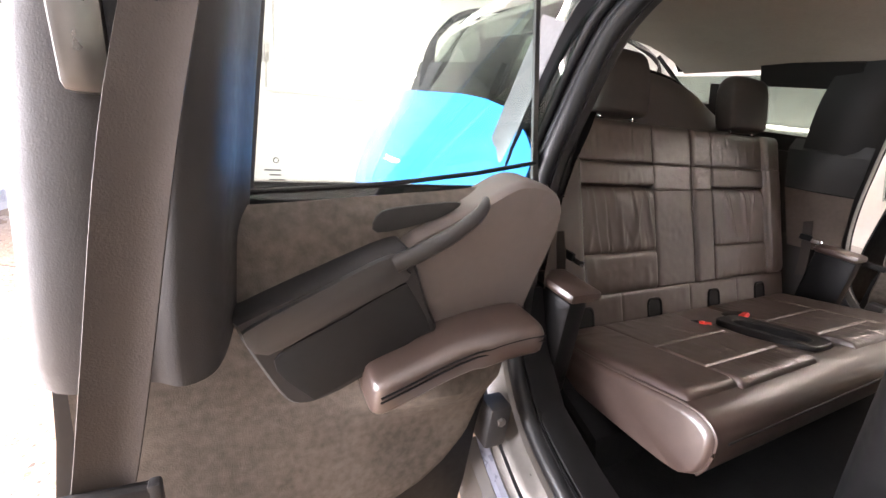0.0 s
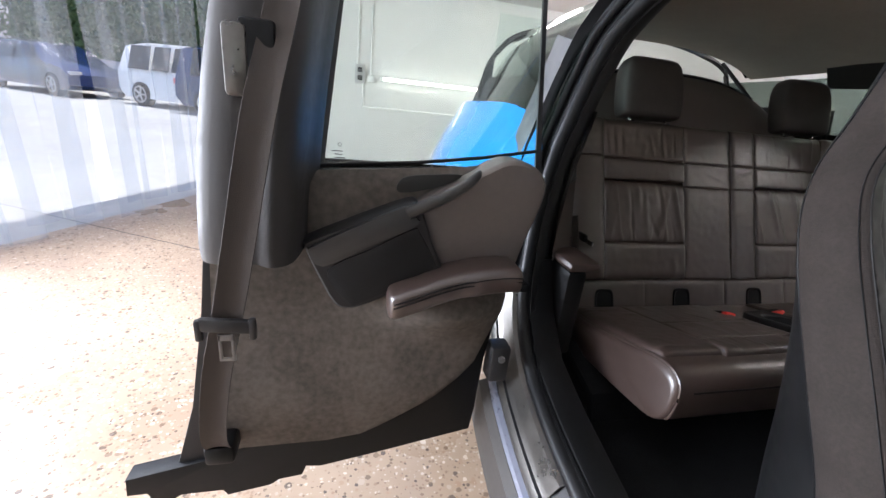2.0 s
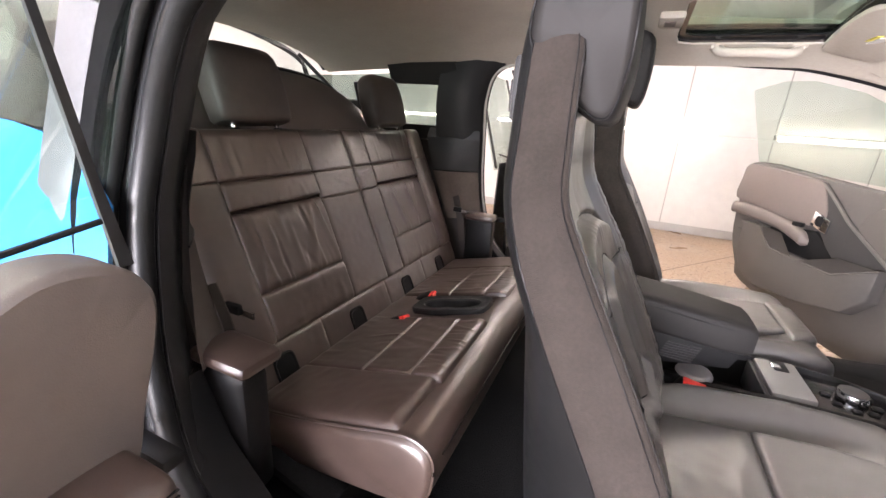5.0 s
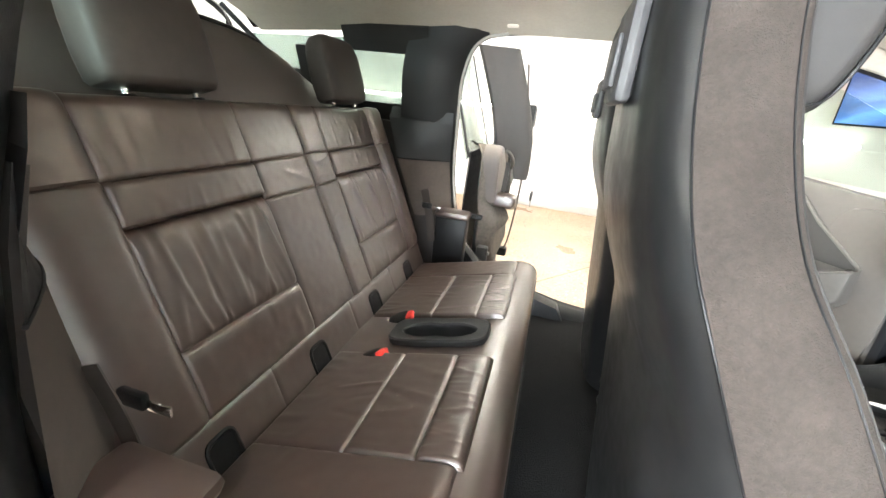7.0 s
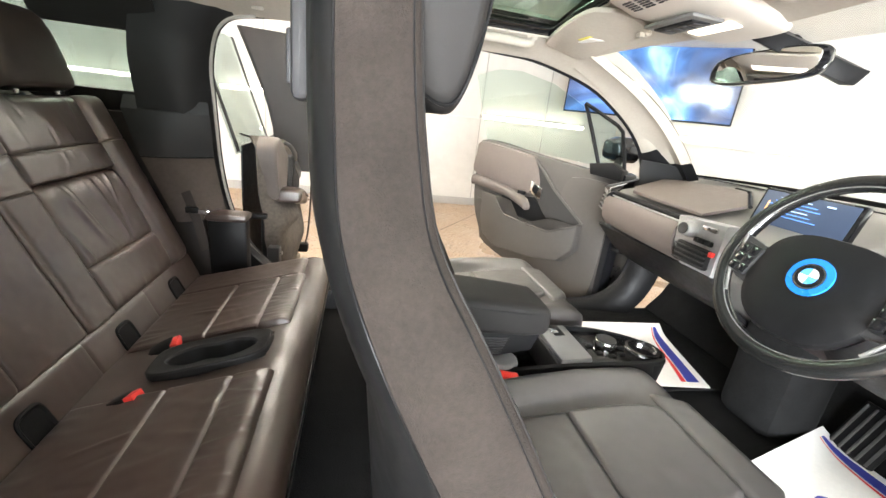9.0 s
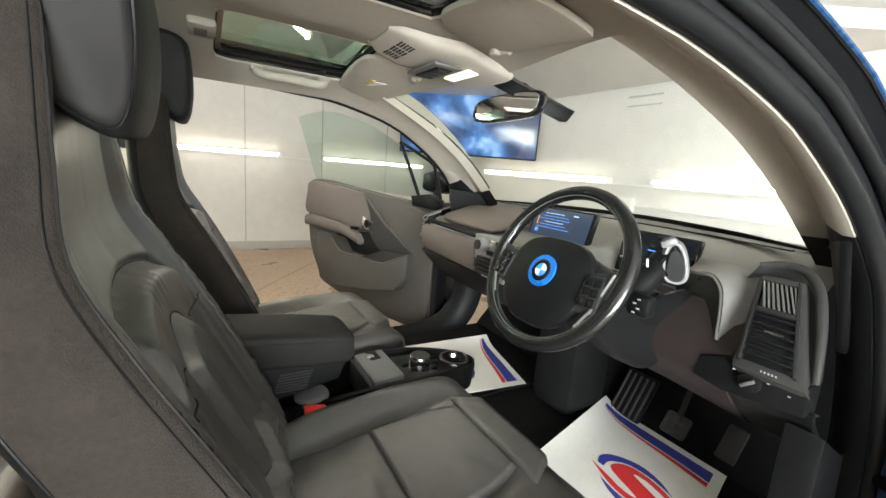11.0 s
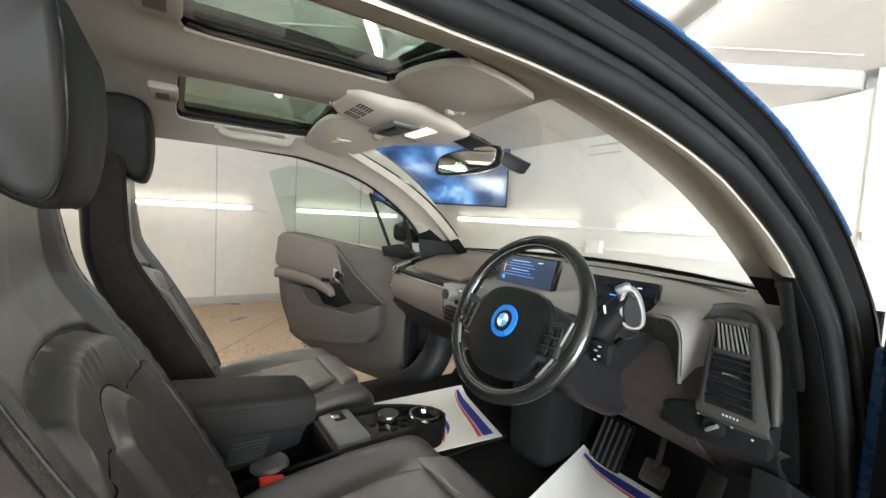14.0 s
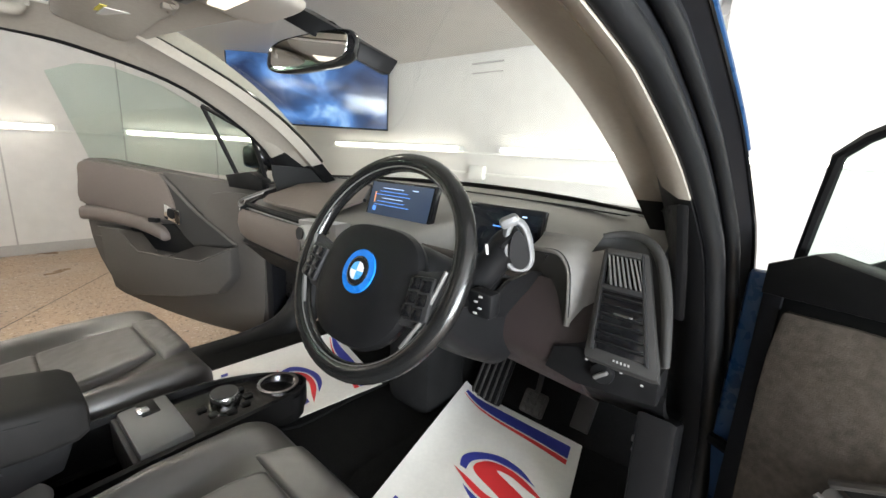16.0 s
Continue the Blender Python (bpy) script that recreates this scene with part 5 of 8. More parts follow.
    part("speaker_cover", prism([(0.1405, s * a, z) for a, z in [(p.x, p.y) for p in curve([(a, z, 0) for a, z in lid], 4, True)]], (0.005, 0, 0), 0.002), M_pocket2, ob, "matt black speaker cover")
    pull = curve([(0.146, s * 1.132, 0.886), (0.152, s * 1.10, 0.904), (0.153, s * 1.06, 0.925), (0.148, s * 1.025, 0.946), (0.138, s * 1.002, 0.962), (0.124, s * 0.992, 0.968)], 5)
    part("pull_handle", tube(pull, [0.013 - 0.006 * (k / (len(pull) - 1)) ** 2 for k in range(len(pull))], 12, flat=0.8, up=(1, 0, 0)), M_handle, ob, "soft grey grab handle")
    bar = [(1.318, 0.803), (1.302, 0.820), (1.22, 0.862), (1.137, 0.900), (1.122, 0.884), (1.110, 0.862), (1.20, 0.817), (1.29, 0.772)]
    part("pocket_bar", prism([(0.136, s * p.x, p.y) for p in curve([(a, z, 0) for a, z in bar], 3, True)], (0.013, 0, 0), 0.006), M_handle, ob, "soft grey bar along the pocket's top")
    rec = [(1.145, 0.915), (1.14, 0.945), (1.08, 0.955), (1.02, 0.957), (1.06, 0.932)]
    part("handle_recess", prism([(0.096, s * p.x, p.y) for p in curve([(a, z, 0) for a, z in rec], 4, True)], (0.006, 0, 0), 0.002), M_wedge, ob)
    # padded armrest
    rg = []
    spine = curve([(1.165, 0.702, 0), (1.15, 0.706, 0), (1.11, 0.720, 0), (1.05, 0.742, 0), (0.98, 0.758, 0), (0.93, 0.763, 0), (0.90, 0.762, 0), (0.892, 0.76, 0)], 4)
    n = len(spine)
    for k, p in enumerate(spine):
        e = min(1, min(k, n - 1 - k) / 6)
        e = 1 - (1 - e) ** 2
        w = (0.05 if k < n / 2 else 0.056) * (0.35 + 0.65 * math.sqrt(e))
        h = 0.031 * (0.45 + 0.55 * math.sqrt(e)) * (1.08 - 0.25 * k / n)
        rg.append([(0.152 + w * math.copysign(abs(math.cos(t)) ** 0.5, math.cos(t)), s * p.x, p.y + h * math.copysign(abs(math.sin(t)) ** 0.5, math.sin(t))) for t in [2 * math.pi * j / 20 for j in range(20)]])
    arm = part("armrest", loft(rg), M_leather, ob, "brown leather armrest")
    for dx, dz in ((0.051, 0.012), (0.051, 0.004)):
        part("armrest_seam", tube([(0.152 + dx + 0.003 * (k > n / 2), s * p.x, p.y + dz) for k, p in enumerate(spine)][3:-3], 0.0016, 6), M_black, arm)
    # glass, its edge print and the fixed front pillar of the door
    gx = lambda z: -0.012 - 0.30 * (z - 0.94)
    gl = [[(gx(z), s * a, z) for z in (0.93, 1.05, 1.17, 1.29, 1.37)] for a in (1.33, 1.2, 1.05, 0.9, 0.80)]
    for i, dz in ((3, -0.0), (4, -0.02)):
        gl[i][4] = (gx(1.37 + dz), gl[i][4][1], 1.37 + dz)
    part("window_glass", sheet(gl, 0.004), M_glass, ob, "green-tinted window glass")
    part("window_edge", sheet([[(gx(z) + 0.006, s * (0.795 - 0.006 * (z < 1)), z) for z in (0.94, 1.05, 1.17, 1.29, 1.36)], [(gx(z) + 0.008, s * 0.807, z) for z in (0.94, 1.05, 1.17, 1.29, 1.36)]], 0.006), M_frit, ob)
    part("window_edge", sheet([[(gx(z) + 0.006, s * (1.295 - 0.11 * (z - 0.94)), z) for z in (0.94, 1.1, 1.25, 1.37)], [(gx(z) + 0.006, s * (1.325 - 0.11 * (z - 0.94)), z) for z in (0.94, 1.1, 1.25, 1.37)]], 0.003), M_frit, ob)
    part("window_seal", tube([(0.010, s * 1.32, 0.945), (0.010, s * 1.1, 0.962), (0.008, s * 0.95, 0.982), (0.0, s * 0.82, 1.004)], 0.004, 8), M_seal, ob)
    part("glass_mark", join(*[box(gx(0.97) + 0.005, s * (1.262 + 0.003 * k), 0.958 + 0.007 * k, 0.001, 0.022 - 0.006 * (k % 2), 0.0018, 0) for k in range(3)], disc_ring((gx(0.99) + 0.005, s * 1.263, 0.985), (1, 0, 0), 0.003, 0.0042, 0.001, 16)), M_grey, ob, "small grey glass marking")
    # pillar with belt outlet and latch
    rg = []
    for z, da, dx in ((0.80, 0.0, 0.0), (0.83, 0.0, 0.005), (0.9, -0.004, 0.005), (1.0, -0.012, 0.0), (1.1, -0.022, -0.02), (1.2, -0.034, -0.05), (1.3, -0.048, -0.085), (1.38, -0.06, -0.115), (1.42, -0.068, -0.13)):
        sec = [(1.50, 0.02), (1.50, 0.12), (1.485, 0.185), (1.44, 0.205), (1.40, 0.20), (1.37, 0.215), (1.34, 0.19), (1.325, 0.10), (1.32, 0.02)]
        rg.append([(p.y + dx, s * (p.x + da), z) for p in curve([(a, x, 0) for a, x in sec], 4, True)])
    part("pillar_cover", loft(rg), M_pillar, ob, "dark taupe pillar cover")
    part("latch_recess", box(0.178, s * 1.378, 1.12, 0.048, 0.05, 0.12, 0.006), M_black, ob)
    part("latch_plate", box(0.180, s * 1.408, 1.122, 0.056, 0.034, 0.10, 0.008), M_gunmetal, ob, "satin metal latch plate")
    # lower black rail and outer skin
    rail = [(1.728, 0.214), (1.732, 0.165), (1.69, 0.165), (1.68, 0.14), (1.65, 0.131), (1.62, 0.15), (1.53, 0.15), (1.52, 0.132), (1.42, 0.15), (1.40, 0.165), (1.345, 0.172), (1.335, 0.20), (1.30, 0.195), (1.138, 0.226), (0.916, 0.273), (0.91, 0.34), (0.905, 0.5), (0.89, 0.62), (0.93, 0.70), (1.1, 0.45), (1.45, 0.30), (1.50, 0.27), (1.56, 0.25)]
    part("lower_rail", prism([(0.045, s * a, z) for a, z in rail], (0.045, 0, 0), 0.004), M_black, ob, "black lower door rail")
    part("edge_frame", prism([(0.02, s * a, z) for a, z in ((1.62, 0.24), (1.575, 0.40), (1.535, 0.64), (1.515, 0.81), (1.48, 1.1), (1.43, 1.40), (1.40, 1.40), (1.42, 0.9), (1.47, 0.6), (1.5, 0.24))], (0.06, 0, 0), 0.006), M_frame, ob)
    part("outer_skin", sheet([[(0.02 - 0.04 * math.sin((z - 0.25) * 3), s * a, z) for a in (1.53, 1.3, 1.1, 0.95 if z < 0.5 else 0.88)] for z in (0.30, 0.45, 0.6, 0.75, 0.9, 0.955)], 0.006), M_frame, ob)
    part("check_strap", box(0.03, s * 0.83, 0.69, 0.11, 0.03, 0.02, 0.004), M_black, ob)
    hg = part("hinge", box(0.10, s * 0.875, 0.50, 0.05, 0.05, 0.10, 0.008), M_grey, ob)
    part("hinge_bolt", cyl((0.122, s * 0.875, 0.52), (0.132, s * 0.875, 0.52), 0.009, n=6), M_silver, hg)
    # webbing
    bl = thing("seat_belt", (0.2, s * 1.42, 1.0), "brown seat belt webbing hanging down the open door", "seat belt", "front seat belts")
    k = 1.0 if s < 0 else 0.45
    path = curve([(0.13 + (x - 0.13) * k, y, z) for x, y, z in ((0.13, s * 1.315, 1.36), (0.18, s * 1.345, 1.2), (0.235, s * 1.375, 1.05), (0.25, s * 1.41, 0.86), (0.245, s * 1.435, 0.74), (0.225, s * 1.473, 0.58), (0.19, s * 1.50, 0.42), (0.15, s * 1.505, 0.345))], 5)
    part("webbing", sheet([[p + Vector((0.006 * (w * w - 0.2), s * 0.024 * w, 0)) for w in (-1, -0.5, 0, 0.5, 1)] for p in path], 0.002), M_web, bl)
    tg = part("tongue", box(0.253, s * 1.44, 0.713, 0.014, 0.085, 0.026, 0.006, Matrix.Rotation(radians(-5), 4, "X")), M_grey, bl, "grey plastic belt tongue")
    for a in (1.481, 1.399):
        part("tongue_post", box(0.254, s * a, 0.706, 0.013, 0.012, 0.04, 0.004), M_grey, tg)
    part("tongue_plate", join(box(0.255, s * 1.431, 0.673, 0.004, 0.005, 0.05, 0.001), box(0.255, s * 1.451, 0.673, 0.004, 0.005, 0.05, 0.001), box(0.255, s * 1.441, 0.648, 0.004, 0.025, 0.006, 0.001), box(0.255, s * 1.441, 0.691, 0.004, 0.025, 0.012, 0.001)), M_ventgrey, tg, "chrome tongue plate")
    part("floor_anchor", box(0.13, s * 1.505, 0.335, 0.07, 0.06, 0.05, 0.01), M_black, bl)
    return ob


rear_door(-1, "open rear car door with fibre trim and belt")
rear_door(1, "open rear car door seen past the bench")


# ---- front doors ----
def front_door(s, label):
    O = Vector((1.625, 0.865, 0)) if s > 0 else Vector((1.655, -0.845, 0))
    u, w = Vector((-0.48, s * 0.877, 0)), Vector((-0.877, -s * 0.48, 0))
    P = lambda a, z, n=0.0: O + u * a + w * n + Vector((0, 0, z))
    ob = thing("front_door", O + Vector((0, 0, 0.3)), label, "car door", "open doors of the car")
    def plate(name, pts, n0, n1, m, lab="", k=4, bev=0.006, parent=None):
        out = curve([(a, z, 0) for a, z in pts], k, True) if k else [Vector((a, z, 0)) for a, z in pts]
        return part(name, prism([P(p.x, p.y, n0) for p in out], w * (n1 - n0), bev), m, parent or ob, lab)
    shell = [(0.0, 0.33), (0.09, 0.285), (0.40, 0.31), (0.80, 0.40), (0.86, 0.48), (0.93, 0.62), (0.955, 0.80), (0.945, 0.98), (0.90, 1.04), (0.6, 1.015), (0.3, 0.985), (0.1, 0.975), (0.0, 0.98), (-0.02, 0.8), (-0.02, 0.5)]
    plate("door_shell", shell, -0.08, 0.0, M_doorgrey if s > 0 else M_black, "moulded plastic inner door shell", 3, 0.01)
    plate("outer_skin", [(0.0, 0.30), (0.85, 0.42), (0.97, 0.8), (0.93, 1.0), (0.02, 0.95)], -0.12, -0.085, M_blue, "blue outer door skin", 0, 0.01)
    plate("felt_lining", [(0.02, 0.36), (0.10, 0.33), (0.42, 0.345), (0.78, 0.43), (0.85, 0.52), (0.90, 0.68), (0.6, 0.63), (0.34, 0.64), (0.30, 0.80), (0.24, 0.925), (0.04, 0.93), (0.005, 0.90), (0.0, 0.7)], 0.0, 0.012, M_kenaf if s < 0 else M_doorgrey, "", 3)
    up = [(0.915, 1.025), (0.94, 0.95), (0.945, 0.84), (0.80, 0.82), (0.66, 0.80), (0.5, 0.79), (0.42, 0.83), (0.475, 0.98), (0.55, 1.0), (0.75, 1.02)]
    plate("upper_panel", up, 0.0, 0.03, M_taupe, "taupe soft upper door panel", 3, 0.012)
    rg = []
    sp = curve([(0.955, 0.785, 0), (0.9, 0.79, 0), (0.78, 0.785, 0), (0.64, 0.77, 0), (0.53, 0.74, 0), (0.47, 0.715, 0)], 4)
    for k, p in enumerate(sp):
        e = min(1, (min(k, len(sp) - 1 - k) + 1) / 3)
        rg.append([P(p.x, p.y + 0.033 * e * math.copysign(abs(math.sin(t)) ** 0.6, math.sin(t)), 0.010 + 0.038 * e * math.copysign(abs(math.cos(t)) ** 0.7, math.cos(t))) for t in [2 * math.pi * j / 16 for j in range(16)]])
    part("armrest", loft(rg), M_taupe, ob, "taupe padded armrest")
    wedge = [(0.485, 0.990), (0.492, 0.90), (0.455, 0.80), (0.39, 0.72), (0.294, 0.632), (0.127, 0.712), (0.325, 0.845)]
    plate("dark_wedge", wedge, 0.0, 0.022, M_wedge, "slate grey wedge panel", 0, 0.008)
    part("wedge_edge", tube([P(a, z, 0.022) for a, z in ((0.487, 0.990), (0.40, 0.912), (0.325, 0.842), (0.127, 0.708))], 0.007, 8), M_doorgrey, ob)
    pk = [(0.82, 0.735), (0.70, 0.730), (0.655, 0.675), (0.613, 0.640), (0.453, 0.629), (0.294, 0.624), (0.127, 0.700), (0.130, 0.57), (0.20, 0.487), (0.40, 0.446), (0.662, 0.425), (0.77, 0.48), (0.81, 0.56)]
    rings = []
    for n, k in ((0.0, 1.03), (0.035, 1.0), (0.055, 0.985), (0.060, 0.965), (0.060, 0.5)):
        rings.append([P(0.45 + (a - 0.45) * (k if z < 0.62 else min(k, 1.0)), 0.63 + (z - 0.63) * (k if z < 0.62 else 1.0), n) for a, z in pk])
    part("pocket", loft(rings), M_doorgrey, ob, "grey moulded door pocket")
    plate("pocket_mouth", [(0.69, 0.735), (0.64, 0.675), (0.605, 0.648), (0.45, 0.640), (0.30, 0.637), (0.39, 0.725), (0.455, 0.775), (0.56, 0.765)], 0.0, 0.018, M_black, "", 0, 0.004)
    part("pocket_edge", tube([P(a, z, 0.057) for a, z in pk[:7]], 0.006, 8), M_doorgrey, ob)
    hd = plate("door_handle", [(0.475, 0.865), (0.395, 0.835), (0.40, 0.775), (0.48, 0.80)], 0.022, 0.032, M_chrome, "chrome inner door handle", 0, 0.004)
    plate("handle_cup", [(0.455, 0.845), (0.425, 0.835), (0.43, 0.80), (0.46, 0.81)], 0.03, 0.034, M_black, "", 3, 0.002, hd)
    part("switch", box(*P(0.52, 0.79, 0.045), 0.05, 0.02, 0.02, 0.004, frame_of((0, 0, 0), u, (0, 0, 1)).to_3x3().to_4x4()), M_black, ob)
    # glass, quarter light, mirror
    G = lambda a, z: P(a, z, -0.02 + 0.20 * max(0, z - 1.0))
    g = [(0.13, 1.0), (0.90, 1.03), (0.985, 1.40), (0.80, 1.43), (0.64, 1.42), (0.42, 1.36), (0.245, 1.27)]
    part("window_glass", prism([G(a, z) for a, z in g], w * 0.004), M_glass, ob, "green-tinted window glass")
    part("quarter_bar", tube([G(0.125, 0.99), G(0.18, 1.14), G(0.235, 1.28)], 0.009, 8), M_black, ob)
    part("quarter_frame", tube([G(0.235, 1.28), G(0.16, 1.245), G(0.06, 1.195), G(0.03, 1.17), G(0.012, 1.08), G(0.0, 1.02), G(-0.005, 0.98)], 0.0085, 8), M_black, ob)
    part("quarter_glass", prism([G(0.125, 1.0), G(0.23, 1.27), G(0.16, 1.24), G(0.06, 1.19), G(0.03, 1.16), G(0.005, 1.01)], w * 0.003), M_glass, ob)
    plate("mirror_base", [(0.14, 0.96), (0.155, 1.01), (0.04, 1.03), (-0.02, 1.0), (-0.02, 0.95)], -0.03, 0.03, M_black, "black mirror mounting", 0, 0.008)
    mr = []
    mc = P(0.12, 1.085, -0.2)
    for k, r in ((-1.0, 0.4), (-0.8, 0.8), (-0.3, 1.0), (0.4, 1.0), (0.5, 0.9)):
        mr.append([mc + u * (0.062 * r * math.copysign(abs(math.cos(t)) ** 0.6, math.cos(t))) + Vector((0, 0, 0.062 * r * math.copysign(abs(math.sin(t)) ** 0.6, math.sin(t)))) + Vector((-0.09, 0, 0)) * k * 0.9 * -1 for t in [2 * math.pi * j / 20 for j in range(20)]])
    mir = part("wing_mirror", loft(mr), M_gloss, ob, "black wing mirror")
    part("mirror_arm", tube([P(0.06, 0.99, -0.03), P(0.09, 1.02, -0.12), mc - Vector((0, 0, 0.03))], 0.018, 8), M_black, ob)
    plate("edge_strip", [(-0.03, 0.34), (-0.03, 0.98), (0.0, 0.99), (0.0, 0.33)], -0.1, 0.005, M_frame, "", 0, 0.004)
    part("check_strap", tube([P(-0.01, 0.62, -0.03), Vector((1.72, s * 0.79, 0.62))], 0.012, 8), M_black, ob)
    return ob


front_door(1, "open front car door with taupe trim and pocket")
front_door(-1, "open front car door with fibre lining")


# ---- front seats ----
def front_seat(yc, dz, dh, dx, label):
    ob = thing("front_seat", (0.8, yc, 0.36), label, "car seat", "front seats")
    LV = [(0.40, 0.70, 0.81, 0.228, 0.010), (0.48, 0.655, 0.765, 0.235, 0.015), (0.56, 0.605, 0.715, 0.240, 0.022), (0.65, 0.572, 0.685, 0.246, 0.028), (0.78, 0.512, 0.622, 0.252, 0.032), (0.90, 0.455, 0.560, 0.252, 0.032), (0.99, 0.418, 0.513, 0.240, 0.028), (1.06, 0.398, 0.480, 0.21, 0.022), (1.13, 0.390, 0.474, 0.168, 0.016), (1.20, 0.386, 0.476, 0.138, 0.008), (1.255, 0.386, 0.476, 0.122, 0.004), (1.285, 0.392, 0.468, 0.112, 0.0), (1.30, 0.41, 0.45, 0.095, 0.0)]
    LV = [(z, xb + dx, xf + dx, hw, bol) for z, xb, xf, hw, bol in LV]
    fine = [list(v) for v in curve(LV, 5)]
    KEYS = [(0, 0.0, 0.0), (0.5, 0.55, 0.03), (0.8, 0.82, 0.12), (0.9, 0.90, 0.20), (1.0, 0.955, 0.30), (1.12, 0.985, 0.42), (1.3, 1.0, 0.55), (1.6, 0.995, 0.78), (1.85, 0.975, 0.92), (1.95, 0.955, 0.98), (2.05, 0.93, 1.0), (2.2, 0.86, 0.97), (2.35, 0.77, 0.75), (2.6, 0.60, 0.2), (3.0, 0.0, 0.0)]
    def ring(v, f0, f1, m):
        """Points from f0 to f1 of a half section: 0 back middle, 1 rear corner, 2 front edge, 3 front middle."""
        z, xb, xf, hw, bol = v
        xe = xf + bol
        pts = []
        for i in range(m + 1):
            f = f0 + (f1 - f0) * i / m
            g, h = (float(np.interp(f, [k[0] for k in KEYS], [k[j] for k in KEYS])) for j in (1, 2))
            pts.append((xb + h * (xe - xb) if f <= 2.05 else xf + h * bol, g * hw, z + dz))
        return pts
    def both(v, f0, f1, m):
        half = ring(v, f0, f1, m)
        if f0 == 0:
            return [(x, yc - y, z) for x, y, z in half[::-1]] + [(x, yc + y, z) for x, y, z in half[1:]]
        return [(x, yc - y, z) for x, y, z in half] + [(x, yc + y, z) for x, y, z in half[::-1][1:]]
    def shell(v):
        """The rear skin hangs straight down while the wool sides swing forward."""
        xs = min(v[1], lerp_tab([(0.40, 0.505), (0.56, 0.485), (0.65, 0.475), (0.78, 0.463), (0.92, 0.45)], v[0]) + dx)
        return [(x - (v[1] - xs) * max(0.0, 1 - (abs(y - yc) / (0.956 * v[3])) ** 6), y, z) for x, y, z in both(v, 0, 1.02, 16)]
    part("back_shell", sheet([shell(v) for v in fine], 0.0), M_shell, ob, "black leather seat back")
    top = fine[-1]
    for s in (-1, 1):
        part("side_bolster", sheet([[(x, yc + s * y, z) for x, y, z in ring(v, 1.0, 2.04, 14)] for v in fine], 0.0), M_wool, ob, "taupe wool cloth side")
        part("piping", tube([(x, yc + s * y, z) for x, y, z in [ring(v, 2.02, 2.05, 1)[0] for v in fine]], 0.0014, 6), M_head, ob)
        part("piping", tube([(x, yc + s * (y + 0.0005), z) for x, y, z in [ring(v, 1.0, 1.01, 1)[0] for v in fine]], 0.0012, 6), M_black, ob)
        # stitch lines beside the piping
        st = [ring(v, 1.86, 1.9, 1)[0] for v in fine]
        part("stitching", tube([(x, yc + s * (y + 0.0004), z) for x, y, z in st], 0.0009, 5), M_black, ob)
    # backrest front: an arched band over the middle insert, pleated lumbar pads, creased bolster edges
    def step(d, w):
        k = min(1.0, max(0.0, d / w))
        return k * k * (3 - 2 * k)
    def relief(y, z, g):
        a = abs(y)
        arch = 1.002 - 0.022 * (a / 0.15) ** 2 - 1.1 * max(0.0, a - 0.145)
        inner = 0.945 - 0.035 * (a / 0.065) ** 2.5
        d = 0.0
        if z < arch and a < 0.19:
            d += 0.019 * step(arch - z, 0.012) * (1 - 0.75 * step(arch - z, 0.12)) * (1 - step(a - 0.15, 0.04))
            d += 0.0022 * math.sin(y * 260 + 9 * z) * step(arch - z - 0.004, 0.015) * (1 - step(arch - z, 0.05)) * (1 - step(a - 0.035, 0.03))
        d -= 0.009 * math.exp(-((z - arch - 0.003) / 0.0055) ** 2) * (1 - step(a - 0.16, 0.03))
        edge = min((inner - z) / 0.020, (0.070 + 0.05 * (0.945 - z) - a) / 0.014)
        d += 0.015 * step(edge, 1.0) * step(z - 0.70, 0.03)
        d -= 0.0022 * math.exp(-(edge / 0.18) ** 2) * step(z - 0.74, 0.03)
        d -= 0.0025 * math.exp(-((z - 0.915 + 0.10 * (a - 0.09)) / 0.003) ** 2) * step(a - 0.085, 0.01) * (1 - step(a - 0.20, 0.02))
        for top, fall, tall in ((0.785, 0.50, 0.016), (0.705, 0.32, 0.011)):
            zz = top - fall * min(a, 0.14)
            d += tall * step(zz - z, 0.014) * (1 - step(zz - z, 0.075)) * (1 - step(a - 0.15, 0.04))
            d -= 0.003 * math.exp(-((z - zz) / 0.004) ** 2) * (1 - step(a - 0.15, 0.04))
        d -= 0.0022 * math.exp(-((g - 0.835) / 0.010) ** 2) * step(1.06 - z, 0.05)
        rough = step(g - 0.80, 0.05) * (0.35 + 0.65 * step(1.12 - z, 0.2))
        d += 0.0036 * rough * noise.noise(Vector((y * 40, z * 95, yc * 3 + 2 * noise.noise(Vector((y * 20, z * 25, 0))))))
        d += 0.0016 * noise.noise(Vector((y * 22, z * 16, yc))) * step(1.1 - z, 0.1)
        return d
    rows = []
    for v in curve(LV, 18):
        rows.append([(x + relief(y - yc, z - dz, abs(y - yc) / v[3]), y, z) for x, y, z in both(v, 2.04, 3.0, 62)])
    def skin(y, z):
        """A point of the finished front, a hair above the leather."""
        xf, hw, bol = (float(np.interp(z, [v[0] for v in LV], [v[j] for v in LV])) for j in (2, 3, 4))
        g = min(0.93, abs(y) / hw)
        h = float(np.interp(-g, [-k[1] for k in KEYS[10:]], [k[2] for k in KEYS[10:]]))
        return (xf + h * bol + relief(y, z, g) + 0.0006, yc + y, z + dz)
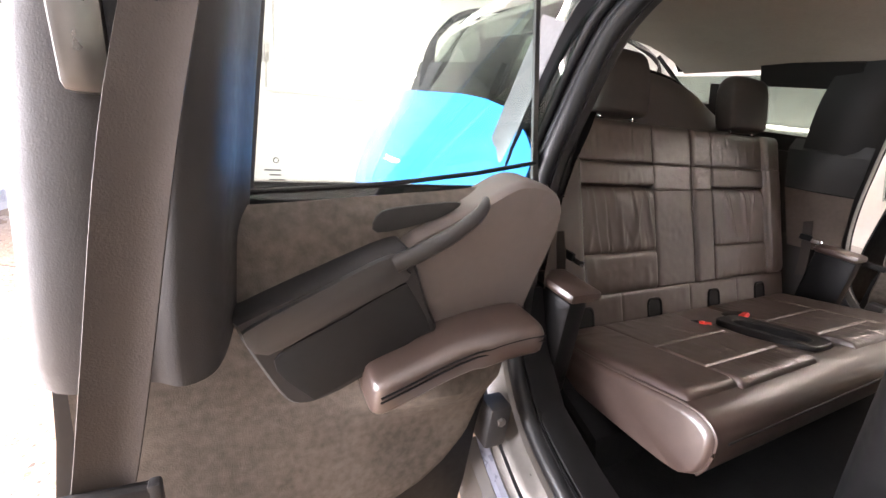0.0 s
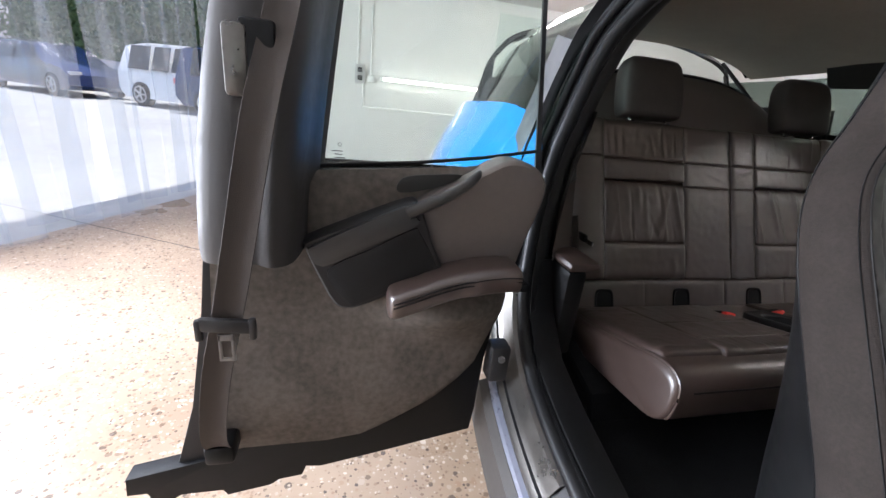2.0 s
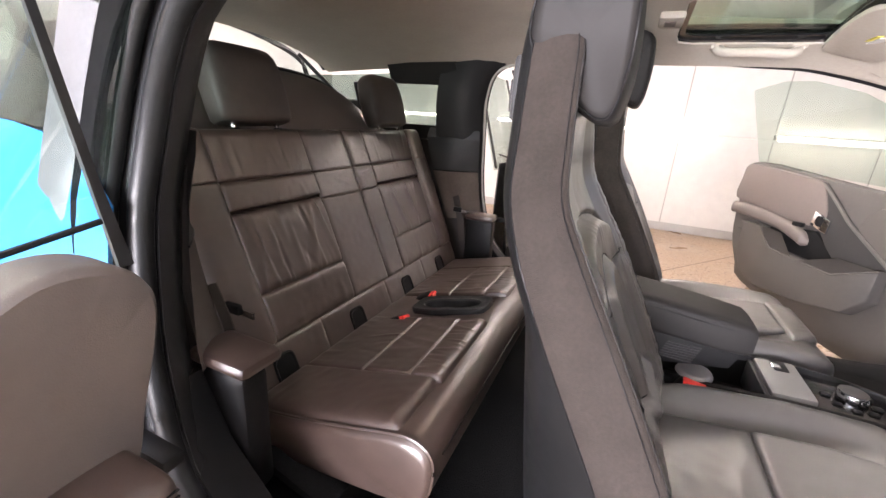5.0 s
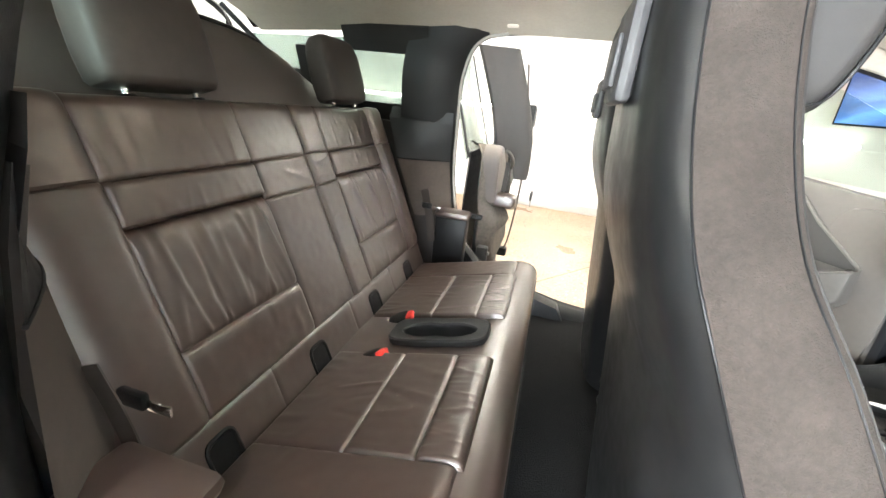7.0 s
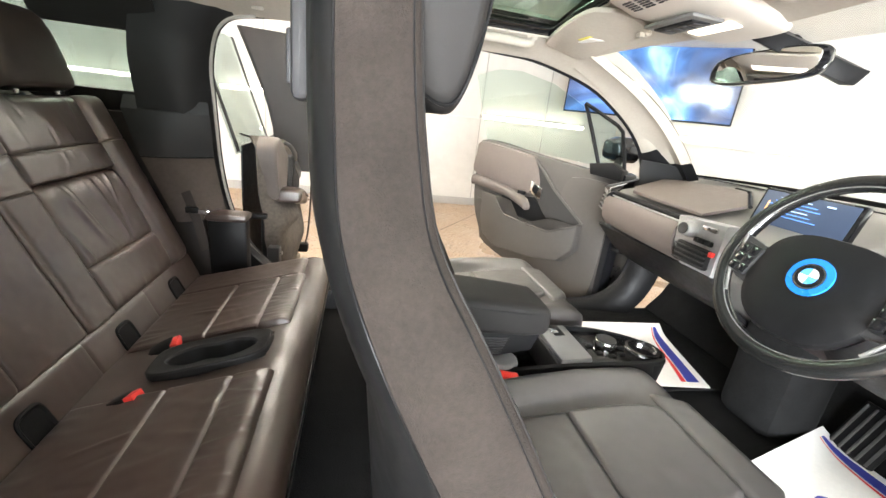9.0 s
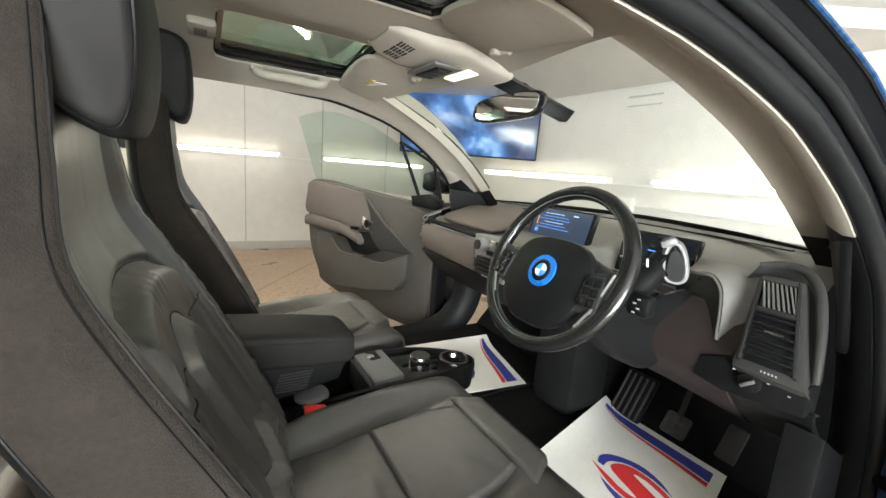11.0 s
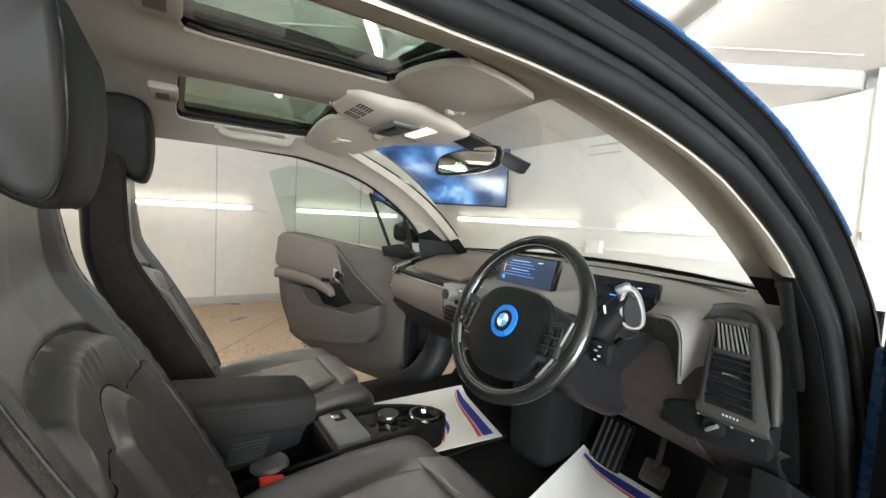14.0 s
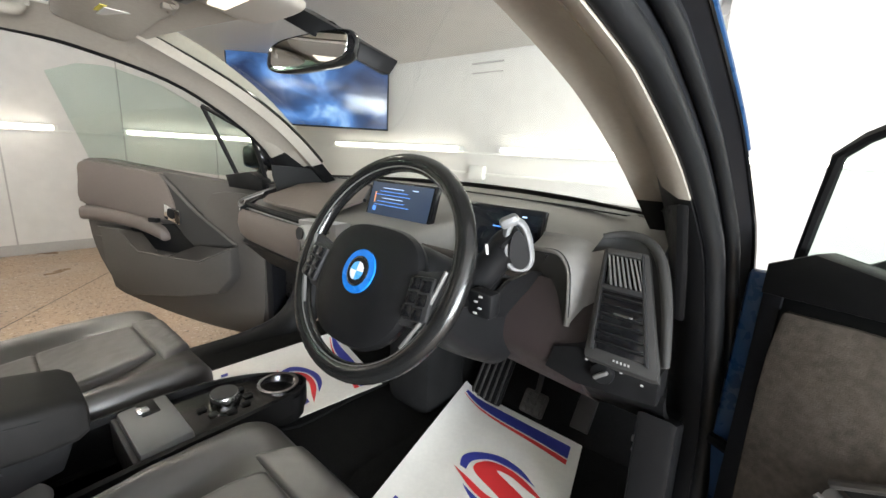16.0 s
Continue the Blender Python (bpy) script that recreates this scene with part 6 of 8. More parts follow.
    for lo, hi, line in ((-0.165, 0.165, lambda y: 1.005 - 0.022 * (y / 0.15) ** 2 - 1.1 * max(0.0, abs(y) - 0.145)), (-0.07, 0.07, lambda y: 0.947 - 0.035 * (abs(y) / 0.065) ** 2.5), (0.085, 0.195, lambda y: 0.915), (-0.195, -0.085, lambda y: 0.915), (-0.14, 0.14, lambda y: 0.787 - 0.50 * abs(y))):
        part("seam", tube([skin(lo + (hi - lo) * k / 28, line(lo + (hi - lo) * k / 28)) for k in range(29)], 0.0012, 6), M_black, ob)
    part("back_front", sheet(rows, 0.0), M_leather2, ob, "black leather backrest front")
    part("back_cap", sheet([both(top, 0, 2.0, 12), [(x, yc + (y - yc) * 0.5, z + 0.006) for x, y, z in both(top, 0, 2.0, 12)]]), M_wool, ob)
    # head restraint: a wedge whose front hangs down before the neck
    side = [(0.399, 1.262), (0.402, 1.300), (0.413, 1.330), (0.435, 1.348), (0.472, 1.356), (0.512, 1.352), (0.534, 1.338), (0.542, 1.312), (0.545, 1.250), (0.540, 1.195), (0.530, 1.162), (0.516, 1.153), (0.495, 1.160), (0.46, 1.185), (0.43, 1.215), (0.408, 1.24)]
    prof = [(p.x + dx * 0.7, p.y) for p in curve([(x, z, 0) for x, z in side], 4, True)]
    cx, cz = 0.49 + dx * 0.7, 1.275
    rg = []
    for q in (-1.0, -0.995, -0.975, -0.93, -0.85, -0.7, -0.35, 0, 0.35, 0.7, 0.85, 0.93, 0.975, 0.995, 1.0):
        e = max(0.0, (abs(q) - 0.7) / 0.3)
        k = 1 - 0.30 * (1 - math.sqrt(max(0.0, 1 - e * e)))
        rg.append([(cx + (x - cx) * k, yc + q * lerp_tab([(1.15, 0.092), (1.20, 0.108), (1.26, 0.125), (1.32, 0.130), (1.36, 0.122)], z), cz + (z - cz) * (0.35 + 0.65 * k) + dh) for x, z in prof])
    hr = part("head_restraint", loft(rg), M_head, ob, "black leather head restraint")
    for q in (3, 11):
        part("seam", tube([Vector(p) + Vector((0, 0.001 * (q - 7), 0)) for p in rg[q]], 0.0016, 6, True), M_black, hr)
    part("rear_latch", box(0.380 + dx, yc, 1.20 + dz, 0.018, 0.10, 0.10, 0.012), M_grey, ob)
    part("rear_slot", box(0.3685 + dx, yc, 1.19 + dz, 0.006, 0.07, 0.05, 0.003), M_grey, ob)
    # cushion
    CV = [(0.58, 0.565, 0.44, 0.19, 0.015), (0.66, 0.585, 0.42, 0.212, 0.028), (0.76, 0.590, 0.41, 0.235, 0.046), (0.88, 0.600, 0.41, 0.248, 0.045), (0.98, 0.618, 0.42, 0.25, 0.032), (1.06, 0.634, 0.44, 0.245, 0.014), (1.10, 0.636, 0.455, 0.238, 0.008), (1.13, 0.624, 0.48, 0.224, 0.003), (1.148, 0.598, 0.51, 0.205, 0.0), (1.153, 0.57, 0.535, 0.19, 0.0)]
    rg = []
    for x, zt, zb, hw, bol in curve(CV, 4):
        sec = [(0, zt), (0.3, zt), (0.5, zt + 0.02 * bol), (0.62, zt + 0.25 * bol), (0.74, zt + 0.75 * bol), (0.84, zt + bol), (0.92, zt + 0.85 * bol), (0.975, zt + 0.3 * bol), (1.0, zt - 0.025), (0.995, (zt + zb) / 2), (0.95, zb), (0.5, zb - 0.005), (0, zb - 0.005)]
        sm = [(p.x, p.y) for p in curve([(f, z, 0) for f, z in sec[:-1]], 3)] + [(0.25, zb - 0.005)]
        wob = 0.0018 * noise.noise(Vector((x * 22, yc, 1)))
        rg.append([(x, yc + f * hw, z + dz + wob) for f, z in sm] + [(x, yc - f * hw, z + dz + wob) for f, z in sm[:0:-1]])
    part("cushion", loft(rg), M_leather2, ob, "black leather seat cushion")
    F = frame_of((0.62, yc, 0.580 + dz), (0, 1, 0), (1, 0, 0.118))
    if F.col[2].z < 0:
        F = F @ Matrix.Diagonal((1, 1, -1, 1))
    narrow = lambda u, v: (u * (1 - 0.22 * max(0, (v - 0.33) / 0.115) ** 2), v)
    part("cushion_panel", quilt(F, -0.125, 0.125, 0.03, 0.247, 0.016, (0.014, 0.014, 0.03, 0.012), [(6, "u", 0.7, 0.0035, 0.010, 7), (5, "u", 0.5, 0.002, 0.007, 8)], (0.010, 0.010, 0.012, 0.006), base=-0.02), M_leather2, ob)
    part("cushion_panel", quilt(F, -0.125, 0.125, 0.247, 0.445, 0.017, (0.014, 0.014, 0.012, 0.016), [(3, "u", 0.6, 0.0014, 0.012, 9)], (0.010, 0.010, 0.006, 0.010), base=-0.02, skew=narrow), M_leather2, ob)
    part("cushion_front", quilt(F, -0.150, 0.150, 0.448, 0.515, 0.010, (0.014, 0.014, 0.012, 0.02), [(4, "u", 0.6, 0.0010, 0.010, 10)], (0.010, 0.010, 0.006, 0.012), base=-0.02, skew=lambda u, v: (u * (1 - 0.3 * (v - 0.45) / 0.065), v)), M_leather2, ob)
    part("seat_base", box(0.84, yc, 0.395 + dz * 0.4, 0.44, 0.40, 0.12, 0.02), M_black, ob)
    part("seat_rail", box(0.84, yc - 0.16, 0.357, 0.5, 0.035, 0.02, 0.004), M_silver, ob)
    part("seat_rail", box(0.84, yc + 0.16, 0.357, 0.5, 0.035, 0.02, 0.004), M_silver, ob)
    return ob


front_seat(-0.375, 0.0, 0.0, 0.0, "dark leather front seat with taupe wool sides")
front_seat(0.385, -0.01, 0.065, 0.04, "dark leather front seat beyond the console")


# ---- dashboard ----
dash = thing("dashboard", (1.7, 0, 0.6), "grey layered car dashboard with brown fascia", "dashboard")


def dash_profile(y):
    """Section of the dashboard at a distance across the car."""
    p = [(2.04, 1.030), (1.90, 1.030), (1.78, 1.016), (1.68, 0.968), (1.57, 0.958), (1.49, 0.945), (1.445, 0.925), (1.428, 0.90), (1.424, 0.86), (1.432, 0.83), (1.46, 0.805), (1.52, 0.775), (1.60, 0.72), (1.66, 0.66), (1.72, 0.62), (1.95, 0.60)]
    if y < -0.12:
        k = min(1, (-0.12 - y) / 0.06)
        q = [(2.04, 1.030), (1.90, 1.030), (1.80, 1.022), (1.72, 1.0), (1.66, 0.965), (1.63, 0.93), (1.60, 0.90), (1.56, 0.875), (1.53, 0.85), (1.52, 0.82), (1.53, 0.79), (1.56, 0.76), (1.60, 0.72), (1.64, 0.69), (1.72, 0.66), (1.95, 0.64)]
        p = [(a[0] + (b[0] - a[0]) * k, a[1] + (b[1] - a[1]) * k) for a, b in zip(p, q)]
    bend = 0.10 * (abs(y) / 0.66) ** 2.2
    return [(x - bend * (0.9 if x > 1.8 else -0.25), z) for x, z in p]


ysd = [-0.655, -0.62, -0.56, -0.5, -0.44, -0.36, -0.28, -0.2, -0.17, -0.14, -0.11, -0.05, 0.02, 0.1, 0.2, 0.3, 0.4, 0.5, 0.58, 0.64, 0.66]
part("dash_body", sheet([[(p.x, y, p.y) for p in curve([(x, z, 0) for x, z in dash_profile(y)], 3)] for y in ysd]), M_dash, dash, "grey grained dashboard body")
# upper shelf lid with its shadow gap and the brown band below
band = []
for k in range(25):
    y = 0.205 + 0.43 * k / 24
    bx = 0.025 * (y / 0.66) ** 2.2
    band.append([(1.418 + bx, y, 0.915), (1.408 + bx, y, 0.90), (1.404 + bx, y, 0.87), (1.410 + bx, y, 0.838), (1.432 + bx, y, 0.812), (1.46 + bx, y, 0.798)])
part("fascia_band", sheet(band, 0.008), M_fascia, dash, "brown soft fascia band")
lid = [(1.450, 0.17), (1.452, 0.40), (1.464, 0.53), (1.50, 0.575), (1.655, 0.625), (1.70, 0.60), (1.775, 0.42), (1.77, 0.34), (1.60, 0.17)]
part("shelf_lid", prism([(x, y, 0.950 + 0.235 * (x - 1.455) - 0.12 * max(0, x - 1.62)) for x, y in lid], (0, 0, 0.011), 0.004), M_fascia, dash, "brown leather shelf lid")
part("shelf_slot", tube([(x, y, 0.958 + 0.235 * (x - 1.455) - 0.12 * max(0, x - 1.62)) for x, y in ((1.785, 0.40), (1.775, 0.33), (1.60, 0.16))], 0.006, 8), M_black, dash)
part("shelf_gap", tube([(1.432 + 0.03 * (y / 0.66) ** 2.2, y, 0.932) for y in [0.19 + 0.46 * k / 12 for k in range(13)]], 0.010, 8), M_black, dash)
part("trim_line", tube([(1.424 + 0.03 * (y / 0.66) ** 2.2, y, 0.921) for y in [0.19 + 0.47 * k / 12 for k in range(13)]] + [(1.47, 0.685, 0.942), (1.54, 0.685, 0.965)], 0.0025, 6), M_matt, dash, "thin satin trim line")
# outer vent on the far side
vent = part("side_vent", prism([(1.425, 0.628, 0.925), (1.425, 0.628, 0.845), (1.46, 0.715, 0.845), (1.50, 0.725, 0.86), (1.51, 0.725, 0.935)], (0.05, 0.0, 0.02), 0.006), M_black, dash)
for k in range(5):
    z = 0.857 + 0.016 * k
    part("vent_slat", tube([(1.424 + 0.003 * k, 0.632, z), (1.455 + 0.003 * k, 0.712, z + 0.002), (1.492, 0.722, z + 0.006)], 0.0045, 8, flat=0.6), M_ventgrey, vent)
part("vent_frame", tube(curve([(1.425, 0.626, 0.93), (1.462, 0.705, 0.938), (1.52, 0.725, 0.955), (1.60, 0.70, 0.985)], 5), 0.004, 6), M_ventgrey, vent)
# centre vent panel with knob
cp = part("centre_panel", prism([(1.408, 0.035, 0.955), (1.402, 0.205, 0.945), (1.404, 0.20, 0.86), (1.42, 0.17, 0.80), (1.42, 0.05, 0.80)], (0.05, 0, 0), 0.008), M_matt, dash, "satin silver centre vent panel")
for a, b in ((0.055, 0.185),):
    vb = part("vent_body", box(1.407, 0.12, 0.845, 0.02, 0.12, 0.06, 0.006), M_black, cp)
    for k in range(4):
        part("vent_slat", box(1.396, 0.12, 0.824 + 0.014 * k, 0.012, 0.115, 0.004, 0.001), M_grey, cp)
part("knob", cyl((1.41, 0.145, 0.915), (1.375, 0.145, 0.918), 0.024, 0.021, 28, 0.003), M_matt, cp, "round silver knob")
part("knob_face", cyl((1.376, 0.145, 0.918), (1.371, 0.145, 0.9185), 0.017, n=24), M_grey, cp)
for k in range(5):
    part("button", box(1.398, 0.06 + 0.013 * k, 0.895, 0.012, 0.010, 0.014, 0.002), M_black, cp)
part("button", box(1.398, 0.075, 0.935, 0.012, 0.05, 0.014, 0.003), M_chrome, cp)
part("warning_button", box(1.396, 0.045, 0.87, 0.012, 0.014, 0.014, 0.002), M_red, cp, "red warning button")

# screens
M_ui = glow("screen blue glow", (0.08, 0.26, 0.80), 0.26)
M_ui2 = glow("screen pale glow", (0.45, 0.60, 0.90), 0.24)
M_ui3 = glow("screen orange glow", (0.9, 0.35, 0.12), 0.15)
M_uiback = glow("screen dark blue", (0.012, 0.020, 0.038), 0.5)


def screen(name, label, c, w, h, tilt, rows, back):
    F = frame_of(c, (0, -1, 0), (math.sin(radians(tilt)), 0, math.cos(radians(tilt))))
    if F.col[2].x > 0:
        F = F @ Matrix.Diagonal((1, 1, -1, 1))
    ob = thing(name, c, label, "screen")
    T3 = F.to_3x3().to_4x4()
    part("casing", box(*(F @ Vector((0, 0, -0.012))), w, h, 0.022, 0.006, T3), M_gloss, ob)
    part("display", box(*(F @ Vector((0, 0, 0.0002))), w - 0.02, h - 0.016, 0.002, 0.0005, T3), back, ob, "dark lit display")
    for u, v, bw, bh, m in rows:
        part("text_bar", box(*(F @ Vector((u, v, 0.0016))), bw, bh, 0.001, 0, T3), m, ob, "plain glowing bar of unreadable text")
    return ob, F


rows = [(-0.03 + 0.004 * (k % 2), 0.034 - 0.010 * k, 0.085 + 0.03 * ((k * 7) % 3), 0.0018, M_ui if k % 3 else M_ui2) for k in range(6)]
rows += [(-0.095, -0.028, 0.014, 0.014, M_ui), (-0.10, 0.005, 0.004, 0.03, M_ui3), (0.06, 0.036, 0.02, 0.003, M_ui2)]
sc, F = screen("centre_display", "freestanding dark display with blue glowing text bars", (1.607, 0.018, 1.004), 0.265, 0.116, 16, rows, M_uiback)
part("stand", tube([F @ Vector((0, -0.03, -0.02)), (1.66, 0, 0.985)], 0.025, 12, flat=0.5), M_black, sc)
sc, F = screen("instrument_display", "small dark instrument display behind the wheel", (1.622, -0.315, 0.972), 0.215, 0.125, 12, [(0.005, 0.012, 0.05, 0.003, M_ui), (0.03, -0.012, 0.03, 0.003, M_ui), (0.06, 0.042, 0.012, 0.003, M_ui2), (0.02, -0.03, 0.03, 0.002, M_ui2)], M_screen)
arc = [F @ Vector((0.055 + 0.02 * math.cos(t), 0.0 + 0.02 * math.sin(t), 0.002)) for t in [0.2 + 0.4 * k for k in range(9)]]
part("dial_arc", tube(arc, 0.0007, 6), M_ui, sc)
part("stand", box(1.66, -0.315, 0.93, 0.06, 0.16, 0.05, 0.01), M_black, sc)

# dashboard's driver side: cowl, trim fin, end vent, switch panel, knee panel
ridge = curve([(1.575, -0.425, 0.962), (1.535, -0.472, 0.972), (1.518, -0.515, 0.975), (1.505, -0.543, 0.952), (1.492, -0.556, 0.905), (1.482, -0.562, 0.855)], 6)
part("cowl_ridge", tube(ridge, 0.005, 10), M_dash, dash, "grey stitched ridge beside the instruments")
part("ridge_seam", tube([p + Vector((-0.004, -0.003, 0.004)) for p in ridge[4:-2]], 0.0009, 6), M_black, dash)
hollow = curve([(1.60, -0.44, 0.995), (1.578, -0.50, 1.001), (1.562, -0.556, 0.997), (1.545, -0.598, 0.965), (1.522, -0.612, 0.91), (1.492, -0.612, 0.848)], 6)
part("cowl_side", sheet([ridge, [p.lerp(q, 0.35) + Vector((0.012, 0, 0)) for p, q in zip(ridge, hollow)], [p.lerp(q, 0.7) + Vector((0.012, 0, 0)) for p, q in zip(ridge, hollow)], hollow]), M_dash, dash, "grey dashboard skin between ridge and vent")
part("cowl_face", sheet([ridge, [p + Vector((0.006, 0.012, -0.012)) for p in ridge], [p + Vector((0.03, 0.045 * (1 if p.y < -0.5 else 0.6), -0.05)) for p in ridge], [p + Vector((0.05, 0.085 * (1 if p.y < -0.5 else 0.5), -0.10)) for p in ridge]]), M_wedge, dash, "dark cowl face below the ridge")
# end vent: a trapezoid frame with slanted fins above level louvres, under a rounded hood
VB = Vector((1.437, -0.628, 0.855))
VF = frame_of(VB, (0, -1, 0), (0.093, 0.0, 0.135))
if VF.col[2].x > 0:
    VF = VF @ Matrix.Diagonal((1, 1, -1, 1))
V3 = VF.to_3x3().to_4x4()
VN = VF.col[2].to_3d()


def vent_at(a, v, w=0.0):
    """A point of the vent: a from 0 to 1 across, v metres up its face, w out of it."""
    left, right = -0.028 * v / 0.164, 0.078 - 0.050 * v / 0.164
    return VF @ Vector((left + (right - left) * a, v, w))


def vent_plate(name, a0, a1, v0, v1, w, deep, m, bev=0.0015, label=""):
    return part(name, prism([vent_at(a0, v0, w), vent_at(a1, v0, w), vent_at(a1, v1, w), vent_at(a0, v1, w)], VN * deep, bev), m, dash, label)


vent_plate("vent_tower", -0.22, 1.24, -0.02, 0.182, -0.06, 0.054, M_wedge, 0.012, "grey grained vent tower")
vent_plate("vent_recess", 0.0, 1.0, 0.0, 0.162, -0.012, 0.008, M_gloss, 0.001)
vent_plate("vent_frame", -0.08, 0.0, -0.004, 0.172, -0.008, 0.012, M_blacktrim, 0.002, "slate grey vent frame")
vent_plate("vent_frame", 1.0, 1.06, -0.004, 0.172, -0.008, 0.012, M_blacktrim, 0.002)
vent_plate("vent_frame", 0.0, 1.0, 0.162, 0.172, -0.008, 0.014, M_wedge, 0.002)
vent_plate("vent_frame", 0.0, 1.0, 0.098, 0.108, -0.008, 0.012, M_blacktrim, 0.002)
for k in range(8):
    a = 0.02 + 0.125 * k
    part("vent_fin", prism([vent_at(min(1, a + 0.16), 0.109, -0.003), vent_at(min(1, a + 0.215), 0.109, -0.003), vent_at(min(1, a + 0.055), 0.161, -0.003), vent_at(a, 0.161, -0.003)], VN * 0.006, 0.0008), M_ventgrey, dash)
for k in range(6):
    vent_plate("vent_slat", 0.02, 0.98, 0.010 + 0.0155 * k, 0.0135 + 0.0155 * k, -0.004, 0.008, M_black, 0.0008)
vent_plate("vent_tab", 0.36, 0.78, 0.0575, 0.0615, 0.004, 0.004, M_chrome, 0.0008, "chrome vent tab")
for k in range(5):
    vent_plate("vent_mark", 0.40 + 0.07 * k, 0.43 + 0.07 * k, -0.012, -0.0085, -0.006, 0.002, M_lightplastic, 0)
hood = curve([(1.560, -0.578, 1.012), (1.572, -0.61, 1.020), (1.567, -0.65, 1.016), (1.545, -0.682, 0.990), (1.508, -0.707, 0.935), (1.478, -0.722, 0.880), (1.470, -0.728, 0.845)], 5)
part("hood_side", sheet([[p + Vector((-0.010, 0.014, -0.030)) for p in hood], hood, [p + Vector((0.05, 0.004, -0.008)) for p in hood]], 0.006), M_blacktrim, dash)
part("vent_hood", tube(hood, [0.006 + 0.003 * math.sin(math.pi * k / (len(hood) - 1)) for k in range(len(hood))], 12), M_wedge, dash, "rounded grey hood round the vent")
# flat black switch panel under the vent
part("switch_panel", prism([(1.462, -0.538, 0.775), (1.458, -0.552, 0.822), (1.452, -0.60, 0.840), (1.446, -0.728, 0.842), (1.450, -0.728, 0.786), (1.456, -0.60, 0.768)], (0.06, 0, 0), 0.006), M_black, dash, "black light switch panel")
part("light_switch", cyl((1.458, -0.645, 0.812), (1.443, -0.645, 0.810), 0.019, n=24, bev=0.003), M_black, dash)
part("switch_grip", box(1.440, -0.645, 0.810, 0.008, 0.007, 0.026, 0.002, Matrix.Rotation(radians(50), 4, "X")), M_ventgrey, dash, "satin switch grip")
for dy, dz_ in ((0.028, 0.014), (-0.028, 0.012), (0.0, 0.026), (-0.060, 0.004)):
    part("switch_mark", box(1.4495, -0.645 + dy, 0.810 + dz_, 0.004, 0.004, 0.0025, 0), M_lightplastic, dash)
# brown panel that runs from the shelf down to the driver's knees
part("knee_panel", sheet([[(p.x + 0.10 * max(0, -0.42 - y) * -0.2, y, p.y + 0.05 * min(0, y + 0.35)) for p in curve([(1.535, 0.925, 0), (1.500, 0.885, 0), (1.472, 0.84, 0), (1.468, 0.80, 0), (1.50, 0.755, 0), (1.57, 0.70, 0), (1.65, 0.655, 0), (1.76, 0.625, 0)], 3)] for y in (-0.10, -0.2, -0.3, -0.4, -0.5, -0.56, -0.60)], 0.012), M_knee, dash, "dark brown knee panel")
part("knee_panel", sheet([[(1.47, y, 0.785), (1.49, y, 0.755), (1.57, y, 0.69), (1.65, y, 0.642), (1.76, y, 0.615)] for y in (-0.59, -0.65, -0.70, -0.735)], 0.012), M_black, dash)
part("kick_panel", prism([(1.47, -0.70, 0.76), (1.66, -0.69, 0.66), (1.80, -0.67, 0.45), (1.74, -0.69, 0.34), (1.46, -0.71, 0.36)], (0, -0.06, 0), 0.01), M_black, dash)
for k in range(3):
    part("kick_button", box(1.535 + 0.014 * k, -0.690, 0.665 - 0.03 * k, 0.010, 0.006, 0.010, 0.002), M_lightplastic, dash)
part("lower_centre", box(1.72, -0.02, 0.57, 0.20, 0.19, 0.44, 0.04), M_carpet, dash, "black lower dashboard centre")
part("glove_box", sheet([[(1.46, y, 0.80), (1.50, y, 0.76), (1.56, y, 0.70), (1.66, y, 0.64), (1.80, y, 0.62)] for y in (0.08, 0.2, 0.4, 0.6, 0.68)], 0.015), M_black, dash)
part("defrost_slot", sheet([[(1.86 - 0.10 * (y / 0.6) ** 2, y, 1.031), (1.88 - 0.10 * (y / 0.6) ** 2, y, 1.031)] for y in [-0.55 + 0.1 * k for k in range(12)]], 0.003), M_black, dash)

# ---- steering wheel and column ----
WC = Vector((1.212, -0.352, 0.975))
WN = Vector((-0.9, 0, 0.436)).normalized()
WF = frame_of(WC, (0, -1, 0), (0.436, 0, 0.9))      # u to the driver's right, v up
if WF.col[2].to_3d().dot(WN) < 0:
    WF = WF @ Matrix.Diagonal((1, 1, -1, 1))
W3 = WF.to_3x3().to_4x4()
wheel = thing("steering_wheel", WC, "black leather steering wheel with a blue ringed badge", "steering wheel")
rim = []
for k in range(64):
    t = 2 * math.pi * k / 64
    rim.append(WF @ Vector((0.166 * math.cos(t), 0.164 * math.sin(t), 0.0)))
def rim_mesh():
    rings = []
    for k in range(64):
        t = 2 * math.pi * k / 64
        c, r = Vector((math.cos(t), math.sin(t), 0)), 0.0150
        fat = 1.12 if abs(math.sin(t)) < 0.35 else 1.0
        rings.append([WF @ (c * 0.1685 + c * r * fat * math.cos(q) + Vector((0, 0, 1)) * 0.0145 * math.sin(q)) for q in [2 * math.pi * j / 14 for j in range(14)]])
    rings.append(rings[0])
    bm = sheet(rings, 0, True)
    bmesh.ops.remove_doubles(bm, verts=bm.verts, dist=1e-6)
    return bm
part("rim", rim_mesh(), M_rim, wheel)
sv = [WF @ Vector((0.1578 * math.cos(t), 0.1578 * math.sin(t), 0.0100)) for t in [2 * math.pi * k / 72 for k in range(72)]]
part("silver_inlay", tube(sv, 0.0011, 8, True), M_ventgrey, wheel, "thin satin inlay round the inner rim")
hub = []
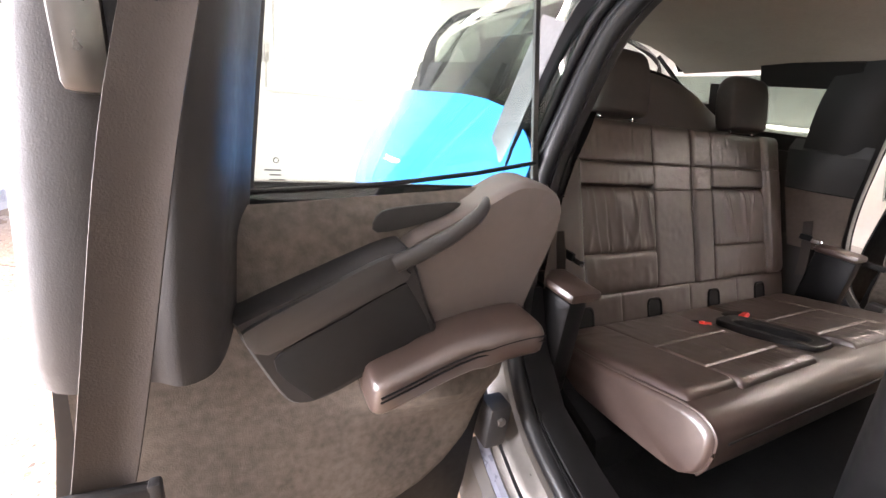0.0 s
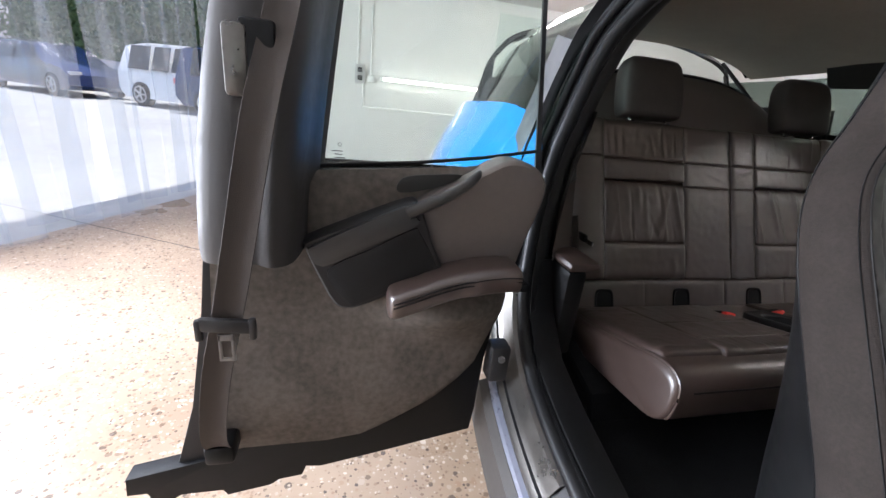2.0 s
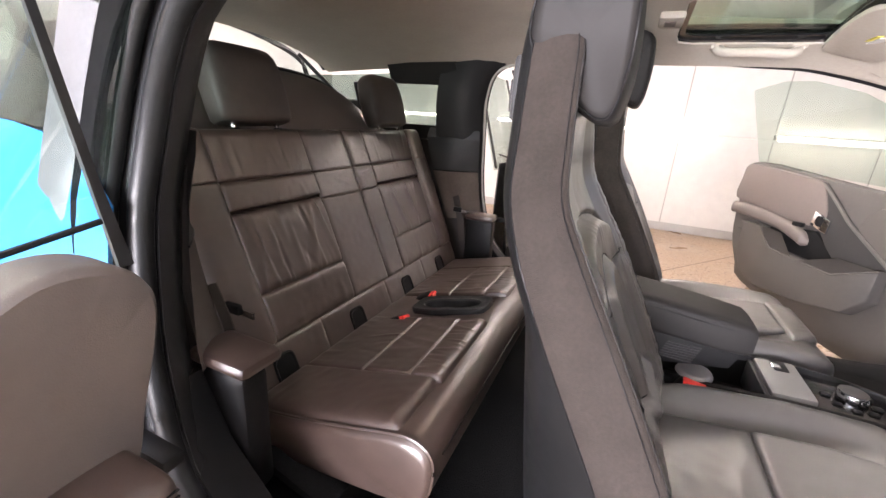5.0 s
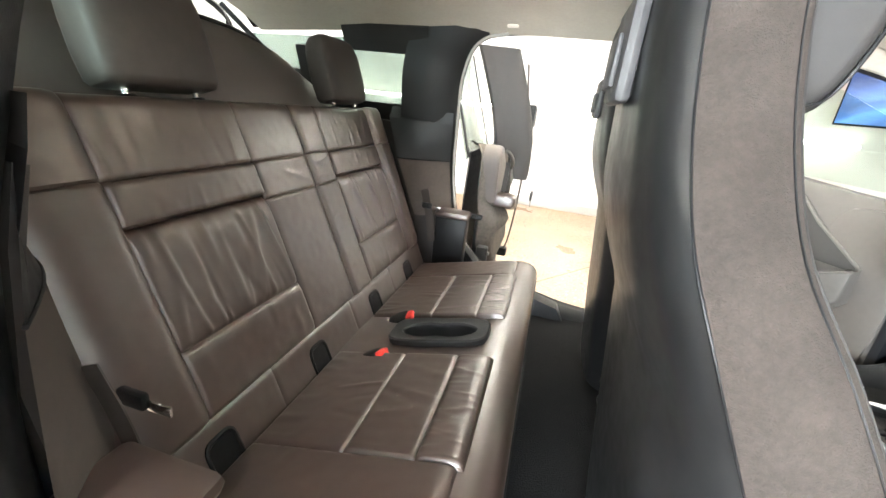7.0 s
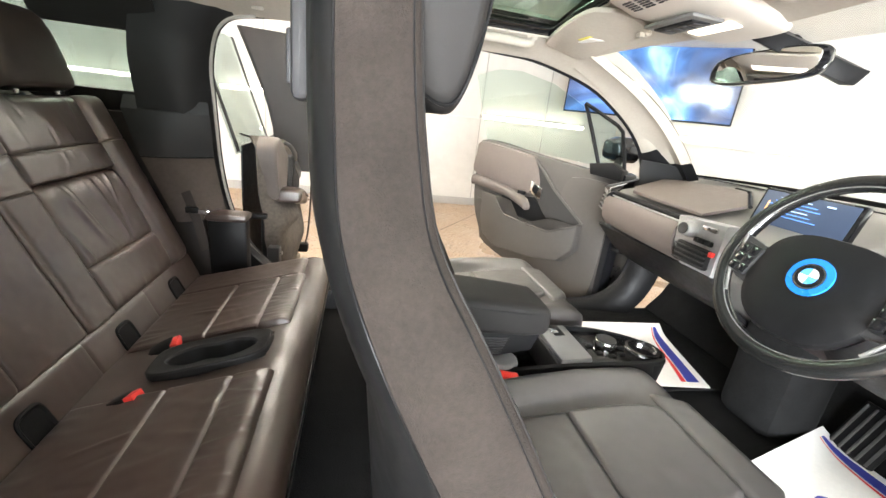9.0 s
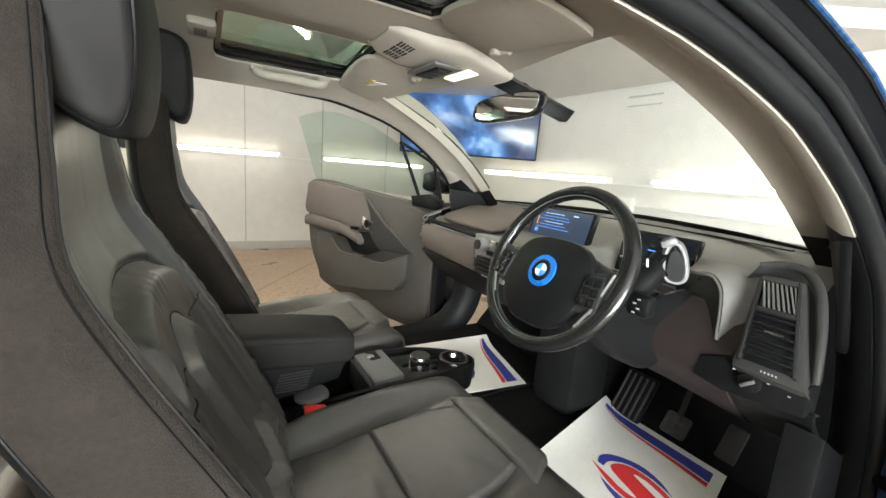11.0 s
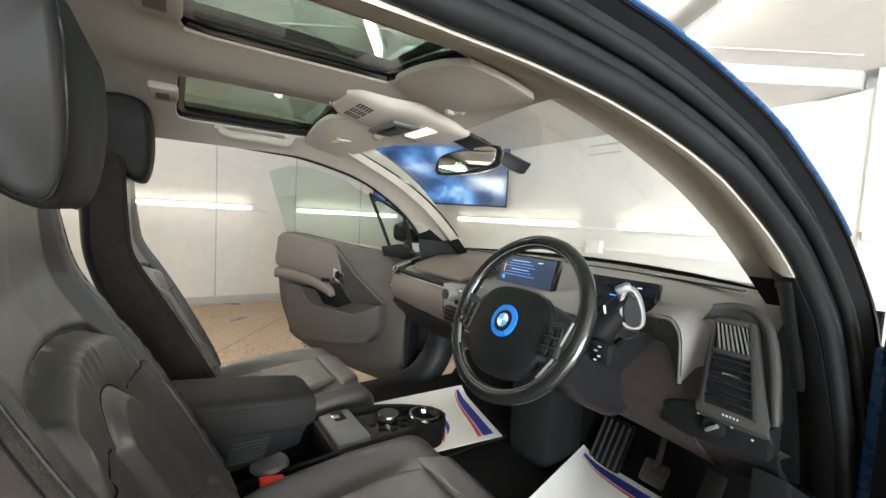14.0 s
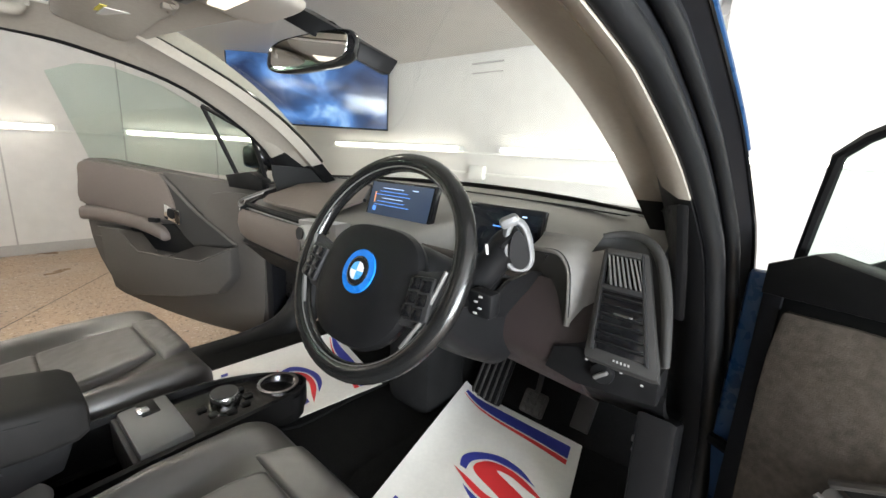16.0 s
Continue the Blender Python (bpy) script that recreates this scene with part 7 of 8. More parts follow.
for w, k in ((-0.035, 0.75), (-0.012, 0.97), (0.0, 1.0), (0.010, 0.96), (0.017, 0.82), (0.020, 0.45)):
    hub.append([WF @ Vector((0.110 * k * math.copysign(abs(math.cos(t)) ** 0.66, math.cos(t)) * (1 - 0.22 * max(0, -math.sin(t))), 0.096 * k * math.copysign(abs(math.sin(t)) ** 0.66, math.sin(t)) - 0.038, w)) for t in [2 * math.pi * j / 40 for j in range(40)]])
part("airbag_cover", loft(hub), M_black, wheel, "black airbag cover")
for s in (-1, 1):
    sp = part("spoke", prism([WF @ Vector((s * a, b, -0.012)) for a, b in ((0.06, 0.01), (0.11, 0.008), (0.158, 0.02), (0.158, -0.05), (0.12, -0.07), (0.06, -0.08))], WN * 0.022, 0.008), M_grey, wheel)
    kp = part("button_pad", box(*(WF @ Vector((s * 0.124, -0.03, 0.012))), 0.044, 0.062, 0.012, 0.008, W3 @ Matrix.Rotation(radians(s * 8), 4, "Z")), M_blacktrim, wheel)
    for i in range(2):
        for j in range(3):
            part("button", box(*(WF @ Vector((s * (0.113 + 0.019 * i), -0.05 + 0.019 * j, 0.0178))), 0.017, 0.016, 0.002, 0.0008, W3 @ Matrix.Rotation(radians(s * 8), 4, "Z")), M_gloss, kp)
    part("spoke_trim", tube([WF @ Vector((s * 0.152, 0.015, 0.012)), WF @ Vector((s * 0.138, -0.06, 0.012)), WF @ Vector((s * 0.118, -0.10, 0.009))], 0.0032, 8), M_ventgrey, wheel)
BC = WF @ Vector((0, -0.022, 0.0195))
part("badge_ring", disc_ring(BC, WN, 0.0235, 0.034, 0.004, 40), mat("badge blue", (0.01, 0.16, 0.55), 0.3, bump=0), wheel, "blue badge ring")
part("badge_plate", cyl(BC, BC + WN * 0.005, 0.0232, n=40), M_chrome, wheel)
part("badge_disc", cyl(BC, BC + WN * 0.006, 0.0205, n=40), M_black, wheel)
M_bw, M_bb = mat("badge white", (0.75, 0.77, 0.8), 0.3, bump=0), mat("badge sky blue", (0.08, 0.35, 0.75), 0.3, bump=0)
for q in range(4):
    pts = [BC + WN * 0.0062] + [BC + WN * 0.0062 + W3.to_3x3() @ Vector((0.0142 * math.cos(t), 0.0142 * math.sin(t), 0)) for t in [math.pi / 2 * (q + k / 8) for k in range(9)]]
    part("badge_quarter", prism(pts, WN * 0.0008), M_bw if q % 2 == 0 else M_bb, wheel)
col = []
for d, hw, hh, dz_ in ((0.03, 0.045, 0.045, 0), (0.06, 0.062, 0.06, -0.005), (0.14, 0.07, 0.07, -0.015), (0.24, 0.085, 0.085, -0.03), (0.34, 0.10, 0.09, -0.03)):
    c = WC - WN * d + Vector((0, 0, dz_ + 0.35 * d * 0))
    col.append([c + Vector((0, 1, 0)) * hw * math.copysign(abs(math.cos(t)) ** 0.6, math.cos(t)) + (W3.to_3x3() @ Vector((0, 1, 0))) * hh * math.copysign(abs(math.sin(t)) ** 0.6, math.sin(t)) for t in [2 * math.pi * j / 24 for j in range(24)]])
colm = thing("steering_column", WC - WN * 0.2, "black plastic steering column shroud with stalks", "steering column")
part("shroud", loft(col), M_black, colm)
# drive selector: a fat stalk whose head carries a satin hoop
sa = WC - WN * 0.13 + Vector((0, -0.06, 0.0))
part("selector_arm", tube(curve([sa, sa + Vector((0.0, -0.04, 0.012)), Vector((1.352, -0.50, 1.005)), Vector((1.352, -0.515, 1.008))], 5), [0.026] * 10 + [0.028] * 5 + [0.02], 14), M_black, colm)
SF = frame_of((1.352, -0.522, 1.014), (0.62, -0.78, 0.05), (-0.20, 0.06, 0.97))
S3 = SF.to_3x3().to_4x4()
hoop = [SF @ Vector((0.018 * math.copysign(abs(math.cos(t)) ** 0.75, math.cos(t)) * (1.0 - 0.25 * math.sin(t)), 0.038 * math.copysign(abs(math.sin(t)) ** 0.8, math.sin(t)), 0.0)) for t in [2 * math.pi * k / 32 for k in range(32)]]
sel = part("selector_grip", loft([[SF @ Vector((x * 0.75, y * 0.8 - 0.004, z)) for x, y in [(0.019 * math.cos(t) * (1 - 0.25 * math.sin(t)), 0.039 * math.sin(t)) for t in [2 * math.pi * k / 24 for k in range(24)]]] for z in (-0.014, -0.004, 0.004, 0.014)]), M_black, colm, "black drive selector")
part("selector_loop", tube(hoop, 0.0062, 10, True, 1.5, tuple(SF.col[2].to_3d())), M_satin, sel, "satin silver hoop on the selector")
part("selector_cap", box(*(SF @ Vector((-0.010, 0.038, 0))), 0.032, 0.016, 0.022, 0.007, S3 @ Matrix.Rotation(radians(25), 4, "Z")), M_satin, sel)
part("selector_marks", box(*(SF @ Vector((-0.048, 0.0, 0.02))), 0.004, 0.016, 0.004, 0, S3), M_lightplastic, colm)
part("stalk", tube([WC - WN * 0.09 + Vector((0, -0.05, -0.03)), Vector((1.30, -0.49, 0.928))], 0.011, 10), M_black, colm)
part("stalk_head", box(1.303, -0.502, 0.927, 0.03, 0.045, 0.042, 0.008), M_black, colm)
for k in range(4):
    part("stalk_mark", box(1.2865, -0.498 - 0.008 * (k % 2), 0.914 + 0.009 * k, 0.002, 0.006, 0.0025, 0), M_lightplastic, colm)
part("lower_shroud", prism([(1.31, -0.28, 0.89), (1.42, -0.28, 0.82), (1.56, -0.28, 0.765), (1.60, -0.30, 0.88), (1.45, -0.30, 0.93)], (0, -0.15, 0), 0.03), M_black, colm, "black lower column shroud")
part("column_fin", prism([(1.40, -0.42, 0.87), (1.45, -0.425, 0.82), (1.54, -0.44, 0.82), (1.57, -0.46, 0.915), (1.50, -0.465, 0.935), (1.44, -0.455, 0.925)], (0, -0.012, 0), 0.004), M_black, colm)

# ---- centre console ----
con = thing("centre_console", (1.0, 0, 0.36), "black floating centre console with tray and cup holder", "console")
def rail_line(s):
    return curve([(0.66, s * 0.092, 0.60), (0.80, s * 0.098, 0.608), (0.95, s * 0.10, 0.618), (1.08, s * 0.095, 0.618), (1.18, s * 0.078, 0.610), (1.255, s * 0.05, 0.60), (1.285, s * 0.02, 0.596), (1.29, 0, 0.595)], 4)
L_, R_ = rail_line(1), rail_line(-1)
bm = sheet([[p + Vector((0, 0, -0.10 if p.x < 1.15 else -0.05)) for p in L_], [p + Vector((0, 0, -0.01)) for p in L_], L_, [Vector((p.x - 0.004, p.y * 0.9, p.z + 0.002)) for p in L_], [Vector((p.x - 0.006, p.y * 0.87, p.z - 0.012)) for p in L_]])
part("side_wall", bm, M_black, con)
bm = sheet([[p + Vector((0, 0, -0.10 if p.x < 1.15 else -0.05)) for p in R_], [p + Vector((0, 0, -0.01)) for p in R_], R_, [Vector((p.x - 0.004, p.y * 0.9, p.z + 0.002)) for p in R_], [Vector((p.x - 0.006, p.y * 0.87, p.z - 0.012)) for p in R_]])
part("side_wall", bm, M_black, con)
part("bin_floor", box(0.83, 0, 0.525, 0.28, 0.17, 0.01, 0.002), M_carpet, con)
part("deck", prism([(1.02, 0.085, 0.595), (1.12, 0.08, 0.596), (1.20, 0.065, 0.592), (1.27, 0.03, 0.585), (1.28, 0, 0.584), (1.27, -0.03, 0.585), (1.20, -0.065, 0.592), (1.12, -0.08, 0.596), (1.02, -0.085, 0.595)], (0, 0, 0.014), 0.004), M_gloss, con, "black console deck")
pl = part("tray_cover", box(0.982, 0.0, 0.613, 0.085, 0.165, 0.030, 0.008, Matrix.Rotation(radians(-4), 4, "Y")), M_satin, con, "satin grey tray cover")
part("cover_slot", box(0.985, 0.05, 0.629, 0.03, 0.05, 0.003, 0.001), M_black, pl)
part("cover_switch", box(0.975, 0.045, 0.631, 0.02, 0.022, 0.006, 0.002), M_chrome, pl)
part("cover_front", box(0.935, 0.0, 0.58, 0.012, 0.165, 0.07, 0.004), M_grey, con)
kb = part("rotary_knob", cyl((1.107, 0.0, 0.605), (1.107, 0.0, 0.632), 0.031, 0.028, 36, 0.004), M_chrome, con, "chrome edged rotary controller")
part("knob_top", cyl((1.107, 0.0, 0.632), (1.107, 0.0, 0.634), 0.026, n=36), M_grey, kb)
for a in range(7):
    t = math.pi * (0.15 + 0.7 * a / 6)
    part("deck_button", box(1.107 + 0.045 * math.cos(t * 2 + 2.2), 0.047 * math.sin(t * 2 + 2.2), 0.611, 0.018, 0.014, 0.006, 0.002), M_black, con)
ch = part("cup_rim", disc_ring((1.222, -0.005, 0.597), (0, 0, 1), 0.038, 0.045, 0.012, 40), M_chrome, con, "chrome cup holder rim")
part("cup_well", cyl((1.222, -0.005, 0.535), (1.222, -0.005, 0.605), 0.0385, n=36, caps=False), M_black, con)
part("cup_floor", cyl((1.222, -0.005, 0.536), (1.222, -0.005, 0.54), 0.038, n=36), M_carpet, con)
part("cup_outer", cyl((1.222, -0.005, 0.53), (1.222, -0.005, 0.592), 0.055, 0.062, 36, caps=False), M_black, con)
part("pedestal", prism([(0.70, 0.07, 0.36), (1.10, 0.07, 0.36), (1.20, 0.06, 0.53), (0.70, 0.085, 0.53)], (0, -0.14, 0), 0.01), M_black, con)
part("ash_lid", cyl((0.795, -0.055, 0.605), (0.795, -0.055, 0.618), 0.042, 0.036, 30, 0.004), M_satin, con, "round grey lid")
bk = thing("belt_buckle", (0.775, -0.13, 0.56), "black belt buckle with a red release button", "belt buckle", "front belt buckles")
part("housing", box(0.765, -0.128, 0.585, 0.05, 0.03, 0.075, 0.008, Matrix.Rotation(radians(25), 4, "Y")), M_black, bk)
part("button", box(0.785, -0.132, 0.618, 0.050, 0.024, 0.014, 0.004, Matrix.Rotation(radians(10), 4, "Y")), M_red, bk, "red release button")
# folding armrest
ar = thing("armrest", (0.72, -0.02, 0.66), "black leather folding armrest over the console", "armrest")
rg = []
for x, zt, zb, hw in ((0.55, 0.775, 0.72, 0.06), (0.56, 0.79, 0.715, 0.072), (0.62, 0.795, 0.71, 0.078), (0.72, 0.785, 0.700, 0.079), (0.82, 0.772, 0.692, 0.077), (0.870, 0.765, 0.692, 0.072), (0.884, 0.755, 0.698, 0.064), (0.888, 0.74, 0.71, 0.052)):
    cz, hz = (zt + zb) / 2, (zt - zb) / 2
    rg.append([(x, -0.02 + hw * math.copysign(abs(math.cos(t)) ** 0.32, math.cos(t)), cz + hz * math.copysign(abs(math.sin(t)) ** 0.32, math.sin(t))) for t in [2 * math.pi * k / 32 for k in range(32)]])
part("pad", loft(rg), M_head, ar)
for k in range(7):
    part("hinge_rib", box(0.74 + 0.012 * k * 0.2, -0.089, 0.650 + 0.0065 * k, 0.07, 0.004, 0.003, 0.001), M_grey, ar)
part("seam", tube([(0.57, -0.0955, 0.772), (0.65, -0.0975, 0.772), (0.75, -0.0975, 0.762), (0.83, -0.095, 0.753), (0.862, -0.088, 0.748)], 0.0016, 6), M_black, ar)
part("base", prism([(0.56, 0.048, 0.715), (0.868, 0.048, 0.700), (0.85, 0.048, 0.655), (0.74, 0.048, 0.635), (0.56, 0.048, 0.60)], (0, -0.136, 0), 0.010), M_black, ar, "black plastic lower armrest")

# ---- overhead: mirror, visors, light unit, grab handles ----
mi = thing("rear_view_mirror", (1.33, 0, 1.34), "black rear-view mirror on the windscreen", "mirror")
MF = frame_of((1.322, 0.0, 1.338), (0.29, -0.955, 0.09), (0.12, 0.0, 0.99))
if MF.col[2].x > 0:
    MF = MF @ Matrix.Diagonal((1, 1, -1, 1))
def oval(k, w):
    return [MF @ Vector((0.118 * k * math.copysign(abs(math.cos(t)) ** 0.6, math.cos(t)), 0.036 * k * math.copysign(abs(math.sin(t)) ** 0.55, math.sin(t)), w)) for t in [2 * math.pi * j / 40 for j in range(40)]]
part("shell", loft([oval(0.6, -0.04), oval(0.9, -0.03), oval(1.0, -0.012), oval(1.0, 0.0), oval(0.95, 0.004)]), M_gloss, mi)
part("mirror_glass", loft([oval(0.87, 0.004), oval(0.86, 0.0055)]), M_mirror, mi, "silvered mirror glass")
part("mount", prism([(1.30, 0.03, 1.43), (1.36, 0.045, 1.435), (1.50, -0.06, 1.345), (1.48, -0.105, 1.34), (1.44, -0.10, 1.345), (1.32, -0.02, 1.405)], (-0.016, 0.012, -0.032), 0.005), M_black, mi)
part("arm", tube([(1.335, 0, 1.345), (1.37, 0.0, 1.38), (1.38, 0.0, 1.405)], 0.011, 10), M_black, mi)
for s in (-1, 1):
    vi = thing("sun_visor", (1.10, s * 0.3, 1.42), "beige cloth sun visor folded up", "sun visor", "sun visors")
    pts = curve([(0.978, s * 0.235, 0), (1.0, s * 0.185, 0), (1.04, s * 0.155, 0), (1.115, s * 0.165, 0), (1.145, s * 0.20, 0), (1.135, s * 0.36, 0), (1.118, s * 0.455, 0), (1.085, s * 0.475, 0), (1.0, s * 0.465, 0), (0.978, s * 0.43, 0)], 4, True)
    part("visor_pad", prism([(p.x, p.y, liner_z(p.x, p.y) - 0.017 - 0.006 * (p.x - 1.02) / 0.2) for p in pts], (0, 0, 0.013), 0.005), M_liner, vi)
    part("pivot", cyl((1.135, s * 0.18, 1.405), (1.14, s * 0.225, 1.402), 0.008, n=10), M_liner, vi)
    part("clip", box(1.125, s * 0.195, 1.402, 0.020, 0.020, 0.014, 0.004), M_liner, vi)
    if s > 0:
        part("label", box(1.07, 0.34, liner_z(1.07, 0.34) - 0.0255, 0.05, 0.07, 0.002, 0), M_paper, vi, "small white and yellow label")
        part("label_band", box(1.045, 0.34, liner_z(1.045, 0.34) - 0.0258, 0.012, 0.07, 0.002, 0), mat("label yellow", (0.7, 0.6, 0.1), 0.6, bump=0), vi)
    # grab handle over the passenger door
    if s < 0:
        continue
    gh = thing("grab_handle", (0.84, s * 0.53, 1.41), "beige folding grab handle above the door", "grab handle", "grab handles")
    part("grip", tube(curve([(0.735, s * 0.472, 1.412), (0.740, s * 0.460, 1.396), (0.765, s * 0.447, 1.387), (0.835, s * 0.442, 1.387), (0.905, s * 0.447, 1.385), (0.930, s * 0.460, 1.392), (0.935, s * 0.472, 1.408)], 5), 0.0135, 10), M_liner, gh)
    for x in (0.735, 0.935):
        part("mount", box(x, s * 0.472, 1.408, 0.036, 0.030, 0.02, 0.006), M_liner, gh)
    part("backing", box(0.835, s * 0.478, 1.4065, 0.22, 0.05, 0.006, 0.002, Matrix.Rotation(radians(-s * 17), 4, "X")), M_liner, gh)
    part("coat_hook", box(0.135, s * 0.535, 1.385, 0.035, 0.012, 0.022, 0.004), M_liner, gh)
ov = thing("overhead_console", (1.12, 0, 1.4), "beige overhead console with vents and lit lamp", "overhead console")
rg = []
OV = [(0.94, 0.06, 0.004), (0.965, 0.085, 0.016), (1.03, 0.10, 0.026), (1.12, 0.105, 0.030), (1.21, 0.10, 0.026), (1.262, 0.085, 0.010)]
for x, hw, d in OV:
    rg.append([(x, hw * math.copysign(abs(math.cos(t)) ** 0.7, math.cos(t)), liner_z(x, 0) - d * math.sin(t) ** 0.4 + 0.004) for t in [math.pi * k / 24 for k in range(25)]])
part("housing", sheet(rg, 0.005), M_console, ov)
def ov_z(x, y):
    d = lerp_tab([(v[0], v[2]) for v in OV], x)
    return liner_z(x, 0) - d * max(0.0, 1 - (y / 0.105) ** 2) ** 0.2 - 0.0015
# three groups of fine vent slits
for g in range(3):
    for c in range(2):
        for k in range(5):
            y, x = -0.052 + 0.040 * g + 0.016 * c, 0.972 + 0.0075 * k
            part("vent_slot", box(x, y, ov_z(x, y) - 0.0008, 0.0036, 0.0125, 0.003, 0), M_grey, ov)
part("control_panel", box(1.085, 0.0, ov_z(1.085, 0) - 0.002, 0.075, 0.150, 0.008, 0.0035, Matrix.Rotation(radians(2), 4, "Y")), M_ventgrey, ov, "grey overhead switch panel")
part("sunglass_slot", box(1.085, 0.0, ov_z(1.085, 0) - 0.0065, 0.044, 0.115, 0.006, 0.0025), M_black, ov)
for k in range(4):
    part("switch", box(1.088, -0.042 + 0.028 * k, ov_z(1.085, 0) - 0.0095, 0.030, 0.020, 0.004, 0.0015), M_grey, ov)
part("reading_lamp", box(1.165, 0.0, ov_z(1.165, 0) - 0.0005, 0.034, 0.115, 0.006, 0.0025, Matrix.Rotation(radians(4), 4, "Y")), glow("lamp lens", (1.0, 0.92, 0.8), 0.32), ov, "warm lit reading lamp")
dl = thing("dome_light", (0.25, 0, 1.44), "small lit rear dome light in the lining", "light")
part("bezel", box(0.25, 0, liner_z(0.25, 0) - 0.003, 0.10, 0.06, 0.012, 0.004), M_liner, dl)
part("lens", box(0.25, 0, liner_z(0.25, 0) - 0.010, 0.08, 0.04, 0.006, 0.002), glow("dome lens", (1.0, 0.88, 0.7), 9.0), dl, "warm lit lens")

# ---- footwell: mats, papers, pedals ----
for s in (-1, 1):
    pts = curve([(1.30, s * 0.15, 0), (1.28, s * 0.40, 0), (1.30, s * 0.62, 0), (1.60, s * 0.64, 0), (1.83, s * 0.60, 0), (1.85, s * 0.35, 0), (1.83, s * 0.14, 0), (1.55, s * 0.13, 0)], 4, True)
    solo("floor_mat", prism([(p.x, p.y, 0.351) for p in pts], (0, 0, 0.009), 0.003), M_carpet, "black carpet floor mat in the footwell", "floor mat", group="floor mats")


def paper_mat(name, corner, ux, vy, w, h, label):
    """A printed paper floor sheet: corner, across, along."""
    ux, vy = Vector(ux), Vector(vy)
    nz = ux.cross(vy).normalized()
    nz = nz if nz.z > 0 else -nz
    P = lambda a, b, e=0.0: Vector(corner) + ux * a * w + vy * b * h + nz * (e + 0.35 * max(0, 0.24 - a) ** 2 * (1.2 - b))
    ob = thing(name, corner, label, "paper mat", "paper floor mats")
    part("sheet", sheet([[P(i / 48, j / 12) for i in range(49)] for j in range(13)], 0.0012), M_paper, ob)
    def band(lo, hi, m, n=24, a0=0.03, a1=0.97):
        rows = [[P(a0 + (a1 - a0) * k / n, f(a0 + (a1 - a0) * k / n), 0.0016) for k in range(n + 1)] for f in (lo, hi)]
        part("printed_band", sheet(rows), m, ob)
    wave = lambda a: 0.065 + 0.085 * math.sin(math.pi / 2 * min(1, a * 1.15)) + 0.012 * math.sin(a * 6.5)
    band(lambda a: 0.052, wave, M_inkblue, 24, 0.05, 0.93)
    band(lambda a: wave(a) + 0.010, lambda a: wave(a) + 0.014 + 0.034 * a, M_inkred, 24, 0.05, 0.93)
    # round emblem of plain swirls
    ca, cb = 0.60, 0.53
    asp = w / h
    def ribbon(one, two, m, e, turn=1):
        """A printed shape between two smooth edges that meet in its tips."""
        part("printed_swirl", sheet([[P(ca + turn * p.x, cb + turn * asp * p.y, e) for p in curve([(x, y, 0) for x, y in edge], 6)] for edge in (one, two)]), m, ob)
    for turn in (1, -1):
        ribbon([(0.20, -0.14), (0.09, -0.205), (-0.065, -0.215), (-0.22, -0.14), (-0.29, -0.05), (-0.275, 0.035)], [(0.20, -0.14), (0.05, -0.17), (-0.10, -0.15), (-0.185, -0.09), (-0.225, -0.03), (-0.225, 0.035)], M_inkblue, 0.0018, turn)
    edge = [(0.31, -0.06), (0.135, -0.14), (-0.01, -0.155), (-0.125, -0.12), (-0.19, -0.04), (-0.158, 0.02), (0.045, 0.085), (-0.04, 0.11), (-0.17, 0.085), (-0.31, 0.06)]
    ribbon(edge, [(-x, -y) for x, y in reversed(edge)], M_inkred, 0.0022)
    for k, (a, wd) in enumerate(((0.10, 0.07), (0.19, 0.07), (0.28, 0.06), (0.36, 0.07), (0.46, 0.08), (0.56, 0.07), (0.66, 0.06), (0.74, 0.07), (0.83, 0.06))):
        part("printed_letter_bar", sheet([[P(a, 0.892, 0.0018), P(a + wd * 0.62, 0.892, 0.0018)], [P(a, 0.935, 0.0018), P(a + wd * 0.62, 0.935, 0.0018)]]), M_inkblue if k < 4 else M_inkred, ob, "plain bar in place of lettering")
    return ob


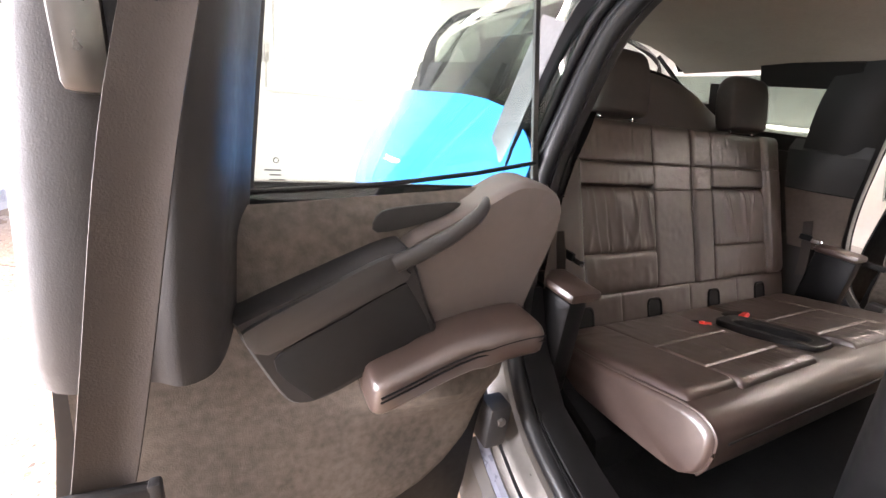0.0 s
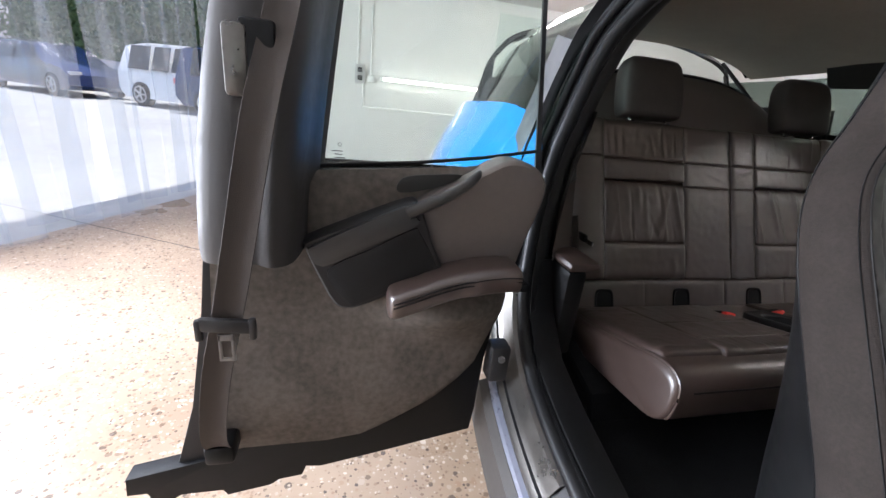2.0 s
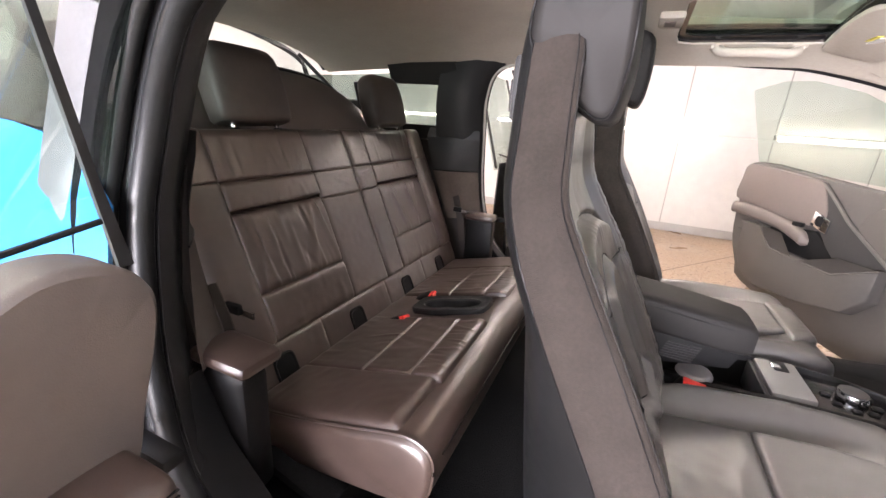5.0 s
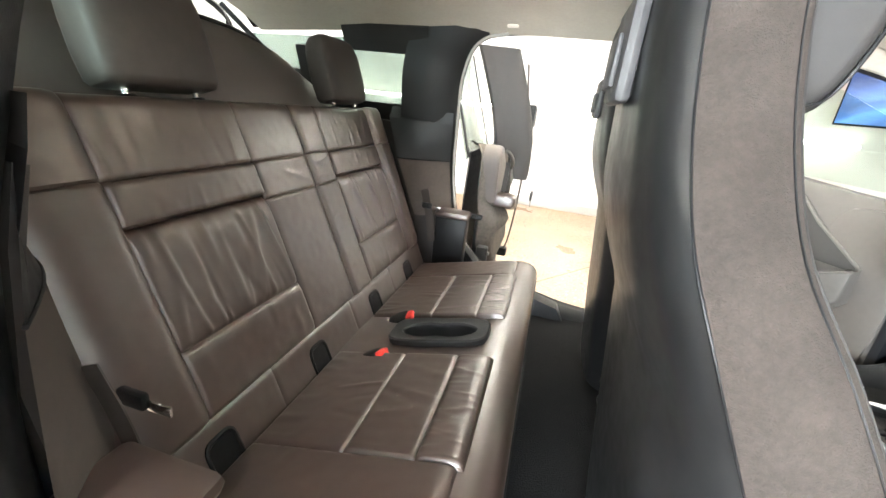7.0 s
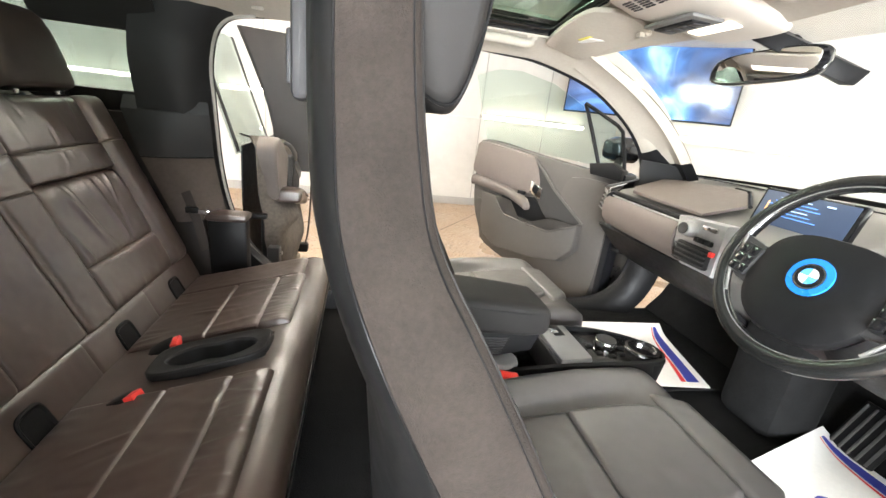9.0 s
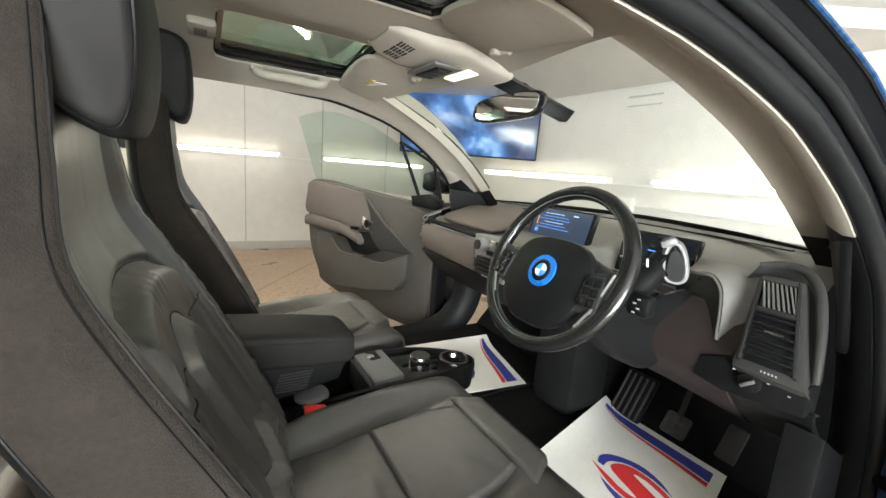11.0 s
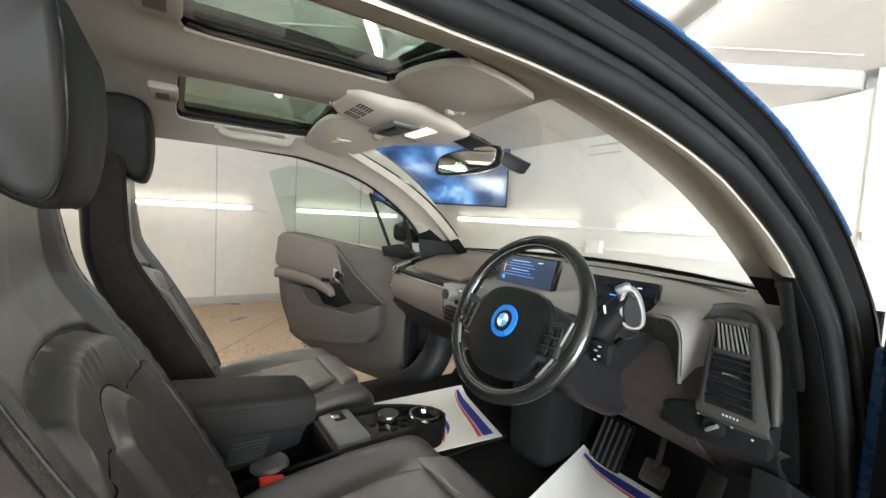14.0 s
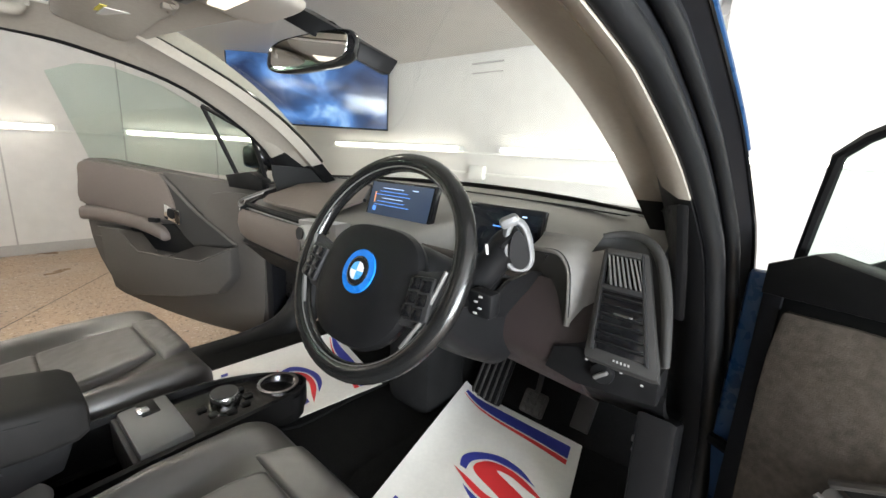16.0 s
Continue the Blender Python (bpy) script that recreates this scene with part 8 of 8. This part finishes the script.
paper_mat("paper_mat", (1.835, -0.100, 0.372), (0.0, -1, 0), (-0.97, -0.25, 0), 0.41, 0.55, "white paper floor mat printed with blue and red swirls")
paper_mat("paper_mat", (1.75, 0.52, 0.372), (-0.25, -0.968, 0), (-0.968, 0.1, 0), 0.42, 0.50, "white paper floor mat in the far footwell")
pd = thing("brake_pedal", (1.76, -0.375, 0.48), "black rubber brake pedal on its arm", "pedal")
PF = Matrix.Rotation(radians(38), 4, "Y")
part("pad", box(1.815, -0.362, 0.445, 0.020, 0.075, 0.070, 0.009, PF), M_rubber, pd, "studded rubber pad")
for i in range(3):
    for j in range(3):
        part("grip_stud", box(1.806 + 0.0135 * (j - 1), -0.362 + 0.022 * (i - 1), 0.452 + 0.017 * (j - 1), 0.008, 0.015, 0.014, 0.002, PF), M_rubber, pd)
part("arm", tube([(1.825, -0.362, 0.455), (1.87, -0.362, 0.58), (1.90, -0.362, 0.75)], 0.009, 8), M_grey, pd)
pd = thing("accelerator_pedal", (1.80, -0.50, 0.42), "flat grey accelerator pedal hinged to the floor", "pedal")
part("pad", box(1.885, -0.487, 0.442, 0.016, 0.052, 0.105, 0.005, Matrix.Rotation(radians(38), 4, "Y")), M_grey, pd)
fr = thing("foot_rest", (1.86, -0.185, 0.36), "ribbed black foot rest beside the pedals", "foot rest")
FR = Matrix.Rotation(radians(32), 4, "Y")
part("plate", box(1.865, -0.185, 0.435, 0.016, 0.115, 0.17, 0.006, FR), M_black, fr)
for k in range(5):
    part("rib", box(1.857, -0.140 - 0.0225 * k, 0.440, 0.008, 0.007, 0.15, 0.002, FR), M_rubber, fr)
# rear belts beside the bench
for s in (-1, 1):
    rb = thing("rear_belt", (-0.1, s * 0.56, 0.75), "black rear seat belt with a metal tongue", "seat belt", "rear seat belts")
    path = curve([(-0.118, s * 0.605, 0.82), (-0.098, s * 0.60, 0.76), (-0.082, s * 0.598, 0.70), (-0.07, s * 0.60, 0.62)], 6)
    part("webbing", sheet([[p + Vector((0.014 * w, 0, 0.006 * w)) for w in (-1, 0, 1)] for p in path], 0.002), M_web, rb)
    part("tongue", box(-0.095, s * 0.582, 0.765, 0.04, 0.012, 0.022, 0.004), M_black, rb)
    part("tongue_plate", box(-0.062, s * 0.580, 0.760, 0.04, 0.004, 0.014, 0.001), M_chrome, rb, "chrome tongue plate")
